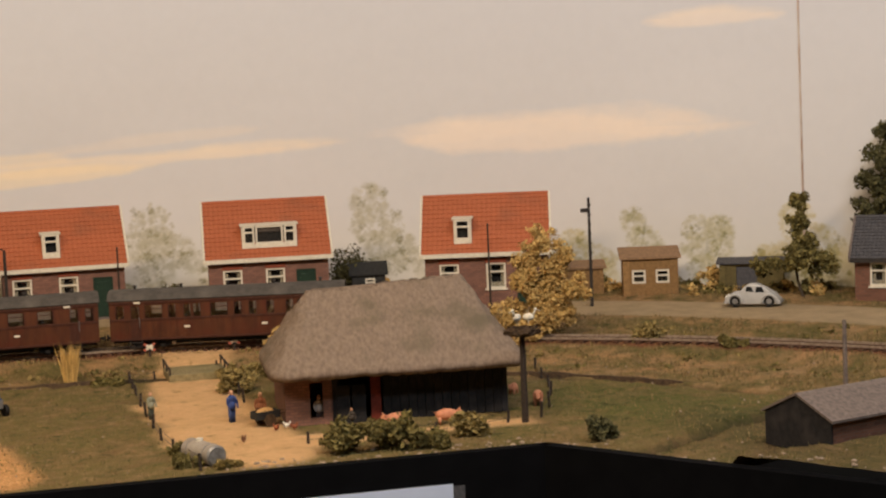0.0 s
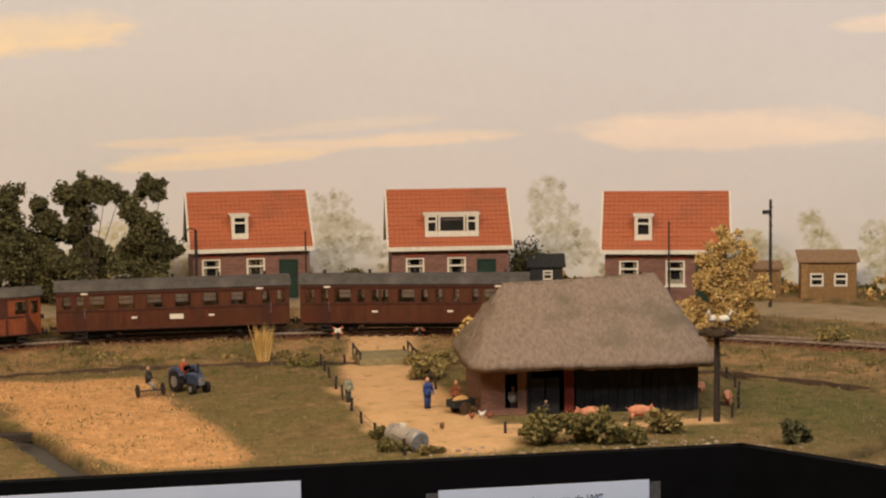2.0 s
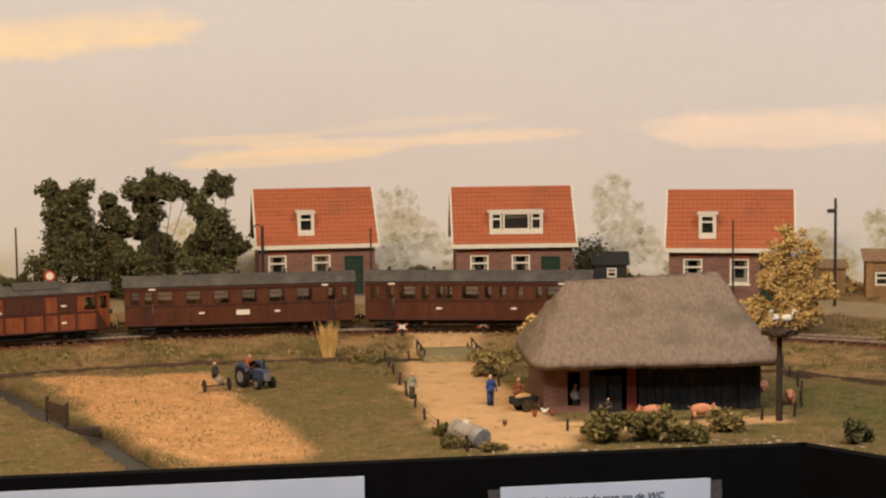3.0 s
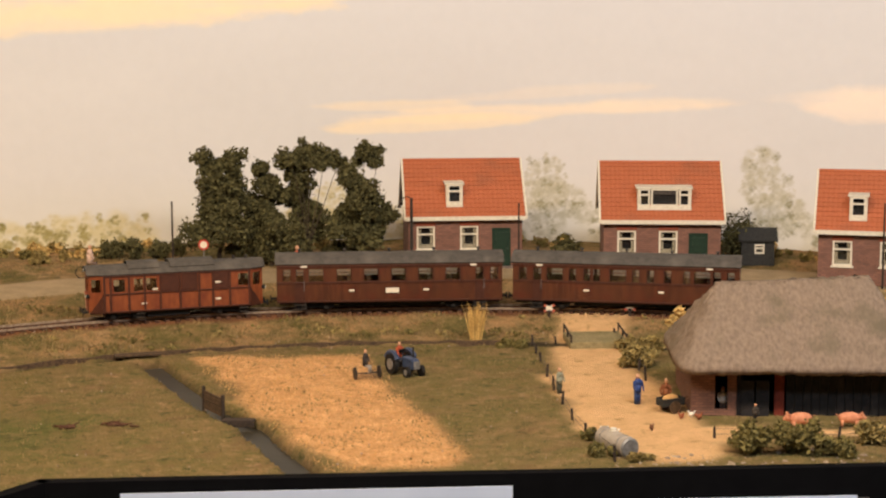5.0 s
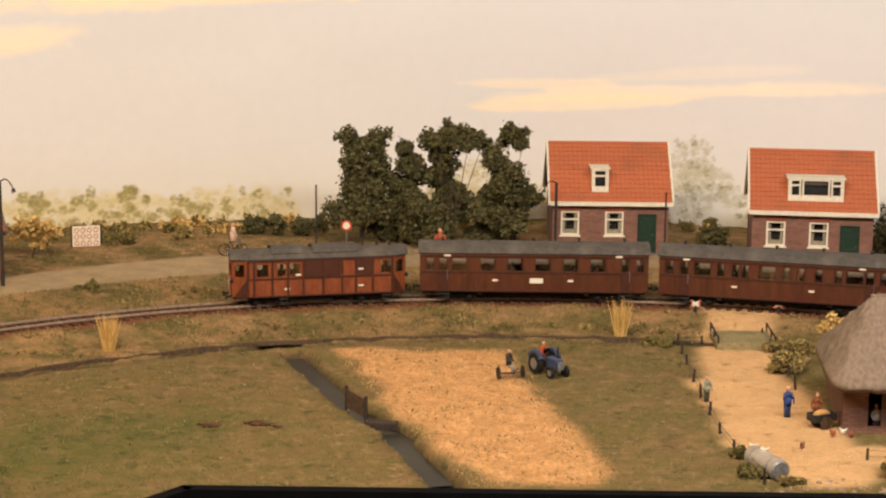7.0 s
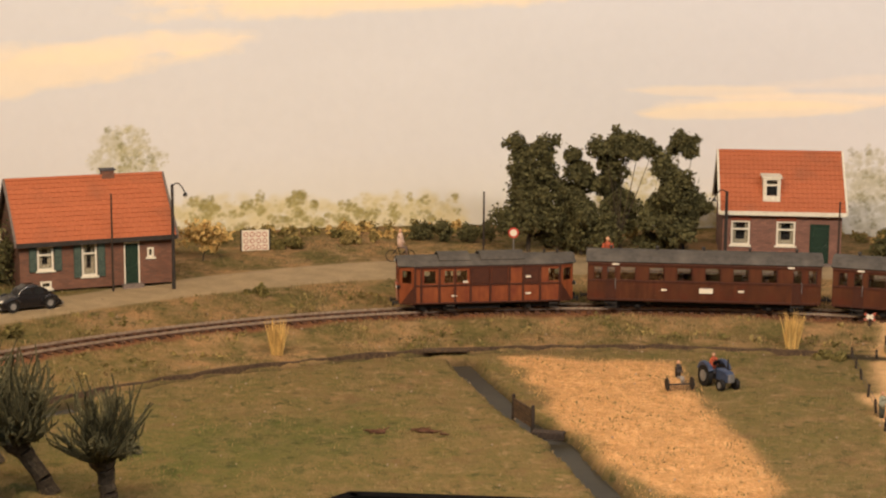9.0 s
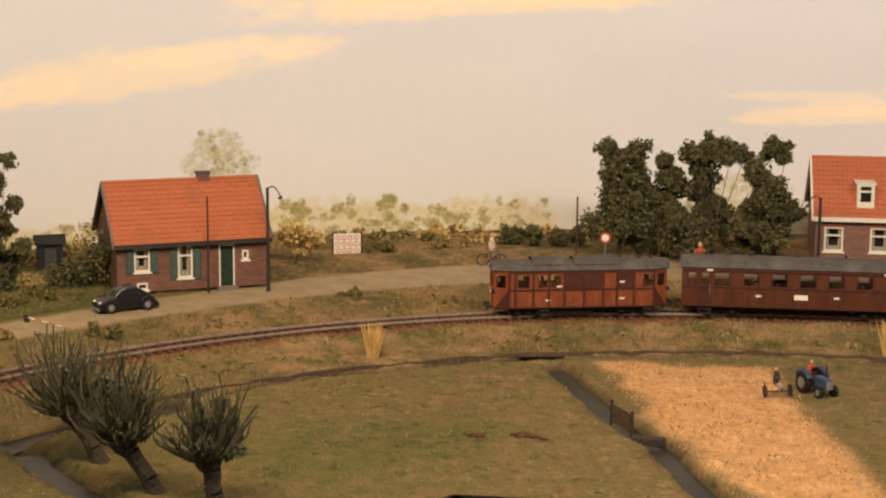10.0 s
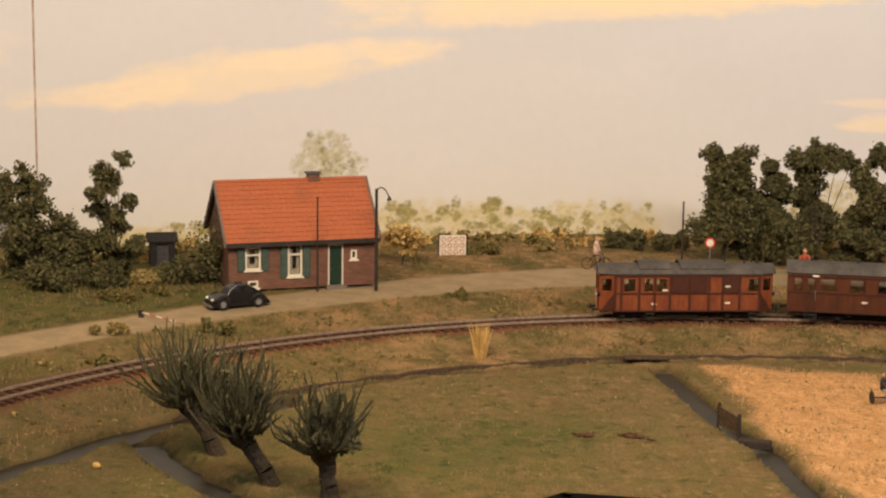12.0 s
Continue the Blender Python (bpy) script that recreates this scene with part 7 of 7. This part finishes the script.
# ---- painted figures: plain shapes of one mesh ----
def figure(x, y, h, coat, legs, label, turn=0, z=None, seated=False):
    cols = [surface("figure_coat", lin(coat), lin([v * 0.85 for v in coat]), 300, 0.7, 0), surface("figure_legs", lin(legs), lin([v * 0.85 for v in legs]), 300, 0.7, 0),
            surface("figure_head", lin((206, 158, 124)), lin((190, 142, 110)), 300, 0.7, 0)]
    bm = bmesh.new()
    marks = []

    def mark(i):
        marks.append((len(bm.faces), i))
    u = h
    for s in (-1, 1):
        if seated:
            rod(bm, (s * 0.06 * u, 0, 0.30 * u), (s * 0.07 * u, -0.22 * u, 0.30 * u), 0.06 * u, 0.05 * u, 7)
            rod(bm, (s * 0.07 * u, -0.22 * u, 0.30 * u), (s * 0.07 * u, -0.22 * u, 0.02 * u), 0.05 * u, 0.04 * u, 7)
        else:
            rod(bm, (s * 0.06 * u, 0, 0), (s * 0.06 * u, 0, 0.48 * u), 0.05 * u, 0.075 * u, 7)
    mark(1)
    rod(bm, (0, 0, 0.30 * u if seated else 0.40 * u), (0, 0, 0.66 * u), 0.12 * u, 0.13 * u, 9)
    rod(bm, (0, 0, 0.66 * u), (0, 0, 0.84 * u), 0.13 * u, 0.07 * u, 9)
    for s in (-1, 1):
        rod(bm, (s * 0.12 * u, 0, 0.78 * u), (s * 0.18 * u, -0.05 * u, 0.58 * u), 0.045 * u, 0.04 * u, 6)
        rod(bm, (s * 0.18 * u, -0.05 * u, 0.58 * u), (s * 0.12 * u, -0.15 * u, 0.46 * u), 0.04 * u, 0.03 * u, 6)
    mark(0)
    ball(bm, (0, 0, 0.92 * u), 0.065 * u, 0.07 * u, 0.085 * u, 9, 7)
    mark(2)
    start = 0
    bm.faces.ensure_lookup_table()
    for end, i in marks:
        for f in bm.faces[start:end]:
            f.material_index = i
        start = end
    ob = whole("figurine", bm, cols[0], pose(x, y, gz(x, y) if z is None else z, 0, 0, turn), label, "figurine", "painted figurines", smooth=True)
    ob.data.materials.append(cols[1])
    ob.data.materials.append(cols[2])
    return ob


figure(0.213, 0.688, 0.030, (52, 72, 128), (60, 76, 120), "painted figurine in a blue dress on the yard", 30)
figure(0.238, 0.672, 0.028, (150, 92, 60), (70, 60, 52), "painted figurine in a brown coat beside a handcart", -20)
figure(-0.050, 0.809, 0.024, (62, 54, 50), (150, 140, 130), "small painted figurine in dark clothes seated on the hay rake", 60, z=gz(-0.050, 0.809) + 0.0055, seated=True)
figure(-0.0155, 0.841, 0.024, (180, 84, 54), (60, 60, 70), "painted figurine in orange seated on the tractor", -58 + 90, z=gz(-0.0155, 0.841) + 0.0075, seated=True)
figure(0.142, 0.735, 0.026, (150, 150, 128), (80, 84, 70), "painted figurine in pale green leaning at the fence", 40)
figure(-0.151, 1.346, 0.040, (176, 88, 60), (96, 66, 52), "painted figurine in an orange coat on the lane", 10)
figure(0.288, 0.648, 0.026, (206, 190, 176), (90, 70, 60), "painted figurine in a pale shirt inside the barn's opening", 0)
figure(0.312, 0.612, 0.018, (70, 62, 54), (50, 46, 42), "small dark painted figurine by the yard fence", 20)

# the figure on a bicycle on the lane
bm = bmesh.new()
for s in (-1, 1):
    prev = None
    for k in range(17):
        a = k * 6.283 / 16
        p = Vector((s * 0.0115 + 0.0075 * math.cos(a), 0, 0.0078 + 0.0075 * math.sin(a)))
        if prev is not None:
            rod(bm, prev, p, 0.0006, n=5)
        prev = p
rod(bm, (-0.0115, 0, 0.0078), (-0.003, 0, 0.019), 0.0006)
rod(bm, (-0.003, 0, 0.018), (0.009, 0, 0.018), 0.0006)
rod(bm, (0.0115, 0, 0.0078), (0.008, 0, 0.022), 0.0006)
rod(bm, (0, 0, 0.0075), (-0.003, 0, 0.019), 0.0006)
rod(bm, (0, 0, 0.0075), (0.009, 0, 0.018), 0.0006)
whole("bicycle", bm, M["black"], pose(-0.418, 1.333, gz(-0.418, 1.333), 0, 0, 12), "small black bicycle on the lane", "bicycle")
figure(-0.418, 1.333, 0.034, (222, 190, 172), (120, 100, 90), "painted figurine in a pale shirt riding the bicycle", 100, z=gz(-0.418, 1.333) + 0.0092, seated=True)


def pig(x, y, L, turn, colour=(206, 142, 108)):
    bm = bmesh.new()
    ball(bm, (0, 0, L * 0.34), L * 0.42, L * 0.19, L * 0.21, 14, 9)
    ball(bm, (-L * 0.42, 0, L * 0.38), L * 0.15, L * 0.12, L * 0.13, 10, 7)
    rod(bm, (-L * 0.52, 0, L * 0.35), (-L * 0.60, 0, L * 0.33), L * 0.065, L * 0.055, 8)
    for s in (-1, 1):
        rod(bm, (-L * 0.42, s * L * 0.08, L * 0.46), (-L * 0.47, s * L * 0.12, L * 0.56), L * 0.05, L * 0.01, 5)
        for xx in (-0.26, 0.26):
            rod(bm, (xx * L, s * L * 0.10, 0), (xx * L, s * L * 0.10, L * 0.26), L * 0.045, L * 0.07, 7)
    rod(bm, (L * 0.40, 0, L * 0.40), (L * 0.50, 0, L * 0.46), L * 0.02, L * 0.01, 5)
    m = M.setdefault("pig", surface("pink_pig", lin(colour), lin((182, 118, 88)), 200, 0.7, 0.05))
    whole("pig_figure", bm, m, pose(x, y, gz(x, y), 0, 0, turn), "small pink pig figure in the yard by the barn", "pig figure", "pig figures", smooth=True)


pig(0.349, 0.590, 0.027, 4)
pig(0.394, 0.592, 0.025, 172)
pig(0.487, 0.722, 0.020, 60)
pig(0.492, 0.648, 0.026, 75)


def hen(x, y, colour, turn):
    bm = bmesh.new()
    ball(bm, (0, 0, 0.0032), 0.0030, 0.002, 0.0021, 9, 6)
    ball(bm, (-0.0026, 0, 0.0058), 0.0012, 0.001, 0.0012, 7, 5)
    rod(bm, (-0.002, 0, 0.004), (-0.0026, 0, 0.0056), 0.0011, 0.0008, 6)
    rod(bm, (0.0024, 0, 0.0038), (0.0044, 0, 0.0062), 0.0012, 0.0004, 5)
    for s in (-1, 1):
        rod(bm, (0, s * 0.0008, 0), (0, s * 0.0008, 0.0016), 0.0003, n=4)
    whole("hen_figure", bm, surface("hen", lin(colour), lin([v * 0.9 for v in colour]), 300, 0.7, 0), pose(x, y, gz(x, y), 0, 0, turn), "tiny hen figure pecking on the yard", "hen figure", "hen figures", smooth=True)


for x, y, c, a in ((0.256, 0.632, (226, 220, 206), 20), (0.246, 0.625, (150, 86, 56), 120), (0.262, 0.622, (140, 80, 52), 200), (0.213, 0.583, (120, 80, 56), 60), (0.178, 0.565, (228, 222, 208), 10), (0.170, 0.575, (228, 222, 208), 150), (0.300, 0.565, (224, 214, 200), 90)):
    hen(x, y, c, a)

# handcart
t = thing("handcart", pose(0.240, 0.655, gz(0.24, 0.655), 0, 0, 25), "dark wooden handcart with a yellow load", "cart")
bm = bmesh.new()
box(bm, 0, 0, 0.007, 0.024, 0.013, 0.001)
for s in (-1, 1):
    box(bm, 0, s * 0.006, 0.008, 0.024, 0.001, 0.006)
    box(bm, s * 0.0118, 0, 0.008, 0.001, 0.011, 0.006)
part("box", bm, M["dark_board"], t)
for s in (-1, 1):
    bm = bmesh.new()
    rod(bm, (0, s * 0.0078, 0.006), (0, s * 0.0088, 0.006), 0.006, n=16)
    part("wheel", bm, M["wood"], t)
    bm = bmesh.new()
    rod(bm, (0.012, s * 0.005, 0.010), (0.026, s * 0.005, 0.012), 0.0006)
    part("shaft", bm, M["wood"], t)
bm = bmesh.new()
ball(bm, (0, 0, 0.013), 0.009, 0.005, 0.004, 10, 6)
part("load", bm, M["grass_straw"], t, "yellow straw load")

# grey tank on its cradle
M["tank_grey"] = surface("tank_grey", lin((168, 158, 146)), lin((146, 138, 128)), 90, 0.6, 0.1, c3=lin((128, 114, 100)), scale3=60)
t = thing("water_tank", pose(0.173, 0.508, gz(0.173, 0.508) - 0.003, 0, 0, -68), "pale grey water tank lying on a low cradle", "tank")
bm = bmesh.new()
rod(bm, (-0.023, 0, 0.0115), (0.023, 0, 0.0115), 0.0090, n=26)
tk = part("barrel", bm, M["tank_grey"], t, smooth=False)
for s in (-1, 1):
    bm = bmesh.new()
    rod(bm, (s * 0.023, 0, 0.0115), (s * 0.0245, 0, 0.0115), 0.0086, 0.0072, 26)
    part("end_cap", bm, M["metal"], tk, "grey metal end")
    bm = bmesh.new()
    rod(bm, (s * 0.014, 0, 0.0115), (s * 0.0152, 0, 0.0115), 0.0093, n=26)
    part("hoop", bm, M["metal"], tk)
    bm = bmesh.new()
    box(bm, s * 0.014, 0, -0.001, 0.004, 0.018, 0.0055)
    part("cradle", bm, M["post"], t)
bm = bmesh.new()
rod(bm, (-0.006, 0, 0.0195), (-0.006, 0, 0.0225), 0.0030, n=12)
part("filler", bm, M["white"], tk, "white filler cap")

# dead branches lying on the meadow
for x, y, a, L in ((-0.313, 0.603, 10, 0.020), (-0.273, 0.612, -8, 0.032)):
    bm = bmesh.new()
    g = rng_for(int(L * 1e4))
    for k in range(8):
        p = Vector((g.uniform(-L / 2, L / 2), g.uniform(-0.004, 0.004), 0.0015))
        rod(bm, p, p + Vector((g.uniform(-0.012, 0.012), g.uniform(-0.004, 0.004), g.uniform(0, 0.004))), 0.0012, 0.0005, 5)
    ball(bm, (0, 0, 0.0012), L * 0.28, 0.003, 0.002, 10, 6)
    whole("dead_branch", bm, M["sleeper"], pose(x, y, gz(x, y), 0, 0, a), "brown dead branches lying on the meadow", "branch", "dead branches")

# rubble and pale stones along the front edge
g = rng_for(400)
M["stone"] = surface("pale_stone", lin((176, 156, 134)), lin((140, 120, 102)), 300, 0.9, 0.3)
bm = bmesh.new()
for k in range(260):
    x = g.uniform(0.16, 0.92)
    y = front_y(x) + abs(g.normal()) * 0.02 + 0.004
    s = g.uniform(0.0006, 0.0022)
    ball(bm, (x, y, gz(x, y) + s * 0.3), s * g.uniform(0.8, 1.6), s, s * 0.7, 6, 4)
tagged(whole("rubble", bm, M["stone"], pose(0, 0, 0), "pale rubble strewn along the front edge", "stones"), kind="stuff")
# grey post near the byre
pole_thing("grey_post", 0.775, 0.60, 0.068, "plain grey post beside the track", "post", 0.0026, "roof_grey")
# small white flowers and specks in the grass
g = rng_for(401)
bm = bmesh.new()
for k in range(260):
    x, y = g.uniform(-0.8, 0.9), g.uniform(0.3, 1.05)
    if y < front_y(x) + 0.01 or path_cover((x, y)) > 0:
        continue
    s = g.uniform(0.0005, 0.0012)
    ball(bm, (x, y, gz(x, y) + 0.0015), s, s, s, 5, 3)
tagged(whole("meadow_flowers", bm, M["stone"], pose(0, 0, 0), "tiny pale flowers and specks strewn in the grass", "flowers"), kind="stuff")
bm = bmesh.new()
ball(bm, (0, 0, 0.002), 0.004, 0.003, 0.003, 8, 6)
whole("yellow_flower_tuft", bm, M["straw"], pose(-0.706, 0.394, gz(-0.706, 0.394)), "small yellow tuft on the meadow", "flowers")
